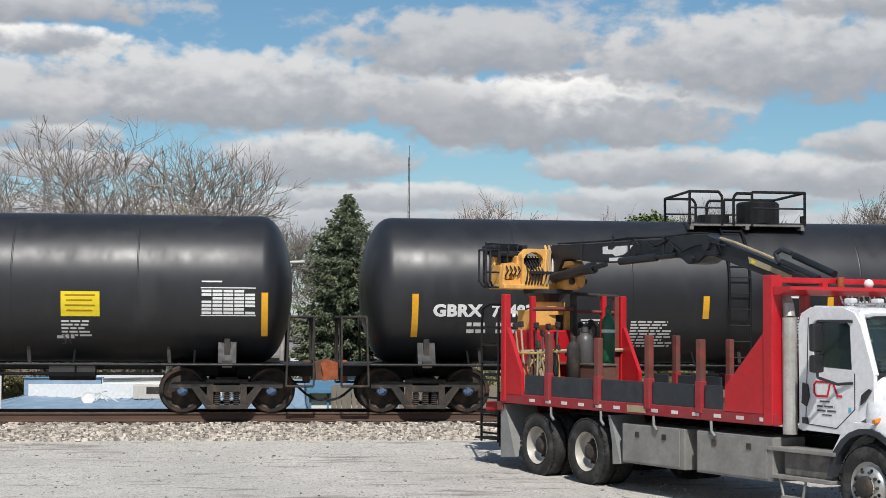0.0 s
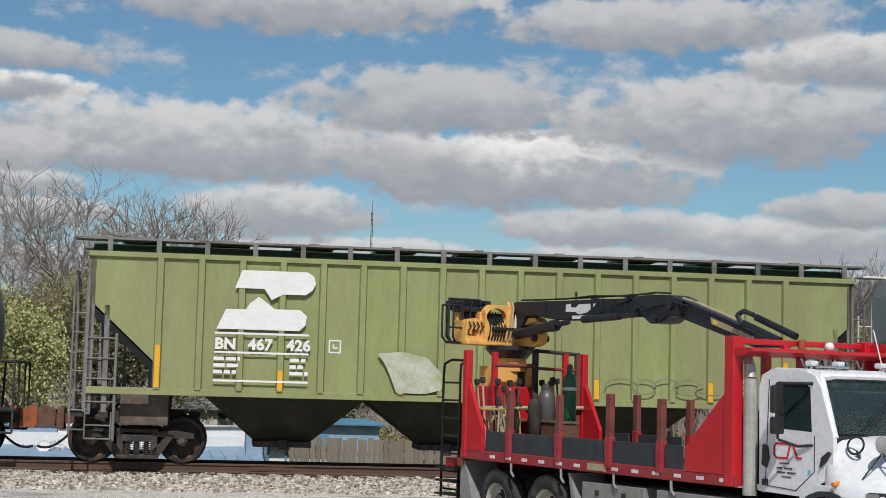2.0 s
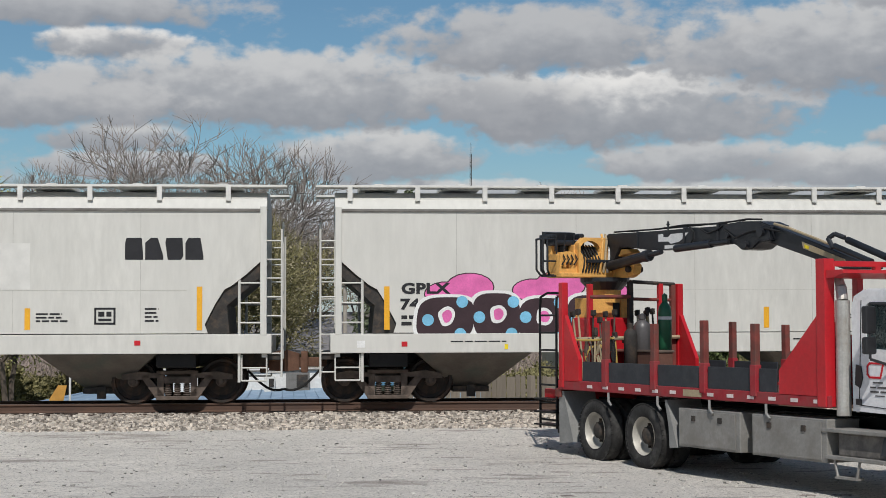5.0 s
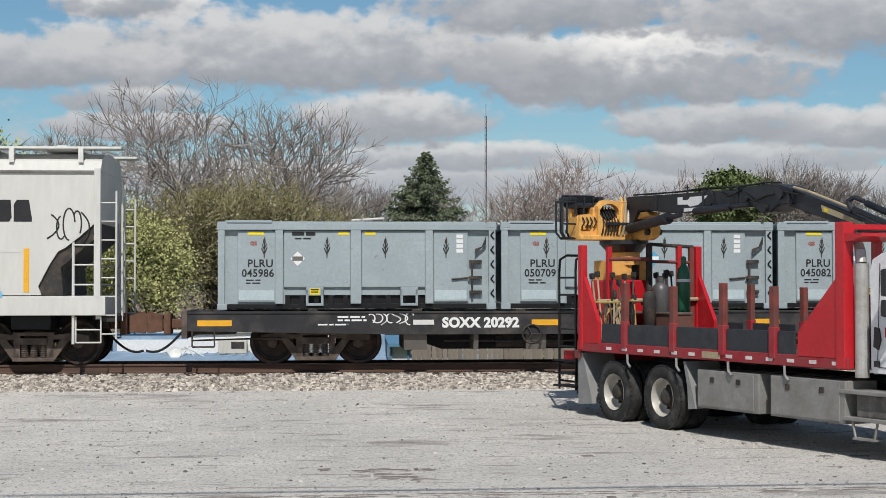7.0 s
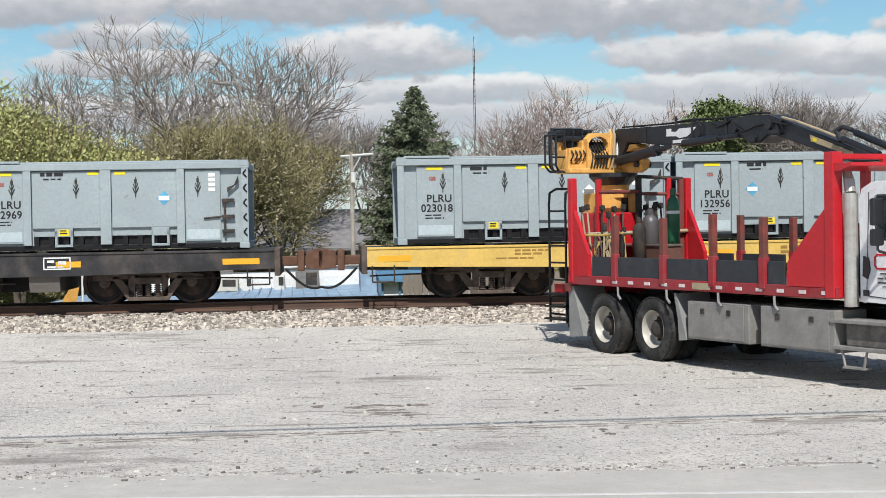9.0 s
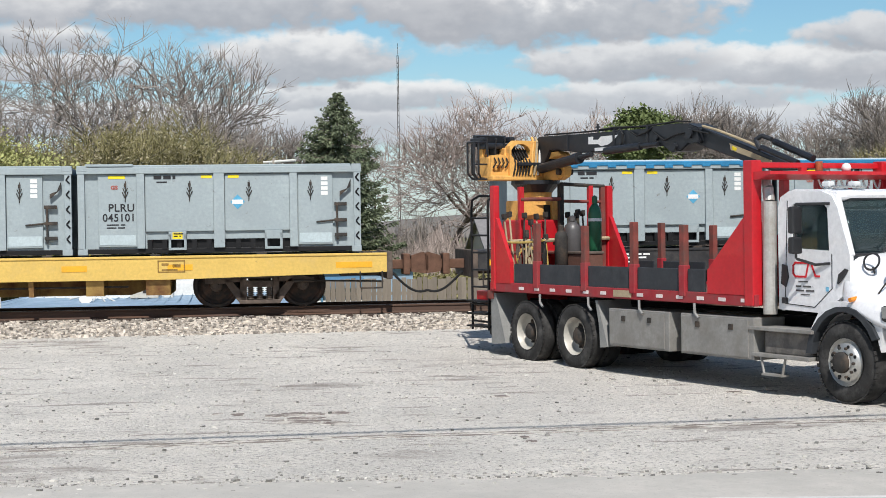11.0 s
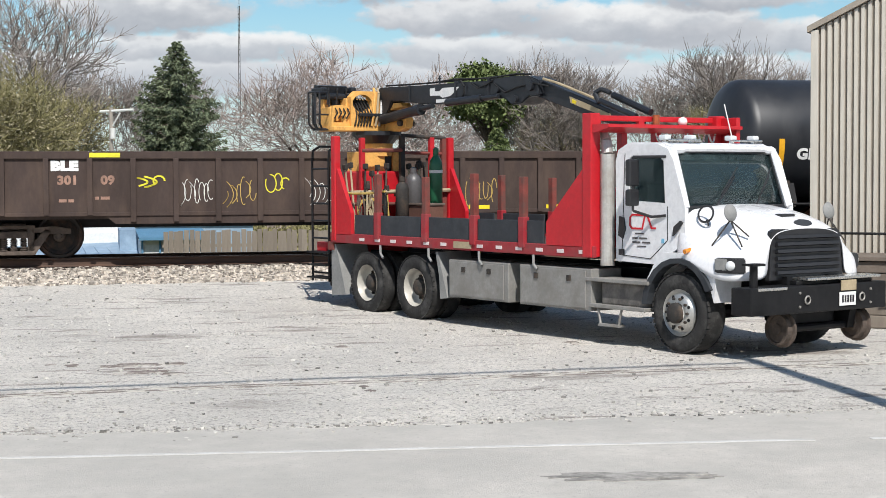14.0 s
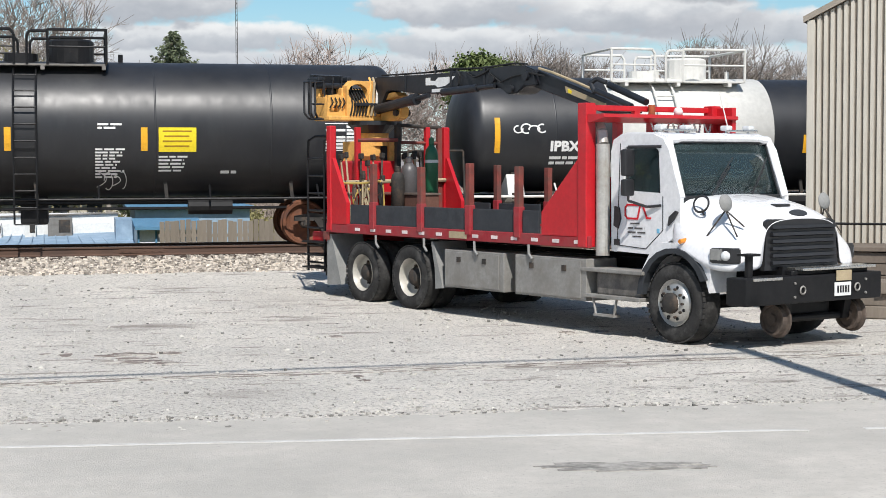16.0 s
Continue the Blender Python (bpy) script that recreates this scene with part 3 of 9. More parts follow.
def wheelset_mesh(bm):
    """Two flanged wheels on one axle, the axle along y through the origin."""
    prof = [(0.0, 0.10), (0.10, 0.10), (0.125, 0.06), (0.13, 0.02), (0.30, -0.005), (0.375, 0.03), (0.39, 0.075), (0.447, 0.075), (0.457, 0.06),
            (0.460, -0.045), (0.487, -0.055), (0.487, -0.075), (0.40, -0.075), (0.375, -0.03), (0.15, -0.05), (0.13, -0.10), (0.0, -0.10)]
    lathe(bm, prof, Matrix.Translation((0, 0.0, 0)) @ TO_Y, 28)
    lathe(bm, prof, Matrix.Translation((0, 1.435, 0)) @ TO_Y.inverted(), 28)
    rod(bm, (0, 0.05, 0), (0, 1.385, 0), 0.08, 12)
    for k in range(5):            # worn marks that show the turning
        a = k * math.tau / 5
        box(bm, 0.22 * math.cos(a) - 0.02, 0.22 * math.cos(a) + 0.02, -0.035, -0.01, 0.22 * math.sin(a) - 0.02, 0.22 * math.sin(a) + 0.02)


def sideframe_mesh(bm):
    """Cast side frame, near face at y = -0.34, with its window openings left free."""
    y0, y1 = -0.30, -0.17
    for s in (-1, 1):
        prism(bm, [(s * 1.12, 0.50), (s * 1.12, 0.60), (s * 0.78, 0.66), (s * 0.36, 0.62), (s * 0.36, 0.53), (s * 0.70, 0.53), (s * 0.72, 0.50)], "y", y0, y1)
        prism(bm, [(s * 0.74, 0.56), (s * 0.62, 0.60), (s * 0.28, 0.22), (s * 0.30, 0.10), (s * 0.42, 0.10)], "y", y0, y1)
        prism(bm, [(s * 0.40, 0.60), (s * 0.27, 0.60), (s * 0.27, 0.12), (s * 0.40, 0.18)], "y", y0, y1)
    box(bm, -0.42, 0.42, y0, y1, 0.60, 0.68, 0.015)
    box(bm, -0.42, 0.42, y0 - 0.02, y1 + 0.05, 0.08, 0.16, 0.015)


def springs_mesh(bm):
    for k in range(3):
        x = -0.19 + k * 0.19
        for j in range(6):
            z = 0.17 + j * 0.04
            lathe(bm, [(0.055, z), (0.078, z + 0.01), (0.078, z + 0.02), (0.055, z + 0.03)], Matrix.Translation((x, -0.235, 0)), 10)
        rod(bm, (x, -0.235, 0.16), (x, -0.235, 0.42), 0.05, 8)
    box(bm, -0.28, 0.28, -0.33, -0.1, 0.42, 0.56, 0.02)


def bearing_mesh(bm):
    lathe(bm, [(0.0, 0.14), (0.05, 0.14), (0.06, 0.12), (0.09, 0.11), (0.115, 0.07), (0.12, 0.0)], TO_Y, 16)
    for k in range(3):
        a = k * math.tau / 3
        rod(bm, (0.06 * math.cos(a), -0.12, 0.06 * math.sin(a)), (0.06 * math.cos(a), -0.15, 0.06 * math.sin(a)), 0.017, 6)


def bogie(car, xc, frame_mat, wheel_mat, cap_mat):
    f = shared_part("sideframe", sideframe_mesh, frame_mat, "sideframe", car, pose(xc, 0, 0))
    shared_part("sideframe", sideframe_mesh, frame_mat, "sideframe", car, pose(xc, 2 * YC, 0, 0, 0, 180))
    shared_part("springs", springs_mesh, frame_mat, "coil_spring", car, pose(xc, 0, 0), "coil springs under the bolster")
    shared_part("bolster", lambda bm: box(bm, -0.24, 0.24, -0.1, 1.53, 0.42, 0.72, 0.03), frame_mat, "bolster", car, pose(xc, 0, 0))
    shared_part("brakebeam", lambda bm: (box(bm, -0.62, -0.5, 0.0, 1.43, 0.3, 0.42, 0.02), box(bm, 0.5, 0.62, 0.0, 1.43, 0.3, 0.42, 0.02)), frame_mat, "brake_beam", car, pose(xc, 0, 0))
    for s in (-1, 1):
        w = shared_part("wheelset", wheelset_mesh, wheel_mat, "wheelset", car, pose(xc + s * 0.889, 0, 0.457), "flanged wheels on one axle")
        WHEELSETS.append((w, (xc + s * 0.889, 0, 0.457)))
        shared_part("bearing", bearing_mesh, cap_mat, "bearing_cap", car, pose(xc + s * 0.889, -0.17, 0.457), "round bolted bearing cap")


def coupler(car, x, way, material):
    """Coupler head and shank at an end of the car; way: -1 at the leading end, 1 at the trailing end."""
    bm = bmn()
    box(bm, min(x, x - way * 0.9), max(x, x - way * 0.9), YC - 0.09, YC + 0.09, 0.72, 0.92, 0.02)
    prism(bm, [(x - way * 0.32, 0.66), (x - way * 0.02, 0.62), (x + way * 0.05, 0.70), (x + way * 0.05, 1.0), (x - way * 0.05, 1.08), (x - way * 0.32, 1.0)], "y", YC - 0.17, YC + 0.16)
    box(bm, min(x - way * 0.5, x - way * 0.35), max(x - way * 0.5, x - way * 0.35), YC - 0.28, YC + 0.28, 0.6, 1.05, 0.03)
    part("coupler", bm, material, car, "rusty knuckle coupler")
    bm = bmn()
    pts = [(x - way * (0.75 - 0.75 * k / 9), YC - 0.35, 0.66 - 0.42 * math.sin(math.pi * (k / 9) * 0.62)) for k in range(10)]
    pipe(bm, pts, 0.026)
    part("air_hose", bm, M_HOSE, car, "hanging black air hose")


def plate(bm, x0, x1, z0, z1, side, lift=0.006):
    """A thin sheet of paint or film that follows the car's side; side(z) is the y of its surface."""
    n = max(1, int((z1 - z0) / 0.12))
    rows = []
    for i in range(n + 1):
        z = z0 + (z1 - z0) * i / n
        y = side(z)
        rows.append([bm.verts.new((x, y - d, z)) for d in (lift, lift * 0.2) for x in (x0, x1)])
    for a, b in zip(rows, rows[1:]):
        bm.faces.new((a[0], a[1], b[1], b[0]))
        bm.faces.new((a[2], b[2], b[3], a[3]))
        bm.faces.new((a[0], b[0], b[2], a[2]))
        bm.faces.new((a[1], a[3], b[3], b[1]))
    for r in (rows[0], rows[-1]):
        bm.faces.new((r[0], r[2], r[3], r[1]))
    return bm


def stripes(car, places, side, material=M_REFLECT, label="amber reflective strip", name="reflector"):
    for x0, x1, z0, z1 in places:
        part(name, plate(bmn(), x0, x1, z0, z1, side), material, car, label)


def lines(car, x0, x1, z1, count, pitch, height, side, material, rnd, name="small_print", label="unreadable lines of small print"):
    bm = bmn()
    for k in range(count):
        z = z1 - k * pitch
        x = x0
        end = x1 - rnd.uniform(0, 0.35) * (x1 - x0)
        while x < end:
            w = rnd.uniform(0.08, 0.26)
            plate(bm, x, min(x + w, end), z - height, z, side)
            x += w + 0.035
    return part(name, bm, material, car, label)


def lettering(car, words, x, z, height, side, material, spread=1.0, bold=0.012, name="lettering", label=""):
    """Words in the built-in font, laid on the car's side, from their lower left corner."""
    cu = bpy.data.curves.new("font", "FONT")
    cu.body, cu.size, cu.offset, cu.resolution_u = words, height * 1.38, bold, 3
    cu.space_character = 1.06
    ob = bpy.data.objects.new("font", cu)
    scene.collection.objects.link(ob)
    me = bpy.data.meshes.new_from_object(ob.evaluated_get(bpy.context.evaluated_depsgraph_get()))
    bpy.data.objects.remove(ob)
    bpy.data.curves.remove(cu)
    for v in me.vertices:
        h = z + v.co.y
        v.co = (x + v.co.x * spread, side(h) - 0.007, h)
    me.materials.clear()
    me.materials.append(material)
    me.name = name
    ob = new(name, me)
    ob.parent = car
    return tagged(ob, label or "painted reporting mark")


def scribble(car, x0, x1, z0, z1, side, material, seed, thick=0.022, strokes=9, name="graffiti", label="looping spray painted tag"):
    """Loops and dashes of spray paint that spell nothing."""
    rnd = random.Random(seed)
    bm = bmn()
    w = (x1 - x0) / strokes
    for k in range(strokes):
        cx, cz = x0 + (k + 0.5) * w, (z0 + z1) / 2 + rnd.uniform(-0.1, 0.1) * (z1 - z0)
        rx, rz = w * rnd.uniform(0.5, 0.8), (z1 - z0) * rnd.uniform(0.3, 0.52)
        a0, a1 = rnd.uniform(0, math.tau), rnd.uniform(3.0, 5.6)
        fx = rnd.choice((1, 1, 2))
        pts = []
        for i in range(15):
            a = a0 + a1 * i / 14
            pts.append((cx + rx * math.cos(a * fx) , cz + rz * math.sin(a)))
        for (xa, za), (xb, zb) in zip(pts, pts[1:]):
            d = Vector((xb - xa, zb - za))
            if d.length < 1e-4:
                continue
            nrm = Vector((-d.y, d.x)).normalized() * thick / 2
            q = [(xa - nrm.x, za - nrm.y), (xb - nrm.x, zb - nrm.y), (xb + nrm.x, zb + nrm.y), (xa + nrm.x, za + nrm.y)]
            lift = 0.006 + 0.0007 * (k % 5)
            fr = [bm.verts.new((px, side(pz) - lift, pz)) for px, pz in q]
            bk = [bm.verts.new((px, side(pz) - 0.001, pz)) for px, pz in q]
            bm.faces.new(fr)
            for i in range(4):
                bm.faces.new((fr[i], bk[i], bk[(i + 1) % 4], fr[(i + 1) % 4]))
    return part(name, bm, material, car, label)


def outline(bm, pts, side, lift=0.006):
    f = [bm.verts.new((x, side(z) - lift, z)) for x, z in pts]
    b = [bm.verts.new((x, side(z) - 0.001, z)) for x, z in pts]
    bm.faces.new(f)
    for i in range(len(pts)):
        bm.faces.new((f[i], b[i], b[(i + 1) % len(pts)], f[(i + 1) % len(pts)]))
    return bm


def ladder(bm, x0, x1, y, z0, z1, rungs, r=0.02):
    rod(bm, (x0, y, z0), (x0, y, z1), r)
    rod(bm, (x1, y, z0), (x1, y, z1), r)
    for k in range(rungs):
        z = z0 + (z1 - z0) * (k + 0.5) / rungs
        rod(bm, (x0, y, z), (x1, y, z), r * 0.8)


# ---- tank cars
def tank_car(S, L, label, radius=1.52, zc=2.53, tank_mat=M_TANK, rail_mat=M_BLACK, wheel_mat=M_WHEEL, cap_mat=M_BEARING, bogie_at=2.05, coup=M_COUPLER, plat=None, inset=0.74, half=1.25):
    car = thing("tank_car", label, "tank car", "cars of the train")
    ROLLING.append((car, S))
    x0, x1, hd = inset, L - inset, radius * 0.42

    def side(z):
        return YC - math.sqrt(max(0.01, radius * radius - (z - zc) ** 2))

    prof = [(radius * math.sin(a), x0 + hd - hd * math.cos(a)) for a in [math.pi / 2 * k / 9 for k in range(10)]]
    n = 14
    prof += [(radius, x0 + hd + (x1 - x0 - 2 * hd) * k / n) for k in range(1, n)]
    prof += [(radius * math.cos(a), x1 - hd + hd * math.sin(a)) for a in [math.pi / 2 * k / 9 for k in range(10)]]
    bm = bmn()
    lathe(bm, prof, Matrix.Translation((0, YC, zc)) @ TO_X, 56)
    part("tank", bm, tank_mat, car, "", True)
    bm = bmn()      # weld rings, a hair proud of the shell
    for k in range(1, 6):
        xr = x0 + hd + (x1 - x0 - 2 * hd) * k / 6
        lathe(bm, [(radius - 0.01, xr - 0.03), (radius + 0.004, xr - 0.015), (radius + 0.004, xr + 0.015), (radius - 0.01, xr + 0.03)], Matrix.Translation((0, YC, zc)) @ TO_X, 56)
    part("weld_seam", bm, tank_mat, car, "", True)
    zb = zc - radius
    for xb in (bogie_at, L - bogie_at):
        bogie(car, xb, M_FRAME, wheel_mat, cap_mat)
        bm = bmn()
        prism(bm, [(YC - 1.25, 0.98), (YC - 1.05, 1.45), (YC - 0.6, zb + 0.12), (YC + 0.6, zb + 0.12), (YC + 1.05, 1.45), (YC + 1.25, 0.98), (YC + 0.5, 0.74), (YC - 0.5, 0.74)], "x", xb - 0.18, xb + 0.18)
        part("saddle", bm, rail_mat, car, "tank saddle over the bogie")
        bm = bmn()
        box(bm, xb - 0.06, xb + 0.06, side(1.5) - 0.05, side(1.5) + 0.03, 1.02, 1.5, 0.01)
        box(bm, xb - 0.1, xb + 0.1, -0.62, -0.5, 0.92, 1.06, 0.01)
        part("lifting_lug", bm, M_FRAME, car, "grey lug plate")
    for a, b in ((0.3, bogie_at + 1.0), (L - bogie_at - 1.0, L - 0.3)):
        bm = bmn()
        box(bm, a, b, YC - 0.3, YC + 0.3, 0.72, 1.02, 0.02)
        box(bm, a + 0.05, b, YC - 1.3, YC + 1.3, 0.955, 1.0, 0.01)
        part("stub_sill", bm, M_BLACK, car, "stub sill with end deck")
    bm = bmn()      # long side pipe on brackets
    for y in (YC - 1.32, YC + 1.32):
        rod(bm, (0.9, y, 0.98), (L - 0.9, y, 0.98), 0.028, 8)
        x = 2.9
        while x < L - 2.5:
            rod(bm, (x, y, 0.98), (x, YC + (y - YC) * 0.78, 1.25), 0.022, 6)
            x += (L - 5.6) / 5
    part("side_handrail", bm, rail_mat, car, "long pipe handrail along the sill")
    bm = bmn()
    for k in range(5):
        x = 3.2 + k * (L - 6.4) / 4
        prism(bm, [(x - 0.035, 0.98), (x + 0.035, 0.98), (x + 0.0, 1.36), (x - 0.07, 1.36)], "y", side(1.3) - 0.03, side(1.3) + 0.02)
    part("strap_bracket", bm, M_FRAME, car)
    bm = bmn()      # pipework and brake gear under the tank
    rod(bm, (3.3, YC - 0.7, 0.78), (L - 3.3, YC - 0.7, 0.78), 0.03, 6)
    rod(bm, (3.3, YC - 0.35, 0.9), (L - 3.3, YC - 0.35, 0.9), 0.045, 6)
    box(bm, L / 2 - 0.35, L / 2 + 0.2, YC - 0.3, YC + 0.3, 0.45, zb + 0.05, 0.05)
    rod(bm, (L * 0.68, YC - 0.8, 0.82), (L * 0.68 + 0.9, YC - 0.8, 0.82), 0.17, 12)
    part("underbody_piping", bm, M_BLACK, car, "valve and pipework below the tank")
    for xe, w in ((0.32, 1), (L - 0.32, -1)):
        bm = bmn()      # end railing
        for y in (YC - 1.28, YC + 1.28):
            pipe(bm, [(xe, y, 0.55), (xe, y, 1.95), (xe + w * 0.5, y, 1.95), (xe + w * 0.55, y, 0.55), (xe, y, 0.55)], 0.024)
        rod(bm, (xe, YC - 1.28, 1.95), (xe, YC + 1.28, 1.95), 0.024)
        rod(bm, (xe, YC - 0.5, 0.9), (xe, YC - 0.5, 1.95), 0.02)
        rod(bm, (xe, YC + 0.5, 0.9), (xe, YC + 0.5, 1.95), 0.02)
        part("end_railing", bm, M_FRAME, car, "pipe railing over the end deck")
    coupler(car, 0, -1, coup)
    coupler(car, L, 1, coup)
    # top platform with railings, ladder and valve housing
    xm = L / 2 + 0.15 if plat is None else plat
    top = zc + radius
    bm = bmn()
    box(bm, xm - half, xm + half, YC - 1.0, YC - 0.42, top - 0.14, top - 0.10, 0.005)
    box(bm, xm - half, xm + half, YC + 0.42, YC + 1.0, top - 0.14, top - 0.10, 0.005)
    for x in (xm - 1.2, xm, xm + 1.2):
        box(bm, x - 0.04, x + 0.04, YC - 1.0, YC + 1.0, top - 0.22, top - 0.14)
    part("platform", bm, M_GREYSIDE if rail_mat is M_BLACK else rail_mat, car, "grating platform on the tank top")
    zt = top + 0.58
    for y in (YC - 1.0, YC + 1.0):
        bm = bmn()
        pipe(bm, [(xm - half, y, top - 0.12), (xm - half, y, zt), (xm - 0.62, y, zt), (xm - 0.55, y, zt - 0.1), (xm - 0.55, y, top - 0.12)], 0.03)
        rod(bm, (xm - half, y, top + 0.24), (xm - 0.55, y, top + 0.24), 0.02)
        rod(bm, (xm - half, y, zt), (xm - half, YC, zt), 0.03)
        part("platform_railing", bm, rail_mat, car, "pipe railing round the platform")
        bm = bmn()
        pipe(bm, [(xm - 0.3, y, top - 0.12), (xm - 0.3, y, zt - 0.12), (xm - 0.24, y, zt - 0.03), (xm + 0.1, y, zt - 0.03)], 0.03)
        pipe(bm, [(xm + 0.1, y, top - 0.12), (xm + 0.1, y, zt), (xm + half, y, zt), (xm + half, y, top - 0.12)], 0.03)
        rod(bm, (xm + 0.1, y, top + 0.24), (xm + half, y, top + 0.24), 0.02)
        rod(bm, (xm + half, y, zt), (xm + half, YC, zt), 0.03)
        part("platform_railing", bm, rail_mat, car, "pipe railing round the platform")
    bm = bmn()
    lathe(bm, [(0.0, top + 0.46), (0.42, top + 0.44), (0.46, top + 0.40), (0.46, top - 0.1)], Matrix.Translation((xm + 0.55, YC, 0)), 20)
    lathe(bm, [(0.0, top + 0.16), (0.34, top + 0.15), (0.36, top - 0.1)], Matrix.Translation((xm - 0.45, YC, 0)), 16)
    rod(bm, (xm + 1.55, YC, top - 0.05), (xm + 1.55, YC, top + 0.16), 0.05, 8)
    part("valve_housing", bm, rail_mat, car, "round valve housing and manway")
    bm = bmn()
    pts = []
    for s_ in (-0.22, 0.22):
        path = [(xm - 0.35 + s_, side(z) - 0.07, z) for z in (0.55, 0.9, 1.2)] if False else []
        path = [(xm - 0.35 + s_, YC - radius - 0.08, 0.5), (xm - 0.35 + s_, YC - radius - 0.08, zc + 0.2)]
        for k in range(1, 6):
            a = k / 5 * radians(62)
            path.append((xm - 0.35 + s_, YC - (radius + 0.08) * math.cos(a), zc + 0.2 + (radius - 0.15) * math.sin(a)))
        pipe(bm, path, 0.022)
        pts.append(path)
    for k in range(11):
        i = 0.5 + k * 0.30
        z = 0.5 + k * 0.33
        if z < zc + 0.2:
            rod(bm, (xm - 0.57, YC - radius - 0.08, z), (xm - 0.13, YC - radius - 0.08, z), 0.016)
        else:
            a = math.asin(min(1, (z - zc - 0.2) / (radius - 0.15)))
            if a < radians(62):
                rod(bm, (xm - 0.57, YC - (radius + 0.08) * math.cos(a), z), (xm - 0.13, YC - (radius + 0.08) * math.cos(a), z), 0.016)
    part("ladder", bm, rail_mat, car, "ladder up the side of the tank")
    return car, side


def tank_marks(car, side, L, mark, seed, yellow=None):
    rnd = random.Random(seed)
    w = 0.13
    stripes(car, [(1.72, 1.72 + w, 1.55, 2.42), (4.72, 4.72 + w, 1.95, 2.42), (7.75, 7.75 + w, 1.95, 2.42), (10.4, 10.4 + w, 1.95, 2.42), (L - 1.38, L - 1.38 + w, 1.55, 2.42)], side)
    if mark:
        lettering(car, mark[:4], 2.15, 1.98, 0.235, side, M_WHITE, 1.12, 0.016)
        lettering(car, mark[5:], 3.35, 1.98, 0.235, side, M_WHITE, 1.0, 0.016)
        lines(car, 2.85, 3.25, 1.85, 2, 0.14, 0.075, side, M_WHITE, rnd)
        lines(car, 3.45, 3.95, 1.85, 2, 0.14, 0.075, side, M_WHITE, rnd)
        lines(car, 4.05, 4.5, 1.85, 2, 0.14, 0.075, side, M_WHITE, rnd)
    lines(car, 5.2, 5.75, 1.93, 2, 0.06, 0.03, side, M_WHITE, rnd)
    lines(car, 6.25, 7.2, 1.90, 9, 0.062, 0.035, side, M_WHITE, rnd)
    lines(car, 9.55, 10.05, 2.5, 2, 0.07, 0.04, side, M_WHITE, rnd)
    lines(car, 9.5, 10.1, 2.0, 10, 0.062, 0.035, side, M_WHITE, rnd)
    scribble(car, 9.55, 10.1, 1.2, 1.55, side, M_WHITE, seed, 0.016, 4, label="thin white chalk scrawl")
    x = L - 2.56
    bm = bmn()
    for k in range(7):
        for c in range(5):
            if rnd.random() < 0.85:
                plate(bm, x + c * 0.215, x + c * 0.215 + 0.19, 2.42 - k * 0.072, 2.47 - k * 0.072, side, 0.009)
    for zz in (2.5, 1.95):
        plate(bm, x - 0.02, x + 1.07, zz, zz + 0.02, side)
    plate(bm, x, x + 0.4, 2.62, 2.65, side)
    part("data_panel", bm, M_WHITE, car, "white lined data panel of unreadable print")
    if yellow is not None:
        part("warning_placard", plate(bmn(), yellow, yellow + 0.75, 1.93, 2.42, side, 0.008), M_PLACARD, car, "yellow warning placard")
        bm = bmn()
        for k in range(4):
            plate(bm, yellow + 0.08 + 0.03 * (k % 2), yellow + 0.66 - 0.05 * (k % 2), 2.33 - k * 0.1, 2.36 - k * 0.1, side, 0.012)
        part("placard_print", bm, mat("brown print", (0.35, 0.2, 0.02), 0.6), car, "unreadable lines on the placard")
        lines(car, yellow, yellow + 0.6, 1.85, 5, 0.07, 0.035, side, M_WHITE, rnd)
    bm = bmn()      # placard holder, a diamond
    outline(bm, [(L - 2.1, 1.12), (L - 1.9, 1.32), (L - 2.1, 1.52), (L - 2.3, 1.32)], side, 0.03)
    part("placard_holder", bm, M_FRAME, car, "diamond placard holder")
    lines(car, 12.0, 12.4, 1.55, 1, 0.1, 0.06, side, M_WHITE, rnd)


car, side = tank_car(-20.4, 17.4, "black tank car with a yellow warning placard, rolling on the rails")
tank_marks(car, side, 17.4, None, 3, 12.1)
scribble(car, 12.05, 12.35, 1.35, 1.6, side, M_GREYCYL, 8, 0.02, 3, label="faint grey scrawl")
car, side = tank_car(-3.08, 17.4, "black tank car with white reporting marks", coup=M_ORANGE)
tank_marks(car, side, 17.4, "GBRX 714838", 4)
lettering(car, "INEDIBLE  NOT INTENDED", 10.75, 2.22, 0.12, side, M_WHITE, 1.0, 0.008)
lettering(car, "FOR HUMAN FOOD", 10.95, 2.05, 0.12, side, M_WHITE, 1.0, 0.008)
lines(car, 11.1, 11.5, 1.7, 4, 0.07, 0.035, side, M_WHITE, random.Random(2))


# ---- covered hoppers
M_CHUTE = mat("dusty brown grey chute", (0.17, 0.15, 0.13), 0.8, var=0.25, scale=2, second=(0.10, 0.125, 0.105), amount=0.4)


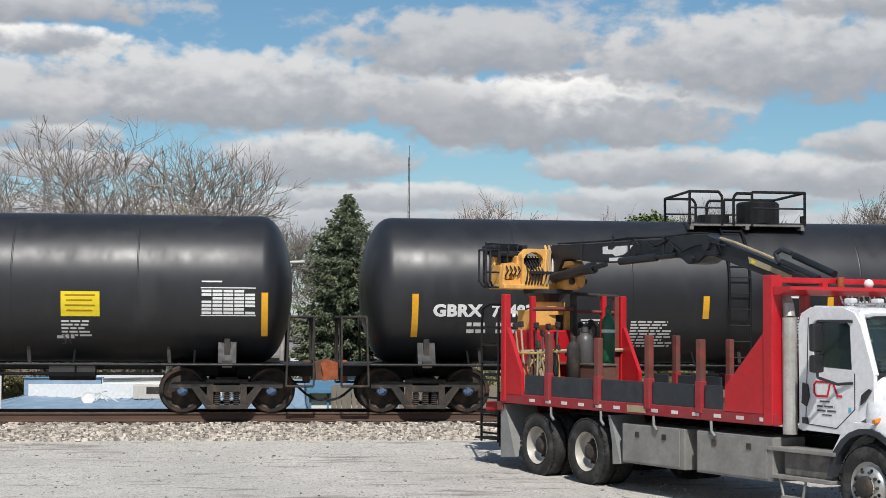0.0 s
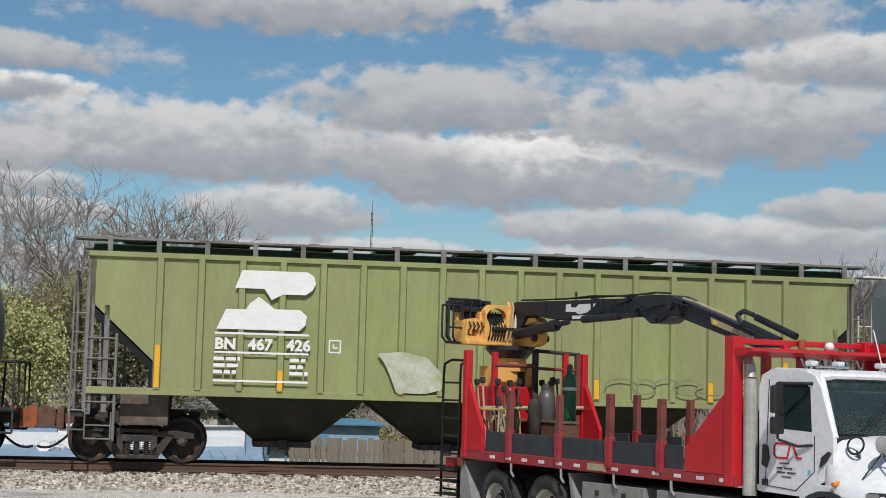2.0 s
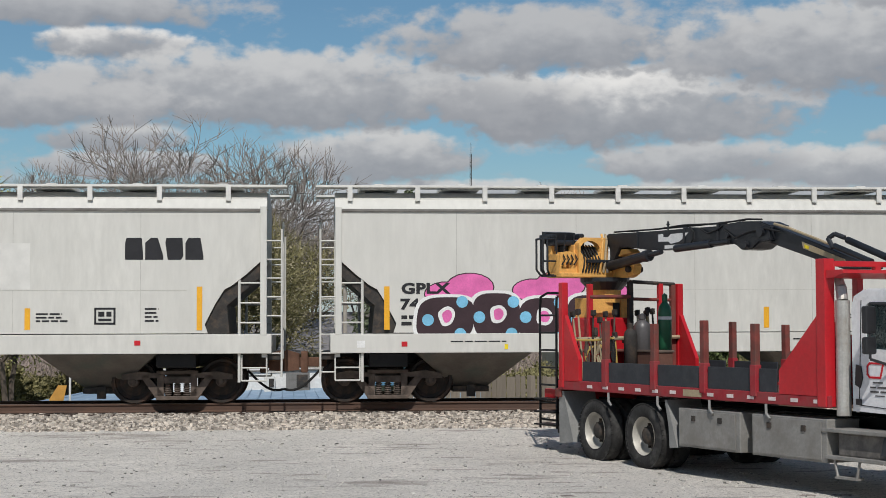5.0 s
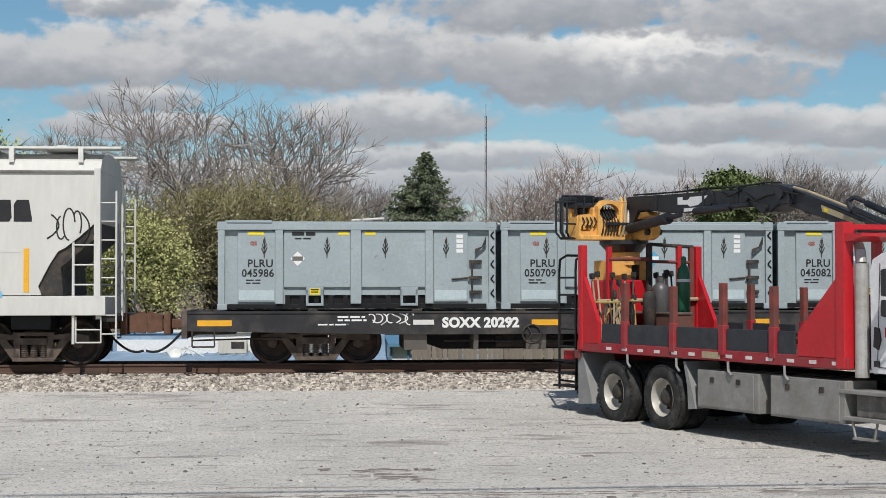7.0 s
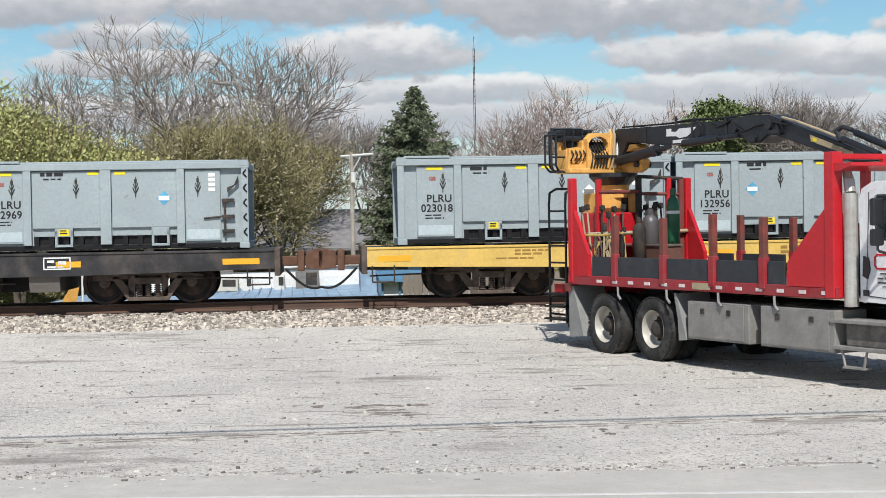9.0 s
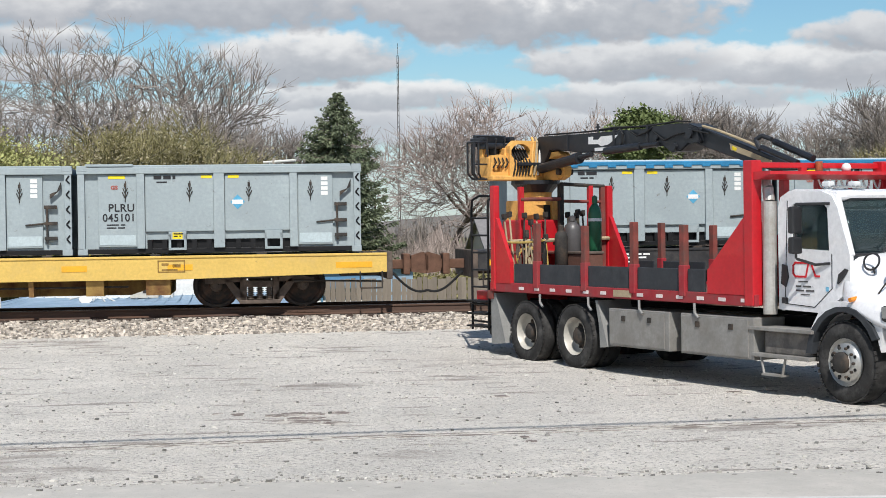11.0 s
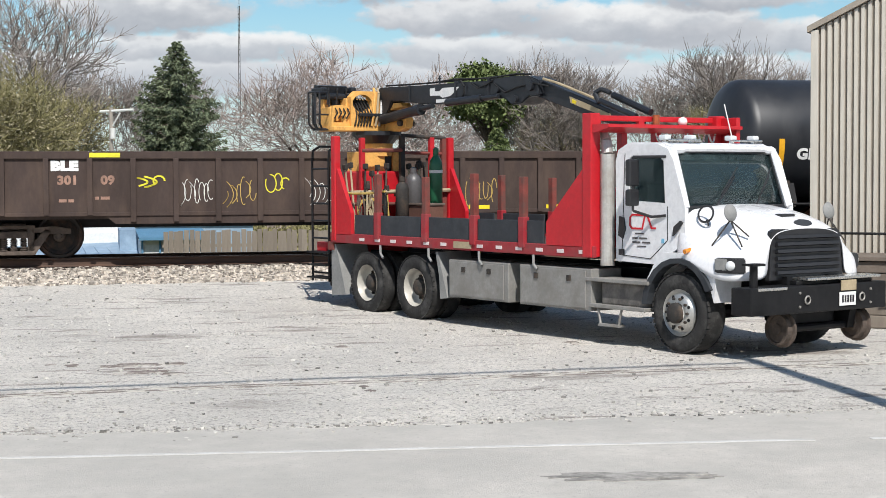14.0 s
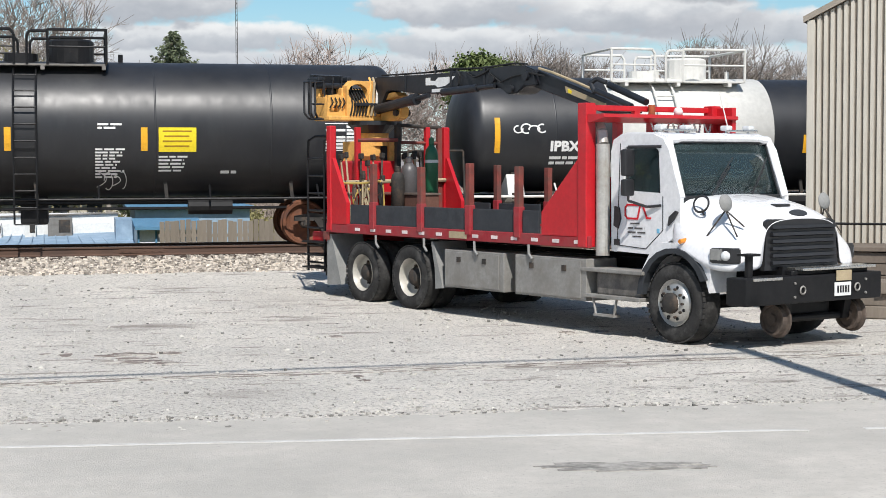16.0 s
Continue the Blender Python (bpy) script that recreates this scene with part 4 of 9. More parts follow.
def hopper_ends(car, L, x0, x1, ztop, material, post_mat):
    for x, w in ((x0, -1), (x1, 1)):
        xo = x + w * 0.30
        for y in (YC - 1.48, YC + 1.48):
            bm = bmn()      # ladder frame at the corner, with side grab irons
            box(bm, min(x, x - w * 0.1), max(x, x - w * 0.1), y - 0.04, y + 0.04, 0.95, ztop - 0.1)
            rod(bm, (xo, y, 0.55), (xo, y, ztop - 0.5), 0.022)
            for k in range(8):
                z = 0.65 + k * 0.38
                rod(bm, (xo, y, z), (x, y, z), 0.015)
            rod(bm, (x - w * 0.55, y - 0.04, 0.45), (x - w * 0.55, y - 0.04, 2.55), 0.03)
            for z in (1.2, 1.65, 2.05, 2.45):
                rod(bm, (x, y - 0.05, z), (x - w * 0.55, y - 0.05, z), 0.017)
            pipe(bm, [(x, y - 0.02, 1.0), (x, y - 0.02, 0.48), (x - w * 0.5, y - 0.02, 0.48), (x - w * 0.5, y - 0.02, 1.0)], 0.017)
            rod(bm, (x, y - 0.02, 0.74), (x - w * 0.5, y - 0.02, 0.74), 0.015)
            part("corner_ladder", bm, post_mat, car, "corner ladder and grab irons")
        bm = bmn()
        rod(bm, (xo, YC - 0.6, 0.9), (xo, YC - 0.6, ztop - 0.3), 0.022)
        rod(bm, (xo, YC - 0.2, 0.9), (xo, YC - 0.2, ztop - 0.3), 0.022)
        for k in range(8):
            rod(bm, (xo, YC - 0.6, 1.0 + k * 0.38), (xo, YC - 0.2, 1.0 + k * 0.38), 0.014)
        part("end_ladder", bm, post_mat, car, "end ladder")
        bm = bmn()
        box(bm, min(x, xo), max(x, xo), YC - 1.45, YC + 1.45, 0.9, 1.02, 0.01)
        box(bm, min(x - w * 1.9, x), max(x - w * 1.9, x), YC - 0.35, YC + 0.35, 0.75, 1.05, 0.02)
        box(bm, min(x - w * 1.6, x - w * 1.4), max(x - w * 1.6, x - w * 1.4), YC - 0.5, YC + 0.5, 1.0, 2.4)
        part("end_sill", bm, M_FRAME, car, "end sill and platform")


def funnel(car, xc, half, z0, z1, material, label, tip=0.3):
    bm = bmn()
    lo = [(xc - tip, YC - 0.45, z0), (xc + tip, YC - 0.45, z0), (xc + tip, YC + 0.45, z0), (xc - tip, YC + 0.45, z0)]
    hi = [(xc - half, YC - 1.42, z1), (xc + half, YC - 1.42, z1), (xc + half, YC + 1.42, z1), (xc - half, YC + 1.42, z1)]
    a, b = [bm.verts.new(p) for p in lo], [bm.verts.new(p) for p in hi]
    bm.faces.new(a[::-1])
    bm.faces.new(b)
    for i in range(4):
        bm.faces.new((a[i], a[(i + 1) % 4], b[(i + 1) % 4], b[i]))
    part("hopper_chute", bm, material, car, label)
    bm = bmn()
    box(bm, xc - tip - 0.04, xc + tip + 0.04, YC - 0.62, YC + 0.55, z0 - 0.10, z0 + 0.02, 0.015)
    box(bm, xc - 0.09, xc + 0.09, YC - 0.68, YC - 0.6, z0 - 0.2, z0 + 0.05, 0.01)
    part("outlet_gate", bm, M_FRAME, car, "outlet gate under the chute")


def roof_walk(car, x0, x1, y_side, z, bracket_z, pitch, material, post_mat, hatches):
    bm = bmn()
    for y0, y1 in ((y_side - 0.02, y_side + 0.50), (2 * YC - y_side - 0.5, 2 * YC - y_side + 0.02)):
        box(bm, x0 - 0.45, x1 + 0.45, y0, y1, z, z + 0.045, 0.006)
    part("roof_walkway", bm, material, car, "running board along the roof edge")
    x = x0 + 0.25
    while x < x1:
        bm = bmn()
        prism(bm, [(x - 0.05, bracket_z), (x + 0.05, bracket_z), (x + 0.05, z), (x - 0.05, z)], "y", y_side - 0.035, y_side + 0.03)
        part("walkway_bracket", bm, post_mat, car)
        x += pitch
    n = hatches
    for k in range(n):
        xc = x0 + (x1 - x0) * (k + 0.5) / n
        bm = bmn()
        box(bm, xc - 0.42, xc + 0.42, YC - 0.75, YC + 0.4, z + 0.02, z + 0.10, 0.02)
        box(bm, xc - 0.1, xc + 0.1, YC - 0.8, YC + 0.45, z + 0.09, z + 0.13, 0.01)
        part("roof_hatch", bm, material, car, "hatch cover on the roof")


def green_hopper(S, L):
    car = thing("covered_hopper", "faded green ribbed covered hopper car with white lettering", "hopper car", "cars of the train")
    ROLLING.append((car, S))
    x0, x1 = 1.0, L - 0.65
    y = YC - 1.52
    zb, zt = 1.43, 4.12
    bm = bmn()      # side sheets cut back on a slope at both ends, floor and slopes between them
    prof = [(x0 + 0.05, 3.15), (x0 + 1.35, 1.95), (x0 + 1.35, zb), (x1 - 1.35, zb), (x1 - 1.35, 1.95), (x1 - 0.05, 3.15), (x1, zt), (x0, zt)]
    prism(bm, prof, "y", y, 2 * YC - y)
    part("body", bm, M_GREEN, car)
    bm = bmn()
    prism(bm, [(y, zt), (YC - 0.9, 4.36), (YC, 4.42), (YC + 0.9, 4.36), (2 * YC - y, zt)], "x", x0, x1)
    part("roof", bm, M_DKGREEN, car, "dark green arched roof")
    bm = bmn()      # side sill and top chord
    box(bm, x0 + 0.0, x1, y - 0.05, y + 0.05, 1.36, 1.50, 0.01)
    part("side_sill", bm, M_GREEN, car)
    bm = bmn()
    box(bm, x0 - 0.05, x1 + 0.05, y - 0.06, y + 0.05, 4.06, 4.16, 0.01)
    part("top_chord", bm, M_GREEN, car)
    for w, xa, xb in ((1, x0, x0 + 1.35), (-1, x1, x1 - 1.35)):
        bm = bmn()      # dark slope sheet framed under the overhang
        prism(bm, [(xa + w * 0.02, 3.13), (xb - w * 0.02, 1.93), (xb - w * 0.02, 1.5), (xb - w * 0.16, 1.5), (xb - w * 0.16, 1.88), (xa + w * 0.02, 2.93)], "y", y + 0.02, 2 * YC - y - 0.02)
        part("slope_sheet", bm, M_BLACK, car, "dark slope sheet frame")
        for xx in (xa, xa + w * 0.35):
            bm = bmn()
            box(bm, xx - 0.05, xx + 0.05, y - 0.0, y + 0.09, 1.0, 3.1 if xx != xa else 4.1)
            part("corner_post", bm, M_GREYSIDE, car)
    ribs = [2.35 + 0.806 * k for k in range(int((x1 - 1.2 - 2.35) / 0.806) + 1)]
    for k, x in enumerate(ribs):
        bm = bmn()
        prism(bm, [(x - 0.085, y + 0.01), (x - 0.055, y - 0.075), (x + 0.055, y - 0.075), (x + 0.085, y + 0.01)], "z", 1.48, 4.07)
        part("side_rib", bm, M_GREEN, car)
    flat = lambda z: y
    proud = lambda z: y - 0.076
    stripes(car, [(ribs[0] - 0.05, ribs[0] + 0.05, 1.52, 2.35), (ribs[4 - 1] - 0.05, ribs[3] + 0.05, 1.5, 1.9), (ribs[6] - 0.05, ribs[6] + 0.05, 1.5, 1.9), (ribs[11] - 0.05, ribs[11] + 0.05, 1.5, 1.9), (ribs[14] - 0.05, ribs[14] + 0.05, 1.5, 1.9), (ribs[-1] - 0.05, ribs[-1] + 0.05, 1.5, 2.35)], proud)
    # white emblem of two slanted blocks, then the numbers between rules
    on = lambda z: y - 0.078
    bm = bmn()
    outline(bm, [(3.95, 3.88), (5.25, 3.88), (5.38, 3.80), (5.42, 3.66), (5.36, 3.52), (5.22, 3.42), (4.78, 3.42), (4.55, 3.30), (4.40, 3.52), (3.82, 3.52)], on)
    outline(bm, [(4.12, 3.22), (4.30, 3.36), (4.62, 3.12), (5.12, 3.12), (5.26, 3.0), (5.24, 2.82), (5.12, 2.70), (3.48, 2.70), (3.66, 3.10), (4.05, 3.10)], on)
    part("emblem", bm, M_WHITE, car, "white emblem of two slanted blocks")
    bm = bmn()
    for z in (2.60, 2.22, 1.66):
        plate(bm, 3.45, 5.32, z, z + 0.04, on)
    part("lettering_rule", bm, M_WHITE, car, "white rules round the numbers")
    lettering(car, "BN", 3.46, 2.31, 0.22, on, M_WHITE, 1.0, 0.012)
    lettering(car, "467", 4.12, 2.31, 0.22, on, M_WHITE, 1.0, 0.012)
    lettering(car, "426", 4.88, 2.31, 0.22, on, M_WHITE, 1.0, 0.012)
    rnd = random.Random(21)
    lines(car, 3.45, 4.0, 2.15, 3, 0.13, 0.07, on, M_WHITE, rnd)
    lines(car, 4.95, 5.32, 2.15, 3, 0.13, 0.07, on, M_WHITE, rnd)
    bm = bmn()
    for a, b, c, d in ((5.72, 5.97, 2.28, 2.31), (5.72, 5.97, 2.52, 2.55), (5.72, 5.75, 2.28, 2.55), (5.94, 5.97, 2.28, 2.55), (5.80, 5.90, 2.37, 2.40), (5.80, 5.83, 2.37, 2.46)):
        plate(bm, a, b, c, d, flat)
    part("inspection_mark", bm, M_WHITE, car, "small square white mark")
    bm = bmn()      # white graffiti patch and grey outlines
    outline(bm, [(6.7, 2.3), (7.2, 2.35), (7.7, 2.25), (8.05, 1.9), (8.0, 1.6), (7.7, 1.52), (7.1, 1.52), (6.95, 1.9), (6.85, 2.1)], on)
    part("graffiti", bm, M_WORNPATCH, car, "worn patch of white spray paint")
    scribble(car, 11.5, 13.9, 1.6, 1.98, on, M_GREYSIDE, 14, 0.02, 5, label="thin grey spray painted outline")
    bm = bmn()
    for c in range(2):
        for k in range(3):
            plate(bm, 14.15 + c * 0.25, 14.36 + c * 0.25, 1.66 + k * 0.12, 1.74 + k * 0.12, on)
    part("data_panel", bm, M_WHITE, car, "white data panel")
    for xc, half in ((4.7, 1.65), (8.1, 1.75), (11.6, 1.65)):
        funnel(car, xc + 0.2, half, 0.45, 1.40, M_HOPPER, "sooty dark green hopper chute", 0.55)
    for xb in (2.0, L - 2.0):
        bogie(car, xb, M_FRAME, M_WHEEL, M_BROWNST)
        bm = bmn()
        box(bm, xb - 0.35, xb + 0.6, YC - 1.2, YC + 1.2, 0.75, 1.36, 0.03)
        part("body_bolster", bm, M_BROWNST, car)
    hopper_ends(car, L, x0, x1, 4.1, M_GREEN, M_GREYSIDE)
    roof_walk(car, x0 + 0.1, x1 - 0.1, y + 0.02, 4.40, 4.08, 0.95, M_GREYSIDE, M_GREYSIDE, 9)
    coupler(car, 0, -1, M_COUPLER)
    coupler(car, L, 1, M_COUPLER)
    return car


def white_hopper(S, L, label, tail=0.32, back=0.0):
    car = thing("covered_hopper", label, "hopper car", "cars of the train")
    ROLLING.append((car, S))
    x0, x1 = 1.06, L - tail
    y = YC - 1.56
    yr = 2 * YC - y
    # side sheet: straight, with the lower corners cut away in a rounded triangle over the bogies
    cut = [(x0 + 0.02, 2.98), (x0 + 0.42, 2.62), (x0 + 0.70, 2.40), (x0 + 0.85, 2.32), (x0 + 1.02, 2.05), (x0 + 1.24, 1.62), (x0 + 1.18, 1.44)]
    other = [(x1 - (x - x0), z) for x, z in cut][::-1]
    prof = cut + other + [(x1, 3.95), (x0, 3.95)]
    bm = bmn()
    prism(bm, prof, "y", y, yr)
    part("body", bm, M_CREAM, car)
    bm = bmn()
    prism(bm, [(y, 3.955), (y + 0.12, 4.16), (y + 0.5, 4.32), (YC, 4.38), (yr - 0.5, 4.32), (yr - 0.12, 4.16), (yr, 3.955)], "x", x0, x1)
    part("roof", bm, M_CREAM, car, "rounded off-white roof")
    bm = bmn()
    box(bm, x0 - 0.02, x1 + 0.02, y - 0.035, y + 0.02, 3.90, 3.955, 0.01)
    part("roof_seam", bm, M_GREYSIDE, car, "dark seam below the roof")
    bm = bmn()
    box(bm, x0 - 0.1, x1 + 0.1, y - 0.04, yr + 0.04, 1.03, 1.42, 0.015)
    part("side_sill", bm, M_CREAM, car, "deep off-white side sill")
    for w, xe in ((1, x0), (-1, x1)):
        for yy in (y, yr):
            bm = bmn()
            box(bm, min(xe, xe + w * 0.13), max(xe, xe + w * 0.13), yy - 0.05, yy + 0.05, 1.4, 4.0, 0.01)
            part("corner_post", bm, M_CREAM, car)
        # the dark M_FRAME tone paints in the shade on the slope sheet
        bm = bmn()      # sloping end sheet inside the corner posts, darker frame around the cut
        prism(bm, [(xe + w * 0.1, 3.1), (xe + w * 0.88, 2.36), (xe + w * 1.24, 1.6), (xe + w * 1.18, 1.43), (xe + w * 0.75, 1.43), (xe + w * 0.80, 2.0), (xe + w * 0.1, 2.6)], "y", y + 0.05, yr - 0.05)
        part("slope_sheet", bm, M_FRAME, car, "slope sheet over the bogie, shade put into its dark colour")
    flat = lambda z: y
    bm = bmn()
    for k in range(1, 7):
        x = x0 + (x1 - x0) * k / 7
        plate(bm, x - 0.006, x + 0.006, 1.45, 3.88, flat, 0.003)
    plate(bm, x0 + 1.6, x1 - 1.6, 2.30, 2.308, flat, 0.003)
    part("sheet_seam", bm, M_SEAM, car, "thin faint seams between the side sheets")
    for xc in (4.4, 7.85, 11.7, 15.3):
        funnel(car, xc - back, 1.18, 0.30, 1.02, M_CHUTE, "grey-brown hopper chute", 0.34)
    for xb in (2.15, L - 2.15):
        bogie(car, xb, M_BROWNST, M_WHEEL, M_BROWNST)
        bm = bmn()
        box(bm, xb - 0.4, xb + 0.4, YC - 1.3, YC + 1.3, 0.74, 1.03, 0.03)
        box(bm, xb - 1.1, xb + 1.1, YC - 0.4, YC + 0.4, 0.78, 1.03, 0.02)
        part("body_bolster", bm, M_BLACK, car)
    hopper_ends(car, L, x0, x1, 4.05, M_CREAM, M_CREAM)
    roof_walk(car, x0 + 0.05, x1 - 0.05, y + 0.06, 4.40, 4.12, 1.38, M_CREAM2, M_CREAM2, 10)
    stripes(car, [(x - back, x - back + 0.11, z0, z1) for x, z0, z1 in ((2.55, 1.5, 2.38), (4.95, 1.52, 1.95), (7.2, 1.52, 1.95), (10.4, 1.52, 1.95), (13.9, 1.52, 1.95), (17.3, 1.5, 2.38))], flat)
    coupler(car, 0, -1, M_COUPLER)
    coupler(car, L, 1, M_COUPLER)
    return car, flat


def hopper_marks(car, flat, L, number, seed, back=0.0):
    before = set(car.children)
    rnd = random.Random(seed)
    lettering(car, "GPLX", 2.9, 2.24, 0.21, flat, M_LETBLACK, 1.32, 0.013)
    lettering(car, number, 2.88, 1.92, 0.21, flat, M_LETBLACK, 1.28, 0.013)
    for a, b in ((2.9, 3.25), (3.4, 3.98)):
        lines(car, a, b, 1.79, 2, 0.13, 0.075, flat, M_LETBLACK, rnd)
    bm = bmn()
    for a, b, c, d in ((4.4, 4.65, 2.08, 2.105), (4.4, 4.65, 2.305, 2.33), (4.4, 4.425, 2.08, 2.33), (4.625, 4.65, 2.08, 2.33), (4.48, 4.57, 2.14, 2.165), (4.48, 4.505, 2.14, 2.22), (4.45, 4.6, 2.25, 2.27)):
        plate(bm, a, b, c, d, flat)
    part("inspection_mark", bm, M_LETBLACK, car, "small square black mark")
    # dark block emblem near the trailing end, drawn without letters
    bm = bmn()
    x = L - 3.15
    for k, (cut, low) in enumerate(((0.03, 0.0), (0.11, 0.0), (0.02, 0.05), (0.06, 0.0))):
        a = x + k * 0.40
        outline(bm, [(a + low, 2.92), (a + 0.36 - low, 2.92), (a + 0.36, 3.0), (a + 0.36 - cut, 3.36), (a + cut, 3.36), (a, 3.26)], flat)
    part("emblem", bm, M_LETBLACK, car, "row of four dark grey block shapes")
    lines(car, 5.1, 5.75, 1.72, 2, 0.06, 0.03, flat, M_LETBLACK, rnd)
    lines(car, L - 7.0, L - 6.1, 1.8, 2, 0.06, 0.03, flat, M_LETBLACK, rnd)
    lines(car, L - 4.9, L - 4.2, 1.85, 3, 0.07, 0.035, flat, M_LETBLACK, rnd)
    lines(car, L - 2.75, L - 2.4, 1.95, 4, 0.08, 0.035, flat, M_LETBLACK, rnd)
    lines(car, 3.9, 5.4, 1.27, 1, 0.06, 0.022, lambda z: flat(z) - 0.041, M_LETBLACK, rnd)
    lines(car, 7.3, 8.3, 1.30, 1, 0.06, 0.022, lambda z: flat(z) - 0.041, M_LETBLACK, rnd)
    lines(car, 11.0, 12.2, 1.30, 1, 0.06, 0.022, lambda z: flat(z) - 0.041, M_LETBLACK, rnd)
    bm = bmn()
    for a in (L - 3.75, ):
        plate(bm, a, a + 0.42, 1.62, 1.66, flat)
        plate(bm, a, a + 0.42, 1.92, 1.96, flat)
        plate(bm, a, a + 0.04, 1.62, 1.96, flat)
        plate(bm, a + 0.38, a + 0.42, 1.62, 1.96, flat)
        plate(bm, a + 0.08, a + 0.2, 1.78, 1.88, flat)
        plate(bm, a + 0.24, a + 0.34, 1.78, 1.88, flat)
        plate(bm, a + 0.08, a + 0.34, 1.69, 1.74, flat)
    part("data_panel", bm, M_LETBLACK, car, "boxed black data panel")
    sill = lambda z: flat(z) - 0.042
    part("sill_label", plate(bmn(), 2.9, 3.02, 1.16, 1.26, sill), M_REDSIGN, car, "small red label")
    part("sill_label", plate(bmn(), L - 2.95, L - 2.83, 1.2, 1.3, sill), M_REDSIGN, car, "small red label")
    part("sill_label", plate(bmn(), 2.0, 2.16, 1.14, 1.28, sill), M_WHITE, car, "small white label")
    part("sill_label", plate(bmn(), 5.0, 5.07, 1.1, 1.2, sill), M_PLACARD, car, "small yellow label")
    for o in car.children:
        if o not in before:
            o.location.x -= back


green_hopper(14.4, 17.36)
car, side = white_hopper(31.78, 19.02, "off-white covered hopper car with black lettering and graffiti")
hopper_marks(car, side, 19.02, "76044", 31)
part("repainted_patch", plate(bmn(), 5.3, 14.0, 2.32, 3.25, side, 0.006), M_CREAM3, car, "paler repainted patch")
lettering(car, "DO NOT HAMMER", 9.32, 1.82, 0.075, side, M_REDPRINT, 1.1, 0.006)
lettering(car, "ON SIDE OF CAR", 9.36, 1.67, 0.075, side, M_REDPRINT, 1.1, 0.006)
scribble(car, 11.95, 12.95, 1.62, 2.0, side, M_LETBLACK, 9, 0.035, 7)
car, side = white_hopper(50.8, 19.05, "off-white covered hopper car with a large pink graffiti piece", 0.72, 0.5)
hopper_marks(car, side, 19.05, "74898", 32, 0.5)
scribble(car, 17.3, 18.1, 2.5, 3.15, side, M_LETBLACK, 19, 0.03, 5)


def blob(cx, cz, rx, rz, n=18, wob=0.0, ph=0.0):
    return [(cx + rx * math.cos(i * math.tau / n) * (1 + wob * math.sin(3 * i * math.tau / n + ph)), cz + rz * math.sin(i * math.tau / n) * (1 + wob * math.sin(2 * i * math.tau / n + ph))) for i in range(n)]


def big_graffiti(car, flat, xs, seed):
    """Swollen dark brown forms edged in white, with light blue spots, under pink clouds; they spell nothing."""
    rnd = random.Random(seed)

    def soft(cx, cz, rx, rz, power, lean=0.0):
        pts = []
        for i in range(28):
            a = i * math.tau / 28
            c, w = math.cos(a), math.sin(a)
            px, pz = rx * math.copysign(abs(c) ** (2 / power), c), rz * math.copysign(abs(w) ** (2 / power), w)
            pts.append((cx + px + lean * pz, cz + pz))
        return pts

    def spray(name, material, lift, shape, label=""):
        bm = bmn()
        outline(bm, shape, flat, lift)
        part(name, bm, material, car, label)

    for k, (dx, dz, rx, rz) in enumerate(((0.55, 2.22, 0.42, 0.24), (1.05, 2.36, 0.48, 0.28), (2.35, 2.30, 0.42, 0.22), (2.9, 2.40, 0.52, 0.28), (3.9, 2.28, 0.40, 0.22))):
        spray("graffiti_edge", M_DKSPRAY, 0.0040 + 0.0003 * k, blob(xs + dx, dz, rx + 0.025, rz + 0.022))
        spray("graffiti_cloud", M_PINK, 0.0058 + 0.0003 * k, blob(xs + dx, dz, rx, rz), "pink spray painted cloud")
    for k, (dx, rx, top, lean) in enumerate(((0.55, 0.66, 2.22, 0.10), (1.60, 0.56, 2.30, -0.06), (2.55, 0.58, 2.20, 0.08), (3.60, 0.62, 2.26, -0.05))):
        zc, rz = (top + 1.22) / 2, (top - 1.22) / 2
        lift = 0.0090 + 0.0004 * k
        spray("graffiti_outline", M_WHITE, lift, soft(xs + dx, zc, rx, rz, 3.2, lean), "white spray painted outline")
        spray("graffiti_fill", M_DKSPRAY, lift + 0.002, soft(xs + dx, zc, rx - 0.07, rz - 0.06, 3.2, lean), "dark brown spray painted form")
        spray("graffiti_counter", M_WHITE, lift + 0.004, blob(xs + dx + 0.02, zc + 0.05, 0.17, 0.20, wob=0.1, ph=k))
        spray("graffiti_gap", M_PINK, lift + 0.006, blob(xs + dx + 0.03, zc + 0.05, 0.10, 0.13, wob=0.1, ph=k))
        for j in range(3):
            spray("graffiti_dot", M_CYAN, lift + 0.0045 + 0.0003 * j, blob(xs + dx + (-0.36, 0.34, 0.30)[j], zc + (0.02, 0.30, -0.34)[j] + rnd.uniform(-0.06, 0.06), 0.12, 0.12), "light blue spray painted spot")


big_graffiti(car, side, 2.75, 1)
bm = bmn()
for s in (blob(14.4, 1.4, 0.5, 0.2), blob(15.2, 1.62, 0.45, 0.2), blob(16.0, 1.45, 0.4, 0.16)):
    outline(bm, s, lambda z: side(z) - 0.042)
part("graffiti", bm, M_CYAN, car, "light blue spray painted patches")


# ---- flat cars and their containers
CONT_L, CONT_W, CONT_Z0, CONT_Z1 = 5.72, 2.44, 1.13, 2.92


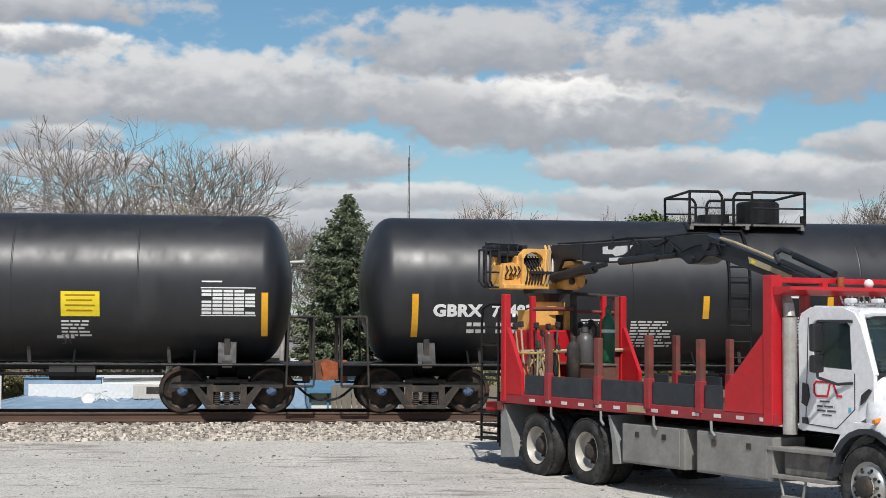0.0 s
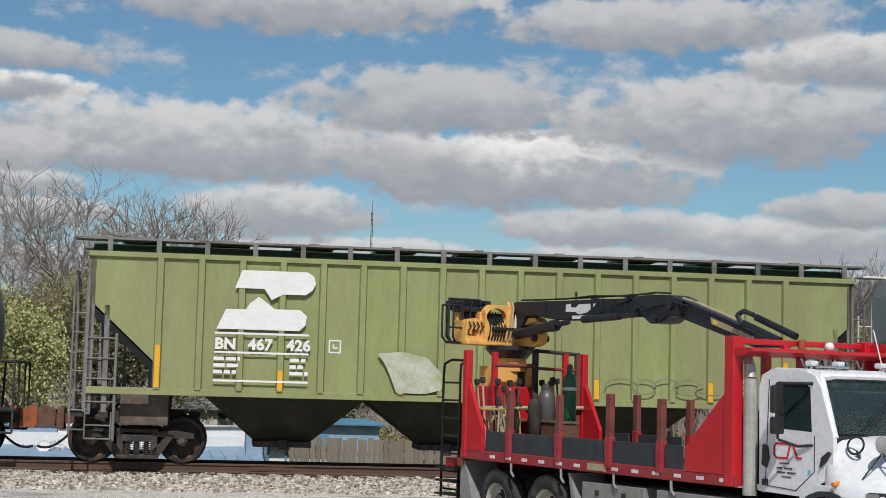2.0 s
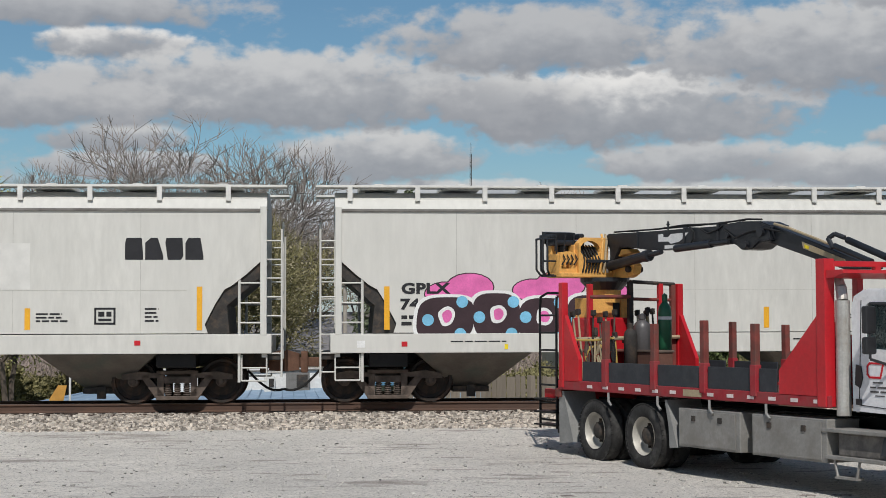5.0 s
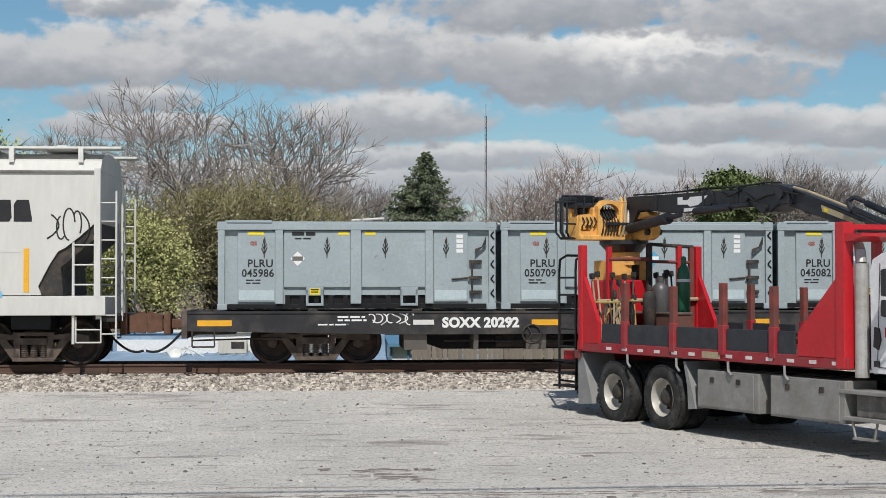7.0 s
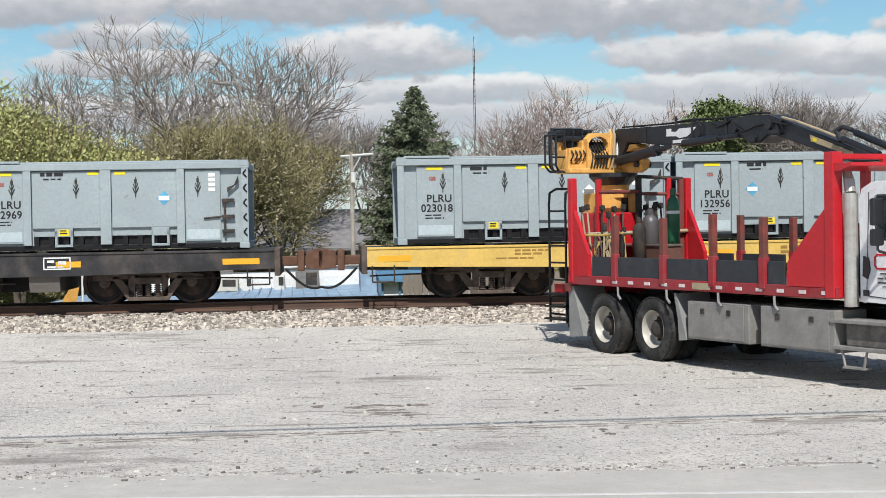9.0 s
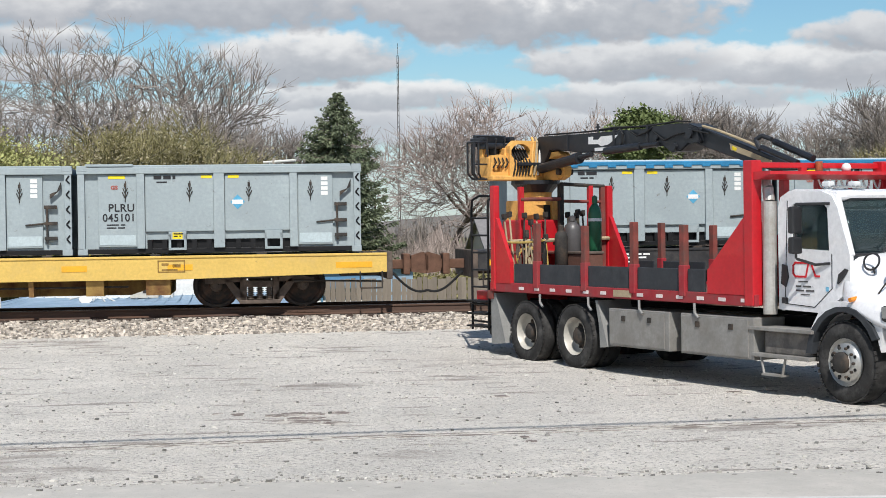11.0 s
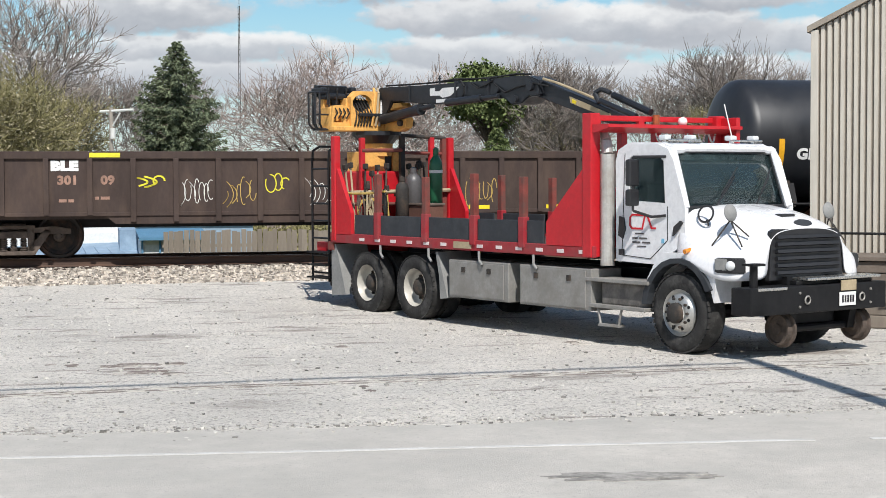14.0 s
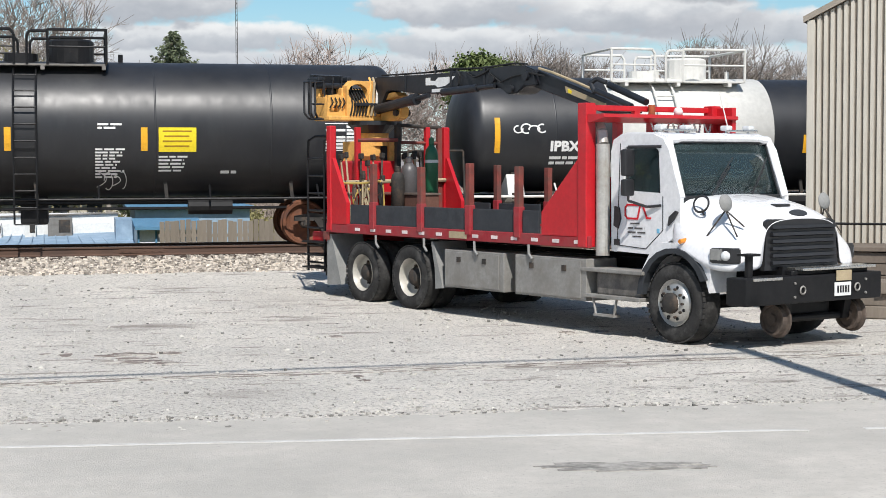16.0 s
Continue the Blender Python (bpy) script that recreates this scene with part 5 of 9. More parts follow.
def container(S, x, number, seed, covered):
    """Half-height steel waste container; its own space starts at its leading lower corner."""
    rnd = random.Random(seed)
    c = thing("waste_container", "blue-grey steel container " + ("with a blue cover" if covered else "with black lettering") + " standing on a flat car", "container", "containers on the flat cars")
    ROLLING.append((c, S + x))
    y0, y1 = YC - CONT_W / 2, YC + CONT_W / 2
    z0, z1 = CONT_Z0, CONT_Z1
    Lc = CONT_L
    k = (z1 - z0)
    bm = bmn()
    box(bm, 0.10, Lc - 0.10, y0 + 0.10, y1 - 0.10, z0 + 0.30, z1 - 0.10)
    box(bm, 0.10, 0.24 * Lc, y0 + 0.09, y1 - 0.09, z0 + 0.12, z0 + 0.5)
    box(bm, 0.76 * Lc, Lc - 0.1, y0 + 0.09, y1 - 0.09, z0 + 0.12, z0 + 0.5)
    part("shell", bm, M_CONT, c)
    cols = ((0.07, 0.205), (0.235, 0.475), (0.515, 0.745), (0.775, 0.90))
    for i, (a, b) in enumerate(cols):
        bm = bmn()
        low = z0 + (0.16 if i in (0, 3) else 0.46)
        box(bm, a * Lc, b * Lc, y0 + 0.045, y0 + 0.10, low, z1 - 0.17, 0.015)
        part("side_panel", bm, M_CONT, c)
        if i in (0, 3):
            part("panel_patch", plate(bmn(), a * Lc + 0.03, b * Lc - 0.03, z0 + 0.2, z0 + 0.4, lambda z: y0 + 0.045), M_CONTLT, c, "lighter repainted patch")
    for x_, w in ((0.0, 0.14), (0.205 * Lc, 0.16), (0.475 * Lc, 0.22), (0.745 * Lc, 0.16), (Lc - 0.14, 0.14)):
        for yy in (y0, y1 - 0.12):
            bm = bmn()
            box(bm, x_, x_ + w, yy, yy + 0.12, z0 + (0.0 if w < 0.15 else 0.12), z1 - 0.03, 0.012)
            part("post", bm, M_CONT, c)
    bm = bmn()
    for yy in (y0 - 0.01, y1 - 0.11):
        box(bm, -0.02, Lc + 0.02, yy, yy + 0.12, z1 - 0.15, z1 - 0.02, 0.012)
    for xx in (0.0, Lc - 0.12):
        box(bm, xx, xx + 0.12, y0, y1, z1 - 0.15, z1 - 0.02, 0.012)
        box(bm, xx, xx + 0.12, y0, y1, z0, z0 + 0.14, 0.012)
    part("top_rail", bm, M_CONT, c)
    for xx in (0.0, Lc - 0.18):
        for yy in (y0 - 0.015, y1 - 0.165):
            for za, zb in ((z1 - 0.10, z1 + 0.02), (z0, z0 + 0.12)):
                bm = bmn()
                box(bm, xx - 0.01, xx + 0.19, yy, yy + 0.18, za, zb, 0.012)
                part("corner_casting", bm, M_CONT, c)
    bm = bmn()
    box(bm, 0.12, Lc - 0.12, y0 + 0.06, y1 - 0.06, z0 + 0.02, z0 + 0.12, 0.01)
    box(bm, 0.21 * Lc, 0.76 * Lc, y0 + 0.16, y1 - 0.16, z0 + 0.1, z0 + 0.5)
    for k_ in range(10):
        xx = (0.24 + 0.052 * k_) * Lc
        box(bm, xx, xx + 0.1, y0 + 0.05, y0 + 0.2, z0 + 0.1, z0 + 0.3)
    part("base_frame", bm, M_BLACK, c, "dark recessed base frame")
    for xx in (0.315 * Lc, 0.655 * Lc):
        bm = bmn()
        for a, b, cc, d in ((0, 0.05, 0.1, 0.42), (0.31, 0.36, 0.1, 0.42), (0, 0.36, 0.08, 0.13), (0, 0.36, 0.29, 0.46)):
            box(bm, xx + a, xx + b, y0 - 0.015, y0 + 0.5, z0 + cc, z0 + d, 0.006)
        part("fork_pocket", bm, M_CONT, c, "square fork pocket")
        if xx < Lc / 2:
            part("pocket_label", plate(bmn(), xx + 0.08, xx + 0.28, z0 + 0.31, z0 + 0.44, lambda z: y0 - 0.015), M_PLACARD, c, "yellow pocket label")
            lines(c, xx + 0.10, xx + 0.30, z0 + 0.425, 2, 0.05, 0.022, lambda z: y0 - 0.024, M_LETBLACK, rnd)
    bm = bmn()      # cover ridge or open rim
    if covered:
        box(bm, -0.05, Lc + 0.05, y0 - 0.03, y1 + 0.03, z1 - 0.075, z1 + 0.012, 0.02)
        for k_ in range(14):
            xx = Lc * (k_ + 0.5) / 14
            box(bm, xx - 0.1, xx + 0.08, y0 - 0.035, y0 + 0.05, z1 - 0.1 - 0.04 * rnd.random(), z1 - 0.05, 0.01)
        part("cover", bm, M_TARP, c, "blue sheet cover lashed over the rim")
        bm = bmn()
        box(bm, 0.1, Lc - 0.1, y0 + 0.1, y1 - 0.1, z1 + 0.0, z1 + 0.05, 0.02)
        part("cover_top", bm, M_CONTLT, c, "pale flat top sheet")
    else:
        box(bm, 0.2, Lc - 0.2, y0 + 0.12, y1 - 0.12, z1 - 0.06, z1 + 0.03, 0.02)
        box(bm, 0.15, 1.1, y0 + 0.05, y0 + 0.2, z1 + 0.0, z1 + 0.05, 0.01)
        part("lid", bm, M_CONT, c, "shallow flat lid")
    for f in (0.165, 0.39, 0.60, 0.82):      # hook latches
        bm = bmn()
        xx = f * Lc
        rod(bm, (xx, y0 + 0.03, z1 - 0.72), (xx + 0.01, y0 + 0.03, z1 - 0.3), 0.009, 6)
        box(bm, xx - 0.022, xx + 0.028, y0 + 0.02, y0 + 0.05, z1 - 0.42, z1 - 0.34, 0.006)
        pipe(bm, [(xx - 0.055, y0 + 0.03, z1 - 0.52), (xx, y0 + 0.03, z1 - 0.64), (xx + 0.06, y0 + 0.03, z1 - 0.51)], 0.010)
        pipe(bm, [(xx - 0.045, y0 + 0.03, z1 - 0.44), (xx, y0 + 0.03, z1 - 0.54), (xx + 0.05, y0 + 0.03, z1 - 0.43)], 0.008)
        part("latch", bm, M_FRAME, c, "dark hook latch")
    bm = bmn()      # door gear at the trailing corner
    rod(bm, (0.915 * Lc, y0 + 0.02, z0 + 0.25), (0.915 * Lc, y0 + 0.02, z0 + 1.0), 0.022)
    rod(bm, (0.84 * Lc, y0 + 0.02, z0 + 0.62), (0.915 * Lc, y0 + 0.02, z0 + 0.66), 0.018)
    for z in (0.32, 0.62, 0.95):
        box(bm, 0.905 * Lc, 0.95 * Lc, y0 + 0.0, y0 + 0.06, z0 + z, z0 + z + 0.07, 0.01)
    prism(bm, [(0.925 * Lc, z0 + 1.15), (0.965 * Lc, z0 + 1.35), (0.965 * Lc, z0 + 1.5), (0.95 * Lc, z0 + 1.3), (0.925 * Lc, z0 + 1.25)], "y", y0 + 0.0, y0 + 0.05)
    part("door_gear", bm, M_FRAME, c, "dark locking bar and levers")
    for z in range(5):
        zz = z0 + 0.25 + z * 0.3
        bm = bmn()
        pipe(bm, [(Lc - 0.03, y0 - 0.005, zz), (Lc - 0.10, y0 - 0.01, zz + 0.08), (Lc - 0.04, y0 - 0.005, zz + 0.16)], 0.016)
        part("hinge_hook", bm, M_BLACK, c, "dark hinge hook")
    pan = lambda z: y0 + 0.045
    lettering(c, "PLRU", 0.105 * Lc, z0 + 0.88, 0.16, pan, M_LETBLACK, 1.0, 0.004)
    lettering(c, number, 0.085 * Lc, z0 + 0.68, 0.16, pan, M_LETBLACK, 0.95, 0.004)
    lines(c, 0.10 * Lc, 0.17 * Lc, z0 + 0.62, 2, 0.06, 0.025, pan, M_LETBLACK, rnd)
    for xx, ww in ((0.115, 0.05), (0.44, 0.03), (0.535, 0.03)):
        bm = bmn()
        plate(bm, xx * Lc - 0.05, (xx + ww) * Lc, z1 - 0.25, z1 - 0.19, pan)
        part("yellow_label", bm, M_PLACARD, c, "small yellow label under the rim")
    lines(c, 0.265 * Lc, 0.35 * Lc, z1 - 0.19, 1, 0.1, 0.075, pan, M_LETBLACK, rnd)
    lines(c, 0.275 * Lc, 0.34 * Lc, z1 - 0.31, 1, 0.1, 0.03, pan, M_LETBLACK, rnd)
    bm = bmn()
    for k_ in range(4):
        plate(bm, 0.858 * Lc, 0.882 * Lc, z1 - 0.315 - k_ * 0.1, z1 - 0.24 - k_ * 0.1, pan)
    part("white_label", bm, M_WHITE, c, "stack of small white labels")
    xm, zm, h = rnd.choice((0.285, 0.56, 0.70)) * Lc, z0 + 1.05, 0.15
    blue = covered or rnd.random() < 0.5
    bm = bmn()
    outline(bm, [(xm, zm - h), (xm + h, zm), (xm, zm + h), (xm - h, zm)], pan)
    part("hazard_diamond", bm, M_SIGNBLUE if blue else M_WHITE, c, "diamond hazard label")
    bm = bmn()
    plate(bm, xm - 0.11, xm + 0.11, zm - 0.045, zm + 0.045, pan, 0.009)
    part("diamond_band", bm, M_WHITE if blue else M_GREYSIDE, c, "band across the label")
    lettering(c, "GS", 0.115 * Lc, z1 - 0.46, 0.075, pan, M_REDPRINT, 1.1, 0.005, label="small red letters")
    return c


def flat_car(S, L, material, label, mark, seed, mark_x, board=None):
    rnd = random.Random(seed)
    car = thing("flat_car", label, "flat car", "cars of the train")
    ROLLING.append((car, S))
    y0, y1 = YC - 1.38, YC + 1.38
    dark = M_FLAT if material is M_FLAT else M_YELLOW
    for yy in (y0, y1 - 0.12):
        bm = bmn()
        prism(bm, [(0.95, 0.70), (5.2, 0.62), (L - 5.2, 0.62), (L - 0.95, 0.70), (L - 0.95, 1.10), (0.95, 1.10)], "y", yy, yy + 0.12)
        part("side_sill", bm, material, car)
        bm = bmn()
        box(bm, 0.95, L - 0.95, yy - 0.02, yy + 0.14, 1.05, 1.10, 0.01)
        part("deck_edge", bm, material, car)
    bm = bmn()
    box(bm, 0.95, L - 0.95, y0 + 0.12, y1 - 0.12, 1.0, 1.09)
    part("deck", bm, M_FLAT, car, "dark flat deck")
    bm = bmn()
    prism(bm, [(1.0, 0.72), (4.9, 0.72), (6.2, 0.28), (L - 6.2, 0.28), (L - 4.9, 0.72), (L - 1.0, 0.72), (L - 1.0, 1.0), (1.0, 1.0)], "y", YC - 0.35, YC + 0.35)
    part("centre_sill", bm, M_BLACK if material is M_FLAT else M_YELRUST, car, "deep centre sill")
    for k in range(13):
        x = 5.6 + k * (L - 11.2) / 12
        w = 0.05 if k % 3 == 1 else rnd.uniform(0.16, 0.36)
        bm = bmn()
        prism(bm, [(y0 + 0.06, 0.64), (y0 + 0.16, 0.30), (YC + 1.2, 0.30), (y1 - 0.06, 0.64), (y1 - 0.1, 1.0), (y0 + 0.1, 1.0)], "x", x - w, x + w)
        part("cross_bearer", bm, M_BEARER if material is M_FLAT else M_YELRUST, car)
    wheel = bmn()
    lathe(wheel, [(0.19, -0.02), (0.21, 0.0), (0.19, 0.02), (0.17, 0.0), (0.19, -0.02)], Matrix.Translation((8.0, y0 - 0.03, 0.62)) @ TO_Y, 20)
    for k in range(3):
        a = k * math.tau / 3
        rod(wheel, (8.0, y0 - 0.03, 0.62), (8.0 + 0.19 * math.cos(a), y0 - 0.03, 0.62 + 0.19 * math.sin(a)), 0.014)
    part("brake_wheel", wheel, M_FRAME if material is M_FLAT else M_YELLOW, car, "round hand brake wheel")
    bm = bmn()
    rod(bm, (11.6, y0 + 0.10, 0.47), (12.5, y0 + 0.10, 0.45), 0.10, 12)
    rod(bm, (12.5, y0 + 0.10, 0.45), (12.72, y0 + 0.10, 0.45), 0.10, 12, 0.03)
    part("brake_cylinder", bm, M_FRAME, car, "grey brake cylinder under the sill")
    bm = bmn()
    pipe(bm, [(10.2, y0 + 0.08, 0.56), (11.0, y0 + 0.08, 0.52), (13.2, y0 + 0.08, 0.50), (14.6, y0 + 0.08, 0.56), (15.4, y0 + 0.08, 0.48), (16.8, y0 + 0.08, 0.50)], 0.022)
    part("train_pipe", bm, M_BROWNST, car, "rusty train pipe")
    bm = bmn()
    rod(bm, (7.3, YC - 0.95, 0.50), (8.7, YC - 0.95, 0.50), 0.16, 12)
    rod(bm, (6.2, YC - 1.15, 0.48), (L - 6.2, YC - 1.15, 0.48), 0.022)
    box(bm, 10.4, 10.9, YC - 1.1, YC - 0.7, 0.36, 0.62, 0.03)
    part("brake_gear", bm, M_FRAME, car, "brake cylinder and rods")
    for xb in (3.55, L - 3.55):
        bogie(car, xb, M_BROWNST, M_WHEEL, M_BROWNST)
        bm = bmn()
        box(bm, xb - 0.3, xb + 0.3, y0 + 0.1, y1 - 0.1, 0.74, 1.0, 0.03)
        part("body_bolster", bm, M_BLACK, car)
    for xe, w in ((0.95, -1), (L - 0.95, 1)):
        bm = bmn()
        box(bm, min(xe, xe + w * 0.12), max(xe, xe + w * 0.12), y0, y1, 0.55, 1.12, 0.02)
        box(bm, min(xe, xe - w * 0.9), max(xe, xe - w * 0.9), YC - 0.3, YC + 0.3, 0.6, 1.0, 0.02)
        part("end_sill", bm, M_BROWNST, car)
        bm = bmn()
        pipe(bm, [(xe - w * 0.1, y0 - 0.02, 0.72), (xe - w * 0.1, y0 - 0.02, 0.38), (xe - w * 0.55, y0 - 0.02, 0.38), (xe - w * 0.55, y0 - 0.02, 0.72)], 0.018)
        rod(bm, (xe - w * 0.05, y0 + 0.3, 0.5), (xe - w * 1.9, y0 + 0.3, 0.55), 0.018)
        part("step_iron", bm, M_FRAME, car, "bent step iron at the corner")
        coupler(car, 0 if w < 0 else L, w, M_COUPLER)
    for k in range(12):
        bm = bmn()
        x = 1.35 + k * (L - 2.7) / 11
        box(bm, x - 0.1, x + 0.1, y0 + 0.05, y0 + 0.3, 1.09, 1.135, 0.01)
        part("twist_lock", bm, M_FRAME, car)
    s = lambda z: y0
    reflect = [(1.15, 1.85), (L - 2.0, L - 1.25), (8.0, 8.6), (12.6, 13.2), (18.8, 19.3), (4.9 + 16, 5.4 + 16)]
    stripes(car, [(a, b, 0.80, 0.92) for a, b in reflect], s)
    if board:
        part("number_board", plate(bmn(), board[0], board[1], 0.76, 1.0, s), M_WHITE, car, "white number board")
        lettering(car, mark, mark_x, 0.79, 0.17, lambda z: y0 - 0.007, M_LETBLACK, 1.05, 0.004)
    else:
        lettering(car, mark, mark_x, 0.77, 0.20, s, M_WHITE, 1.0, 0.014)
    ink = M_WHITE if material is M_FLAT else mat("brown stencil print", (0.3, 0.18, 0.05), 0.7)
    lines(car, 4.0, 4.7, 1.0, 2, 0.07, 0.035, s, ink, rnd)
    lines(car, 3.6, 4.4, 0.84, 1, 0.07, 0.03, s, ink, rnd)
    lines(car, 9.6, 10.2, 0.98, 2, 0.1, 0.06, s, ink, rnd)
    lines(car, 10.4, 10.9, 0.98, 2, 0.1, 0.06, s, ink, rnd)
    bm = bmn()
    x = L - 5.6
    for a, b, c_, d in ((0, 0.55, 0.76, 0.785), (0, 0.55, 0.985, 1.01), (0, 0.025, 0.76, 1.01), (0.525, 0.55, 0.76, 1.01), (0.08, 0.22, 0.9, 0.95), (0.3, 0.46, 0.86, 0.93), (0.08, 0.4, 0.80, 0.83)):
        plate(bm, x + a, x + b, c_, d, s)
    part("data_panel", bm, ink, car, "small boxed data panel")
    return car, s


car, s_ = flat_car(69.9, 26.25, M_FLAT, "black flat car carrying four grey containers", "SOXX 20292", 41, 6.15)
scribble(car, 4.62, 5.55, 0.80, 1.06, s_, M_WHITE, 77, 0.025, 7)
stripes(car, [(5.55, 5.98, 0.82, 0.92)], s_, M_CREAM2, "pale blank label", "blank_label")
for k, nr in enumerate(("045986", "050709", "045082", "022969")):
    container(69.9, 1.55 + k * 5.84, nr, 100 + k, False)
car, s_ = flat_car(96.15, 26.3, M_YELLOW, "yellow flat car carrying four grey containers", "HESX  59", 42, 5.63, (5.6, 7.4))
for k, nr in enumerate(("023018", "132956", "051168", "045101")):
    container(96.15, 1.6 + k * 5.84, nr, 110 + k, False)
car, s_ = flat_car(122.45, 26.35, M_FLAT, "black flat car carrying four blue-topped containers", "SOXX 20277", 43, 6.15)
for k, nr in enumerate(("046129", "050129", "045175", "022966")):
    container(122.45, 1.6 + k * 5.84, nr, 120 + k, True)
scribble(car, 12.0, 13.6, 0.80, 1.05, s_, M_GREYSIDE, 78, 0.015, 6, label="faint chalk scrawl")


# ---- gondola
def gondola(S, L):
    car = thing("gondola_car", "dark brown ribbed gondola car with graffiti", "gondola car", "cars of the train")
    ROLLING.append((car, S))
    x0, x1 = 1.0, L - 1.0
    y0, y1 = YC - 1.5, YC + 1.5
    zt = 2.06
    for yy, t in ((y0, 0.06), (y1 - 0.06, 0.06)):
        bm = bmn()
        prism(bm, [(x0, 0.86), (x0 + 2.9, 0.86), (x0 + 3.1, 0.70), (x1 - 3.1, 0.70), (x1 - 2.9, 0.86), (x1, 0.86), (x1, zt), (x0, zt)], "y", yy, yy + t)
        part("side_wall", bm, M_GOND, car)
        bm = bmn()
        box(bm, x0 - 0.06, x1 + 0.06, yy - 0.05, yy + t + 0.05, zt - 0.06, zt + 0.09, 0.015)
        part("top_chord", bm, M_GOND, car)
        bm = bmn()
        box(bm, x0, x1, yy - 0.03, yy + t + 0.03, 0.86, 0.94, 0.01)
        part("side_sill", bm, M_GOND, car)
    ribs = [x0 + 0.06 + k * 0.845 for k in range(int((x1 - x0) / 0.845) + 1)]
    for x in ribs:
        bm = bmn()
        box(bm, x - 0.05, x + 0.06, y0 - 0.09, y0 + 0.01, 0.74 if x0 + 3 < x < x1 - 3 else 0.88, zt - 0.05, 0.012)
        part("side_rib", bm, M_GOND, car)
    for xe, w in ((x0, 1), (x1, -1)):
        bm = bmn()
        box(bm, min(xe, xe + w * 0.06), max(xe, xe + w * 0.06), y0, y1, 0.8, zt + 0.05)
        for k in range(5):
            z = 0.95 + k * 0.22
            prism(bm, [(xe, z), (xe - w * 0.14, z + 0.05), (xe - w * 0.14, z + 0.12), (xe, z + 0.17)], "y", y0 + 0.06, y1 - 0.06)
        part("end_wall", bm, M_GOND, car, "corrugated end wall")
        coupler(car, 0 if w > 0 else L, -w, M_COUPLER)
        bm = bmn()
        box(bm, min(xe - w * 0.2, xe), max(xe - w * 0.2, xe), y0 + 0.05, y1 - 0.05, 0.72, 0.86, 0.02)
        for z in (1.1, 1.45, 1.8):
            rod(bm, (xe + w * 0.1, y0 - 0.07, z), (xe + w * 0.5, y0 - 0.07, z), 0.014)
        pipe(bm, [(xe + w * 0.05, y0 - 0.02, 0.86), (xe + w * 0.05, y0 - 0.02, 0.42), (xe + w * 0.45, y0 - 0.02, 0.42), (xe + w * 0.45, y0 - 0.02, 0.86)], 0.018)
        part("end_sill", bm, M_FRAME, car)
    bm = bmn()
    box(bm, x0, x1, y0 + 0.06, y1 - 0.06, 0.80, 0.90)
    part("floor_plate", bm, M_GOND, car)
    bm = bmn()
    box(bm, 0.4, L - 0.4, YC - 0.25, YC + 0.25, 0.6, 0.82)
    part("centre_sill", bm, M_BLACK, car)
    for xb in (2.1, L - 2.1):
        bogie(car, xb, M_BROWNST, M_WHEEL, M_BROWNST)
    s = lambda z: y0
    on = lambda z: y0 - 0.092
    bl = lettering(car, "BLE", ribs[2] + 0.1, 1.78, 0.18, s, M_WHITE, 1.3, 0.02)
    faded = mat("faded rust lettering", (0.33, 0.2, 0.15), 0.8, var=0.3, scale=6)
    lettering(car, "301", ribs[2] + 0.22, 1.5, 0.17, s, faded, 1.1, 0.012)
    lettering(car, "09", ribs[3] + 0.22, 1.5, 0.17, s, faded, 1.1, 0.012)
    rnd = random.Random(9)
    lines(car, ribs[2] + 0.25, ribs[2] + 0.6, 1.2, 1, 0.1, 0.06, s, faded, rnd)
    lines(car, ribs[3] + 0.1, ribs[3] + 0.55, 1.25, 1, 0.1, 0.06, s, faded, rnd)
    scribble(car, ribs[4] + 0.1, ribs[4] + 0.6, 1.42, 1.68, s, M_LIME, 51, 0.035, 3, label="yellow spray painted tag")
    part("graffiti", plate(bmn(), ribs[3] + 0.0, ribs[3] + 0.6, zt - 0.03, zt + 0.06, lambda z: y0 - 0.052), M_LIME, car, "yellow paint on the rim")
    for k in range(5, 16):
        if k in (7, 9):
            scribble(car, ribs[k] + 0.15, ribs[k] + 0.6, 1.35, 1.7, s, M_LIME, 60 + k, 0.022, 3, label="yellow spray painted tag")
        elif k < 13:
            scribble(car, ribs[k] + 0.1, ribs[k] + 0.75, 1.05, 1.6, s, M_CREAM2 if k % 3 else M_ROPE, 60 + k, 0.014, 7, label="pale spray painted tag")
    stripes(car, [(ribs[k] + 0.15, ribs[k] + 0.6, 0.92, 1.02) for k in (10, 12, 14, 16) if k < len(ribs) - 1], s, M_PLACARD, "yellow reflective strip")
    bm = bmn()
    for k in range(3):
        plate(bm, x1 - 0.72, x1 - 0.45, 1.2 + k * 0.24, 1.38 + k * 0.24, s)
    part("data_panel", bm, M_WHITE, car, "white data panel at the car's end")
    return car


gondola(148.8, 16.7)
car, side = tank_car(165.5, 16.7, "black tank car with rusty wheels and white reporting marks", 1.40, 2.40, wheel_mat=M_RUSTWHEEL, cap_mat=M_FRAME, coup=M_ORANGE)
tank_marks(car, side, 16.7, "GBRX 714933", 5, 10.75)

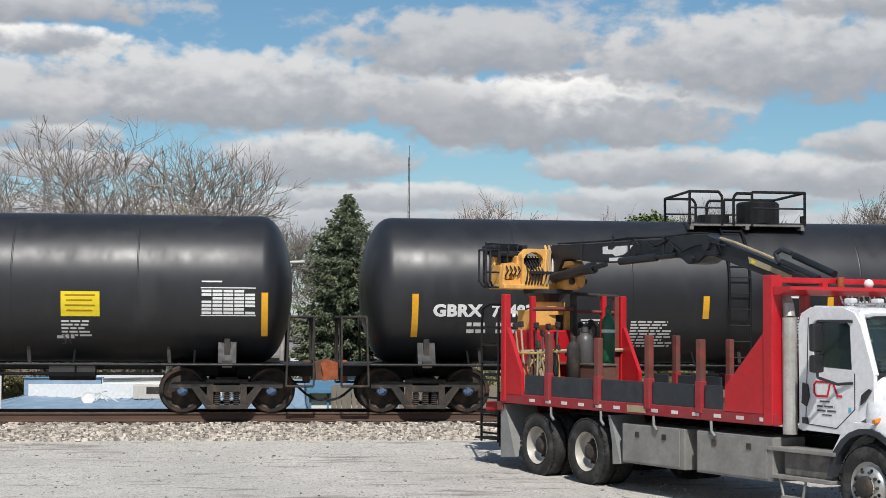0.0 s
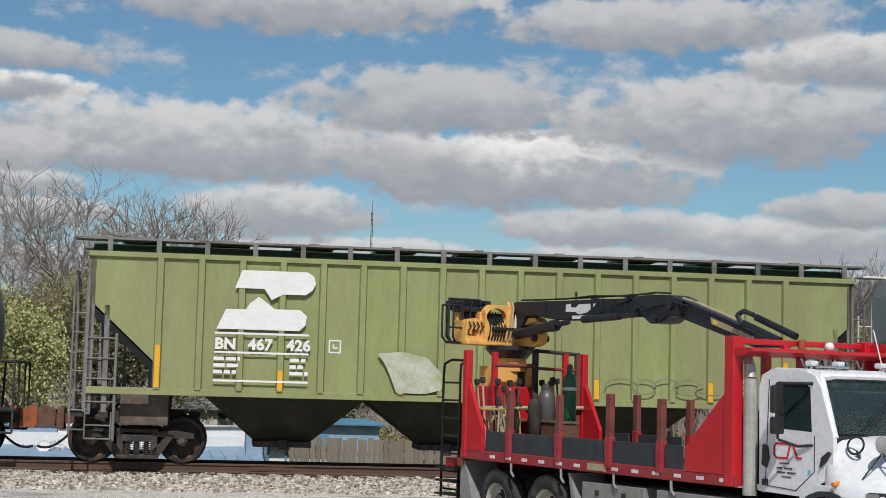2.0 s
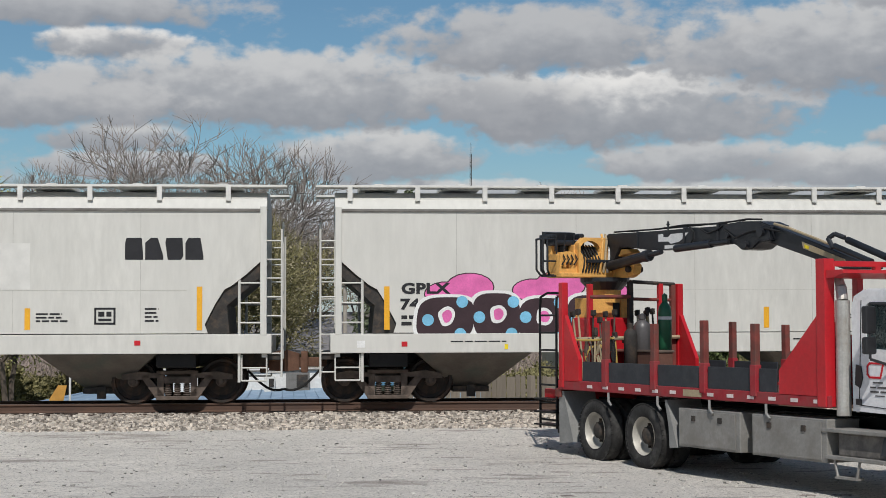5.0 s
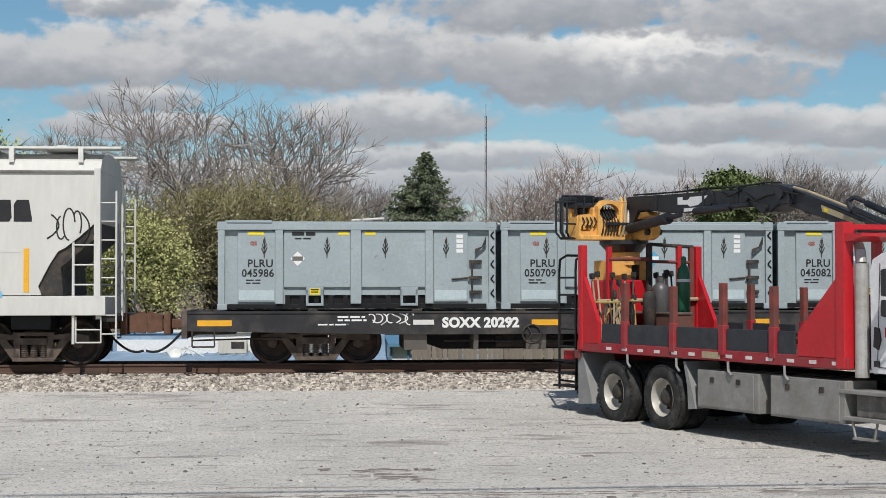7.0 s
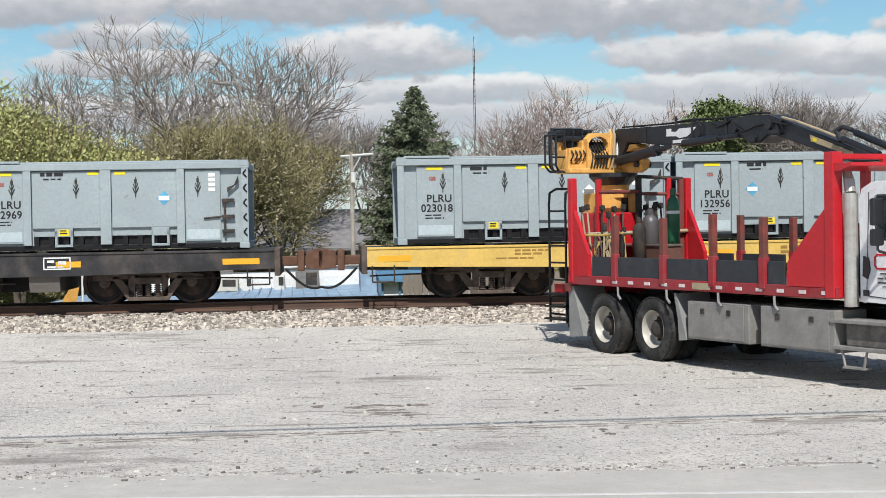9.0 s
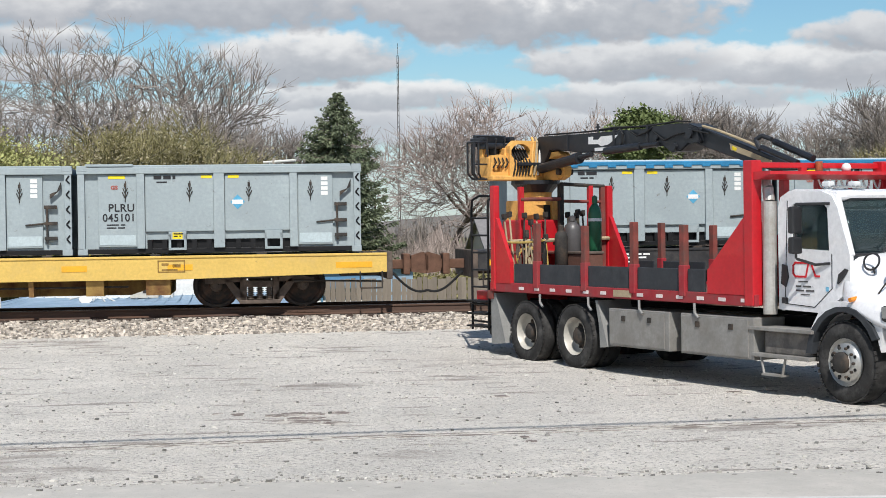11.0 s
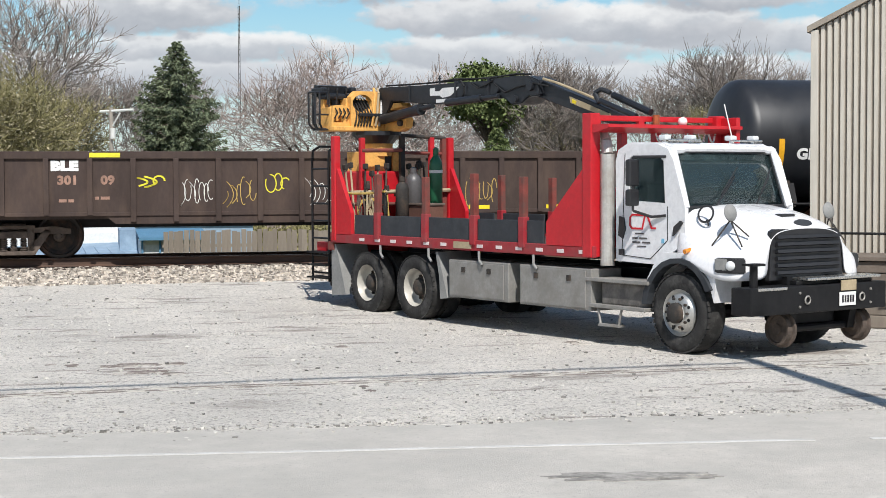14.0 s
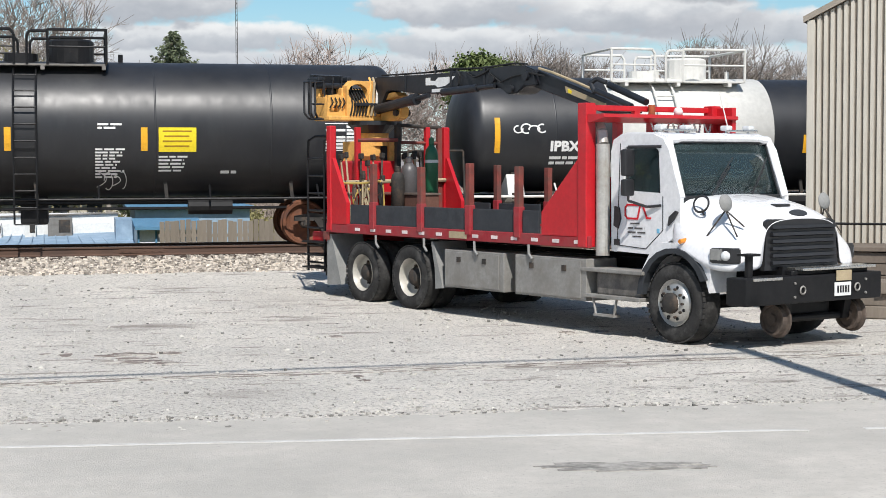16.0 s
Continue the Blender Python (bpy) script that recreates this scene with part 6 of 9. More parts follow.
# short black tank car with a white middle band
car, side = tank_car(181.75, 12.0, "short black tank car with white middle band and railing", 1.26, 2.32, rail_mat=M_CREAM2, bogie_at=2.0, plat=5.75, inset=0.8, half=1.55)
bm = bmn()
for a, b in ((4.15, 7.9),):
    lathe(bm, [(1.255, a), (1.266, a), (1.266, b), (1.255, b)], Matrix.Translation((0, YC, 2.32)) @ TO_X, 56)
part("white_band", bm, M_CREAM2, car, "white painted middle band", True)
lettering(car, "IPBX", 2.75, 1.95, 0.21, side, M_WHITE, 1.05, 0.014)
scribble(car, 1.95, 2.65, 2.3, 2.52, side, M_WHITE, 99, 0.03, 4, label="white spray painted tag")
lines(car, 2.75, 3.65, 1.83, 2, 0.11, 0.06, side, M_WHITE, random.Random(8))
stripes(car, [(1.52, 1.64, 1.9, 2.65), (8.6, 8.7, 1.9, 2.3)], side)
car, side = tank_car(194.2, 17.0, "black tank car following in the train")


# ---------------------------------------------------------------- the crane lorry
# Its rear axle is the world's origin, x runs forward, y across to its far side, z up from the yard.
lorry = thing("crane_lorry", "white and red flatbed lorry with folded black crane on gravel", "truck")
W = 2.45


def lorry_wheel(x, y_out, tyre_r, tyre_w, rim_mat, dish, far=False, front=False):
    """A road wheel; y_out is its outer face. Tyre, rim, hub and nuts."""
    flip = -1 if far else 1
    m = Matrix.Translation((x, y_out, tyre_r)) @ (TO_Y.inverted() if far else TO_Y)
    hub = new("wheel")
    hub.parent = lorry
    bm = bmn()
    r = tyre_r
    prof = [(0.295, -tyre_w * 0.95), (r - 0.09, -tyre_w), (r - 0.02, -tyre_w * 0.93), (r, -tyre_w * 0.8), (r, -tyre_w * 0.2), (r - 0.02, -tyre_w * 0.07), (r - 0.05, 0.0), (r - 0.12, 0.012), (0.33, 0.0), (0.295, -0.02)]
    lathe(bm, prof, m, 40)
    t = part("tyre", bm, M_TYRE, hub, "dusty black tyre", True)
    bm = bmn()       # tread blocks round the shoulder
    for k in range(44):
        a = k * math.tau / 44
        c, s = math.cos(a), math.sin(a)
        for dep in (-tyre_w * 0.16, -tyre_w * 0.55):
            q = m @ Vector(((r - 0.014) * c, (r - 0.014) * s, dep))
            bmesh.ops.create_cube(bm, size=1, matrix=Matrix.Translation(q) @ Matrix.Rotation(-a * flip, 4, "Y") @ Matrix.Diagonal((0.018, tyre_w * 0.30, 0.052, 1)))
    part("tread", bm, M_TYRE, hub)
    bm = bmn()
    if front:
        prof = [(0.30, 0.0), (0.285, -0.015), (0.27, -0.06), (0.25, -0.05), (0.235, 0.02), (0.16, 0.035), (0.13, 0.04)]
    else:
        prof = [(0.30, 0.0), (0.29, -0.015), (0.275, -0.10), (0.262, -0.165), (0.215, -0.175), (0.205, -0.178)]
    lathe(bm, prof, m, 36)
    part("rim", bm, rim_mat, hub, "pale metal rim", True)
    if front:
        bm = bmn()
        lathe(bm, [(0.135, 0.06), (0.13, 0.095), (0.10, 0.118), (0.0, 0.123)], m, 20)
        part("hub_cap", bm, M_FRAME, hub, "dark greasy hub cap", True)
    else:
        bm = bmn()
        lathe(bm, [(0.21, -0.178), (0.13, -0.17), (0.125, -0.06), (0.10, -0.04), (0.0, -0.035)], m, 24)
        part("hub", bm, M_FRAME, hub, "dark greasy hub", True)
    for k in range(10):
        a = k * math.tau / 10
        d = 0.03 if front else -0.165
        p0, p1 = m @ Vector((0.185 * math.cos(a), 0.185 * math.sin(a), d - 0.01)), m @ Vector((0.185 * math.cos(a), 0.185 * math.sin(a), d + 0.03))
        part("wheel_nut", rod(bmn(), p0, p1, 0.018, 6), M_FRAME, hub)
    if front:
        # no openings are cut: black discs paint the shade of the rim's holes
        for k in range(8):
            a = (k + 0.5) * math.tau / 8
            p0, p1 = m @ Vector((0.212 * math.cos(a), 0.212 * math.sin(a), 0.01)), m @ Vector((0.212 * math.cos(a), 0.212 * math.sin(a), 0.032))
            part("rim_hole", rod(bmn(), p0, p1, 0.022, 10), M_BLACK, hub, "black disc that paints the shade of a hole in the rim")
    return hub


for x in (0.0, 1.41):
    lorry_wheel(x, 0.02, 0.515, 0.27, M_STEELRIM, True)
    lorry_wheel(x, 0.34, 0.515, 0.27, M_STEELRIM, True)
    lorry_wheel(x, W - 0.02, 0.515, 0.27, M_STEELRIM, True, far=True)
    lorry_wheel(x, W - 0.34, 0.515, 0.27, M_STEELRIM, True, far=True)
lorry_wheel(7.37, 0.06, 0.52, 0.34, M_ALLOY, False, front=True)
lorry_wheel(7.37, W - 0.06, 0.52, 0.34, M_ALLOY, False, far=True, front=True)

bm = bmn()
for y in (0.80, 1.57):
    box(bm, -2.1, 8.5, y, y + 0.08, 0.72, 1.0)
for x in (-1.9, 0.7, 3.0, 5.2, 7.4):
    box(bm, x - 0.06, x + 0.06, 0.85, 1.6, 0.75, 0.97)
for x in (0.0, 1.41, 7.37):
    rod(bm, (x, 0.25, 0.5), (x, 2.2, 0.5), 0.09, 10)
box(bm, 1.9, 5.5, 0.7, 1.75, 0.5, 0.85)
part("chassis", bm, M_BLACK, lorry, "black chassis rails and axles")

# bed with its side rail, dark panels and stakes
bm = bmn()
box(bm, -1.08, 5.72, 0.03, W - 0.03, 1.18, 1.27)
part("bed_floor", bm, M_BEDPLATE, lorry, "rusty steel bed floor")
for y in (-0.02, W - 0.05):
    bm = bmn()
    box(bm, -1.09, 5.78, y, y + 0.07, 1.15, 1.31, 0.012)
    part("side_rail", bm, M_REDWORN, lorry, "scuffed red side rail")
stakes = [0.38, 1.76, 3.04, 4.23]
edges = [-0.42] + stakes + [4.78]
for a, b in zip(edges, edges[1:]):
    for y in (0.0, W - 0.03):
        bm = bmn()
        box(bm, a + 0.09, b - 0.09, y, y + 0.03, 1.30, 1.63, 0.008)
        part("side_board", bm, M_PANEL, lorry, "dark grey side board")
for k, x in enumerate(stakes):
    for y, top in ((-0.035, 2.30), (W - 0.055, 2.28)):
        if y > 1 and k > 2:
            continue
        xx = x if y < 1 else x + 0.11
        bm = bmn()
        box(bm, xx - 0.055, xx + 0.055, y, y + 0.09, 1.24, top - 0.05 * (k % 2), 0.012)
        part("stake", bm, M_STAKE, lorry, "rusty red stake")
        bm = bmn()
        box(bm, xx - 0.066, xx + 0.066, y - 0.008, y + 0.098, 1.24, 1.68, 0.012)
        part("stake_pocket", bm, M_REDWORN, lorry)
M_TAPE = mat("pale reflective tape", (0.72, 0.62, 0.60), 0.5)
for k in range(13):
    x = -0.15 + k * 0.47
    part("marker_tape", box(bmn(), x, x + 0.15, -0.026, -0.015, 1.20, 1.25, 0.002), M_TAPE, lorry, "pale reflective tape")
bm = bmn()
box(bm, 2.55, 3.0, -0.03, -0.02, 1.18, 1.28)
part("worn_decal", bm, M_PALEWOOD, lorry, "torn tan decal on the rail")
for x in (0.5, 1.88, 3.2, 4.5):
    part("rope_hook", pipe(bmn(), [(x, -0.03, 1.15), (x + 0.02, -0.04, 1.02), (x + 0.1, -0.04, 0.95)], 0.02), M_FLAP, lorry, "pale bent rope hook")

# rear rack and headboard
for y in (-0.02, W - 0.12):
    bm = bmn()
    prism(bm, [(-0.95, 1.29), (-0.42, 1.29), (-0.42, 1.66), (-0.86, 2.40), (-0.95, 2.40)], "y", y, y + 0.07)
    part("rear_gusset", bm, M_RED, lorry, "red rear corner gusset")
    bm = bmn()
    box(bm, -1.03, -0.90, y - 0.02, y + 0.10, 1.18, 2.95, 0.02)
    part("rear_post", bm, M_RED, lorry)
for y, z, m_ in ((0.56, 2.93, M_RED), (1.38, 2.98, M_FRAME), (2.0, 2.95, M_RED), (2.26, 2.93, M_STAKE)):
    bm = bmn()
    box(bm, -1.03, -0.95, y - 0.045, y + 0.045, 1.25, z, 0.01)
    part("rear_upright", bm, m_, lorry)
for a, b, r, m_ in (((-0.99, 1.38, 2.98), (-0.99, 2.30, 2.94), 0.032, M_FRAME), ((-0.99, 0.0, 1.8), (-0.99, W, 1.78), 0.03, M_STAKE),
                    ((-0.97, 0.54, 2.71), (-0.97, 1.36, 2.72), 0.035, M_STAKE), ((-0.99, 1.40, 2.68), (-0.99, W, 2.66), 0.028, M_STAKE)):
    part("rear_crossbar", rod(bmn(), a, b, r), m_, lorry)
bm = bmn()
rod(bm, (-0.90, 0.1, 1.99), (-0.90, W, 2.02), 0.035)
part("timber_rail", bm, M_PALEWOOD, lorry, "pale timber pole across the rack")
for y in (-0.02, W - 0.13):
    bm = bmn()
    prism(bm, [(4.78, 1.29), (5.62, 1.29), (5.62, 2.40), (4.78, 1.62)], "y", y, y + 0.06)
    part("front_gusset", bm, M_RED, lorry, "red front corner gusset")
    bm = bmn()
    box(bm, 5.58, 5.76, y - 0.02, y + 0.15, 1.16, 3.10, 0.015)
    part("head_post", bm, M_RED, lorry)
bm = bmn()
box(bm, 5.62, 5.70, 0.1, W - 0.1, 1.28, 2.1, 0.01)
for y in (0.6, 1.22, 1.85):
    box(bm, 5.61, 5.72, y - 0.05, y + 0.05, 1.28, 2.9, 0.01)
part("headboard", bm, M_RED, lorry, "red headboard behind the cab")
bm = bmn()
prism(bm, [(5.60, 2.84), (5.86, 2.84), (6.10, 2.90), (6.10, 2.945), (5.60, 2.945)], "y", -0.02, W + 0.02)
part("crane_rest", bm, M_RED, lorry, "red ledge that carries the folded boom")
part("top_rail", box(bmn(), 5.60, 5.68, 0.0, W, 3.00, 3.075, 0.012), M_RED, lorry, "red top rail")
for y in (0.16, 0.95, 1.75, W - 0.05):
    part("rail_post", box(bmn(), 5.60, 5.68, y - 0.05, y + 0.05, 2.94, 3.02, 0.008), M_RED, lorry)
part("end_plate", box(bmn(), 5.74, 6.06, W - 0.06, W + 0.02, 2.68, 3.07, 0.012), M_RED, lorry)
part("wrapped_bundle", lathe(bmn(), [(0.0, 0.0), (0.05, 0.01), (0.07, 0.06), (0.05, 0.11), (0.0, 0.13)], Matrix.Translation((5.78, 1.62, 2.945)), 12), M_WHITE, lorry, "white wrapped bundle on the ledge", True)
for k in range(6):
    bm = bmn()
    pipe(bm, [(5.90, 1.0 + k * 0.2, 2.84), (5.93, 1.02 + k * 0.2, 2.74), (5.92, 1.08 + k * 0.2, 2.70), (5.91, 1.12 + k * 0.2, 2.84)], 0.014)
    part("tie_chain", bm, M_CHROME, lorry, "hanging tie chain")

# toolboxes, flaps, steps
for x0, x1 in ((2.39, 3.88), (4.15, 5.72)):
    bm = bmn()
    box(bm, x0, x1, 0.0, 0.55, 0.43, 1.0, 0.015)
    part("toolbox", bm, M_TOOLBOX, lorry, "dusty aluminium toolbox")
    bm = bmn()
    box(bm, x0 + 0.03, x1 - 0.10, -0.015, 0.0, 0.46, 0.97, 0.008)
    part("toolbox_door", bm, M_TOOLBOX, lorry)
    for xx in (x0 + 0.4, x1 - 0.45):
        bm = bmn()
        box(bm, xx - 0.045, xx + 0.045, -0.03, -0.012, 0.82, 0.90, 0.006)
        part("latch", bm, M_FRAME, lorry, "dark latch")
for pts, y in (([(-1.12, 1.12), (-0.98, 1.12), (-0.66, 0.28), (-1.12, 0.24)], 0.02), ([(2.0, 1.1), (2.06, 1.1), (2.32, 0.40), (2.12, 0.38), (2.1, 0.7)], 0.02)):
    bm = bmn()
    prism(bm, pts, "y", y, y + 0.62)
    part("mud_flap", bm, M_FLAP, lorry, "grey mud flap")
bm = bmn()
for k, (x0, x1, z) in enumerate(((5.62, 6.86, 0.84), (5.70, 6.80, 0.49))):
    box(bm, x0, x1, -0.02, 0.42, z, z + 0.05, 0.01)
part("cab_step", bm, M_TOOLBOX, lorry, "worn aluminium steps under the cab")
bm = bmn()
box(bm, 5.86, 6.76, 0.06, 0.5, 0.52, 0.85, 0.04)
part("step_tank", bm, M_STEPTANK, lorry, "dirty tank behind the steps")
bm = bmn()
pipe(bm, [(5.84, 0.02, 0.5), (5.90, 0.02, 0.27), (6.26, 0.02, 0.27), (6.32, 0.02, 0.5)], 0.018)
box(bm, 5.88, 6.28, -0.01, 0.12, 0.25, 0.28)
part("stirrup_step", bm, M_TOOLBOX, lorry, "hanging stirrup step")
bm = bmn()
rod(bm, (5.85, 0.18, 1.05), (5.85, 0.18, 2.55), 0.095, 16)
rod(bm, (5.85, 0.18, 2.55), (5.80, 0.20, 2.72), 0.075, 12)
rod(bm, (5.80, 0.20, 2.72), (5.70, 0.24, 2.86), 0.07, 12, 0.06)
part("exhaust_pipe", bm, M_STACK, lorry, "dull chrome exhaust stack")

# cab: one shell with window openings, glass set in
CY0, CY1 = 0.22, 2.20
side_out = [(5.98, 1.12), (6.74, 1.10), (6.98, 1.22), (7.30, 1.40), (7.30, 1.86), (7.08, 2.46), (6.98, 2.60), (6.80, 2.66), (6.20, 2.68), (6.02, 2.60), (5.97, 2.45)]
win = [(6.24, 1.93), (6.93, 1.90), (6.90, 2.44), (6.82, 2.51), (6.28, 2.51), (6.22, 2.44)]


def ring_plate(bm, outer, hole, y0, y1):
    """A wall with one opening: strips between the outline and the hole, by angle round the hole's middle."""
    cx, cz = sum(p[0] for p in hole) / len(hole), sum(p[1] for p in hole) / len(hole)

    def on(poly, a):
        d = Vector((math.cos(a), math.sin(a)))
        best = None
        for (ax, az), (bx, bz) in zip(poly, poly[1:] + poly[:1]):
            e = Vector((bx - ax, bz - az))
            den = d.x * e.y - d.y * e.x
            if abs(den) < 1e-9:
                continue
            w = Vector((ax - cx, az - cz))
            t = (w.x * e.y - w.y * e.x) / den
            u = (w.x * d.y - w.y * d.x) / den
            if t > 0 and -1e-6 <= u <= 1 + 1e-6 and (best is None or t < best):
                best = t
        return (cx + d.x * best, cz + d.y * best)

    angs = sorted({round(math.atan2(z - cz, x - cx), 5) for x, z in outer + hole} | {round(-math.pi + 0.01 + k * math.tau / 40, 5) for k in range(40)})
    rows = []
    for a in angs:
        o, h = on(outer, a), on(hole, a)
        rows.append([bm.verts.new((p[0], y, p[1])) for p in (o, h) for y in (y0, y1)])
    for r, s in zip(rows, rows[1:] + rows[:1]):
        bm.faces.new((r[0], s[0], s[2], r[2]))
        bm.faces.new((r[1], r[3], s[3], s[1]))
        bm.faces.new((r[0], r[1], s[1], s[0]))
        bm.faces.new((r[2], s[2], s[3], r[3]))
    bmesh.ops.recalc_face_normals(bm, faces=bm.faces)


for y0, y1 in ((CY0, CY0 + 0.06), (CY1 - 0.06, CY1)):
    bm = bmn()
    ring_plate(bm, side_out, win, y0, y1)
    part("cab_side", bm, M_CABWHITE, lorry)
    bm = bmn()
    prism(bm, win, "y", (y0 + y1) / 2 - 0.006, (y0 + y1) / 2 + 0.006)
    part("side_window", bm, M_GLASS, lorry, "tinted side window")
bm = bmn()
prism(bm, [(5.96, 2.50), (6.02, 2.62), (6.20, 2.70), (6.80, 2.685), (7.0, 2.615), (7.0, 2.56), (6.78, 2.61), (6.2, 2.62), (6.05, 2.5)], "y", CY0 + 0.06, CY1 - 0.06)
bmesh.ops.bevel(bm, geom=list(bm.edges), offset=0.012, segments=2, affect="EDGES")
part("cab_roof", bm, M_CABWHITE, lorry)
bm = bmn()
box(bm, 5.96, 6.02, CY0 + 0.06, CY1 - 0.06, 1.1, 2.55)
part("cab_rear_wall", bm, M_CABWHITE, lorry)
# dark panels added over the sunlit rear wall and roof to imitate a shaded cab
bm = bmn()
box(bm, 6.03, 6.06, CY0 + 0.07, CY1 - 0.07, 1.16, 2.54)
box(bm, 6.08, 6.95, CY0 + 0.08, CY1 - 0.08, 2.55, 2.575)
part("cab_lining", bm, M_CABIN, lorry, "dark panels added to shade the cab inside")
bm = bmn()
box(bm, 6.02, 7.28, CY0 + 0.07, CY1 - 0.07, 1.10, 1.16)
box(bm, 7.02, 7.24, CY0 + 0.07, CY1 - 0.07, 1.16, 1.84)
for y in (0.62, 1.45):
    box(bm, 6.25, 6.75, y, y + 0.5, 1.2, 1.5, 0.05)
    box(bm, 6.15, 6.32, y, y + 0.5, 1.45, 2.15, 0.05)
part("cab_interior", bm, M_CABIN, lorry, "dark seats and dashboard")
bm = bmn()
lathe(bm, [(0.2, -0.012), (0.215, 0.0), (0.2, 0.012), (0.185, 0.0), (0.2, -0.012)], Matrix.Translation((6.92, 1.72, 1.86)) @ Matrix.Rotation(radians(-60), 4, "Y"), 20)
part("steering_wheel", bm, M_CABIN, lorry)


bm = bmn()
cols = []
for k in range(13):
    q = k / 6 - 1
    bow = 0.13 * (1 - q * q)
    y_lo, y_hi = W / 2 - 0.015 + q * 0.905, W / 2 - 0.015 + q * 0.865
    cols.append([bm.verts.new((x, y, z)) for x, y, z in ((7.20 + bow, y_lo, 1.85), (7.09 + bow * 0.9, (y_lo + y_hi) / 2, 2.20), (6.97 + bow * 0.75, y_hi, 2.55))])
for a, b in zip(cols, cols[1:]):
    for i in range(2):
        bm.faces.new((a[i], b[i], b[i + 1], a[i + 1]))
bmesh.ops.recalc_face_normals(bm, faces=bm.faces)
screen = part("windscreen", bm, M_GLASS, lorry, "tinted one-piece bowed windscreen", True)
pane = screen.modifiers.new("pane", "SOLIDIFY")
pane.thickness = 0.008
bm = bmn()
for a, b in (((7.27, CY0 + 0.05, 1.84), (6.99, CY0 + 0.08, 2.60)), ((7.27, CY1 - 0.05, 1.84), (6.99, CY1 - 0.08, 2.60)), ((6.99, CY0 + 0.08, 2.585), (6.99, CY1 - 0.08, 2.585))):
    rod(bm, a, b, 0.05, 8)
part("screen_frame", bm, M_CABWHITE, lorry)
bow_at = lambda y: 0.13 * (1 - ((y - W / 2 + 0.015) / 0.9) ** 2)
bm = bmn()
pipe(bm, [(7.21 + bow_at(y), y, 1.85) for y in [0.31 + 0.113 * k for k in range(17)]], 0.02)
pipe(bm, [(6.985 + 0.75 * bow_at(y), y, 2.555) for y in [0.35 + 0.108 * k for k in range(17)]], 0.014)
for y in (0.315, 2.105):
    rod(bm, (7.215, y, 1.86), (6.985, y + (0.03 if y < 1 else -0.03), 2.55), 0.014)
part("screen_seal", bm, M_GRILLE, lorry, "black rubber screen seal")
bm = bmn()
pipe(bm, [(6.97 + 0.75 * bow_at(y), y, 2.60) for y in [0.30 + 0.1156 * k for k in range(17)]], 0.045, 8)
part("roof_brow", bm, M_CABWHITE, lorry, "rounded white brow over the screen")
for ya, yb in ((0.75, 1.15), (1.45, 1.85)):
    bm = bmn()
    rod(bm, (7.24 + bow_at(ya), ya, 1.88), (7.12 + bow_at(yb), yb, 2.24), 0.012)
    rod(bm, (7.20 + bow_at(ya), ya + 0.12, 2.02), (7.12 + bow_at(yb), yb + 0.05, 2.36), 0.009)
    part("wiper", bm, M_GRILLE, lorry, "black wiper")
# door seams, handle, emblem
bm = bmn()
pipe(bm, [(6.16, CY0 - 0.002, 2.55), (6.10, CY0 - 0.002, 1.2), (6.66, CY0 - 0.002, 1.17), (6.98, CY0 - 0.002, 1.42), (6.98, CY0 - 0.002, 1.86)], 0.006)
box(bm, 6.06, 6.15, CY0 - 0.03, CY0, 1.20, 1.28, 0.005)
prism(bm, [(6.04, 1.46), (6.13, 1.42), (6.18, 1.55), (6.15, 1.70), (6.06, 1.72)], "y", CY0 - 0.02, CY0 - 0.001)
part("door_trim", bm, M_GRILLE, lorry, "black door vent and handle")
cab_side = lambda z: CY0
bm = bmn()
for k, (a, b) in enumerate((((6.52, 1.74), (6.30, 1.74)), ((6.30, 1.74), (6.26, 1.70)), ((6.26, 1.70), (6.26, 1.60)), ((6.26, 1.60), (6.30, 1.56)), ((6.30, 1.56), (6.50, 1.56)), ((6.50, 1.56), (6.55, 1.73)), ((6.55, 1.73), (6.60, 1.74)), ((6.60, 1.74), (6.68, 1.57)), ((6.68, 1.57), (6.76, 1.57)))):
    d = Vector((b[0] - a[0], b[1] - a[1])).normalized()
    n_ = Vector((-d.y, d.x)) * 0.013
    outline(bm, [(a[0] - n_.x - d.x * 0.01, a[1] - n_.y - d.y * 0.01), (b[0] - n_.x, b[1] - n_.y), (b[0] + n_.x, b[1] + n_.y), (a[0] + n_.x - d.x * 0.01, a[1] + n_.y - d.y * 0.01)], cab_side, 0.006 + 0.0004 * k)
part("door_emblem", bm, M_REDSIGN, lorry, "red band emblem on the door")
lines(lorry, 6.36, 6.56, 1.505, 1, 0.05, 0.018, cab_side, M_GREYCYL, random.Random(3))
lines(lorry, 6.31, 6.66, 1.445, 2, 0.055, 0.022, cab_side, M_GREYCYL, random.Random(4))
lines(lorry, 6.40, 6.62, 1.335, 1, 0.05, 0.014, cab_side, M_GREYCYL, random.Random(5))
part("door_sticker", plate(bmn(), 6.87, 6.92, 1.38, 1.44, cab_side), M_CYAN, lorry, "small blue sticker")
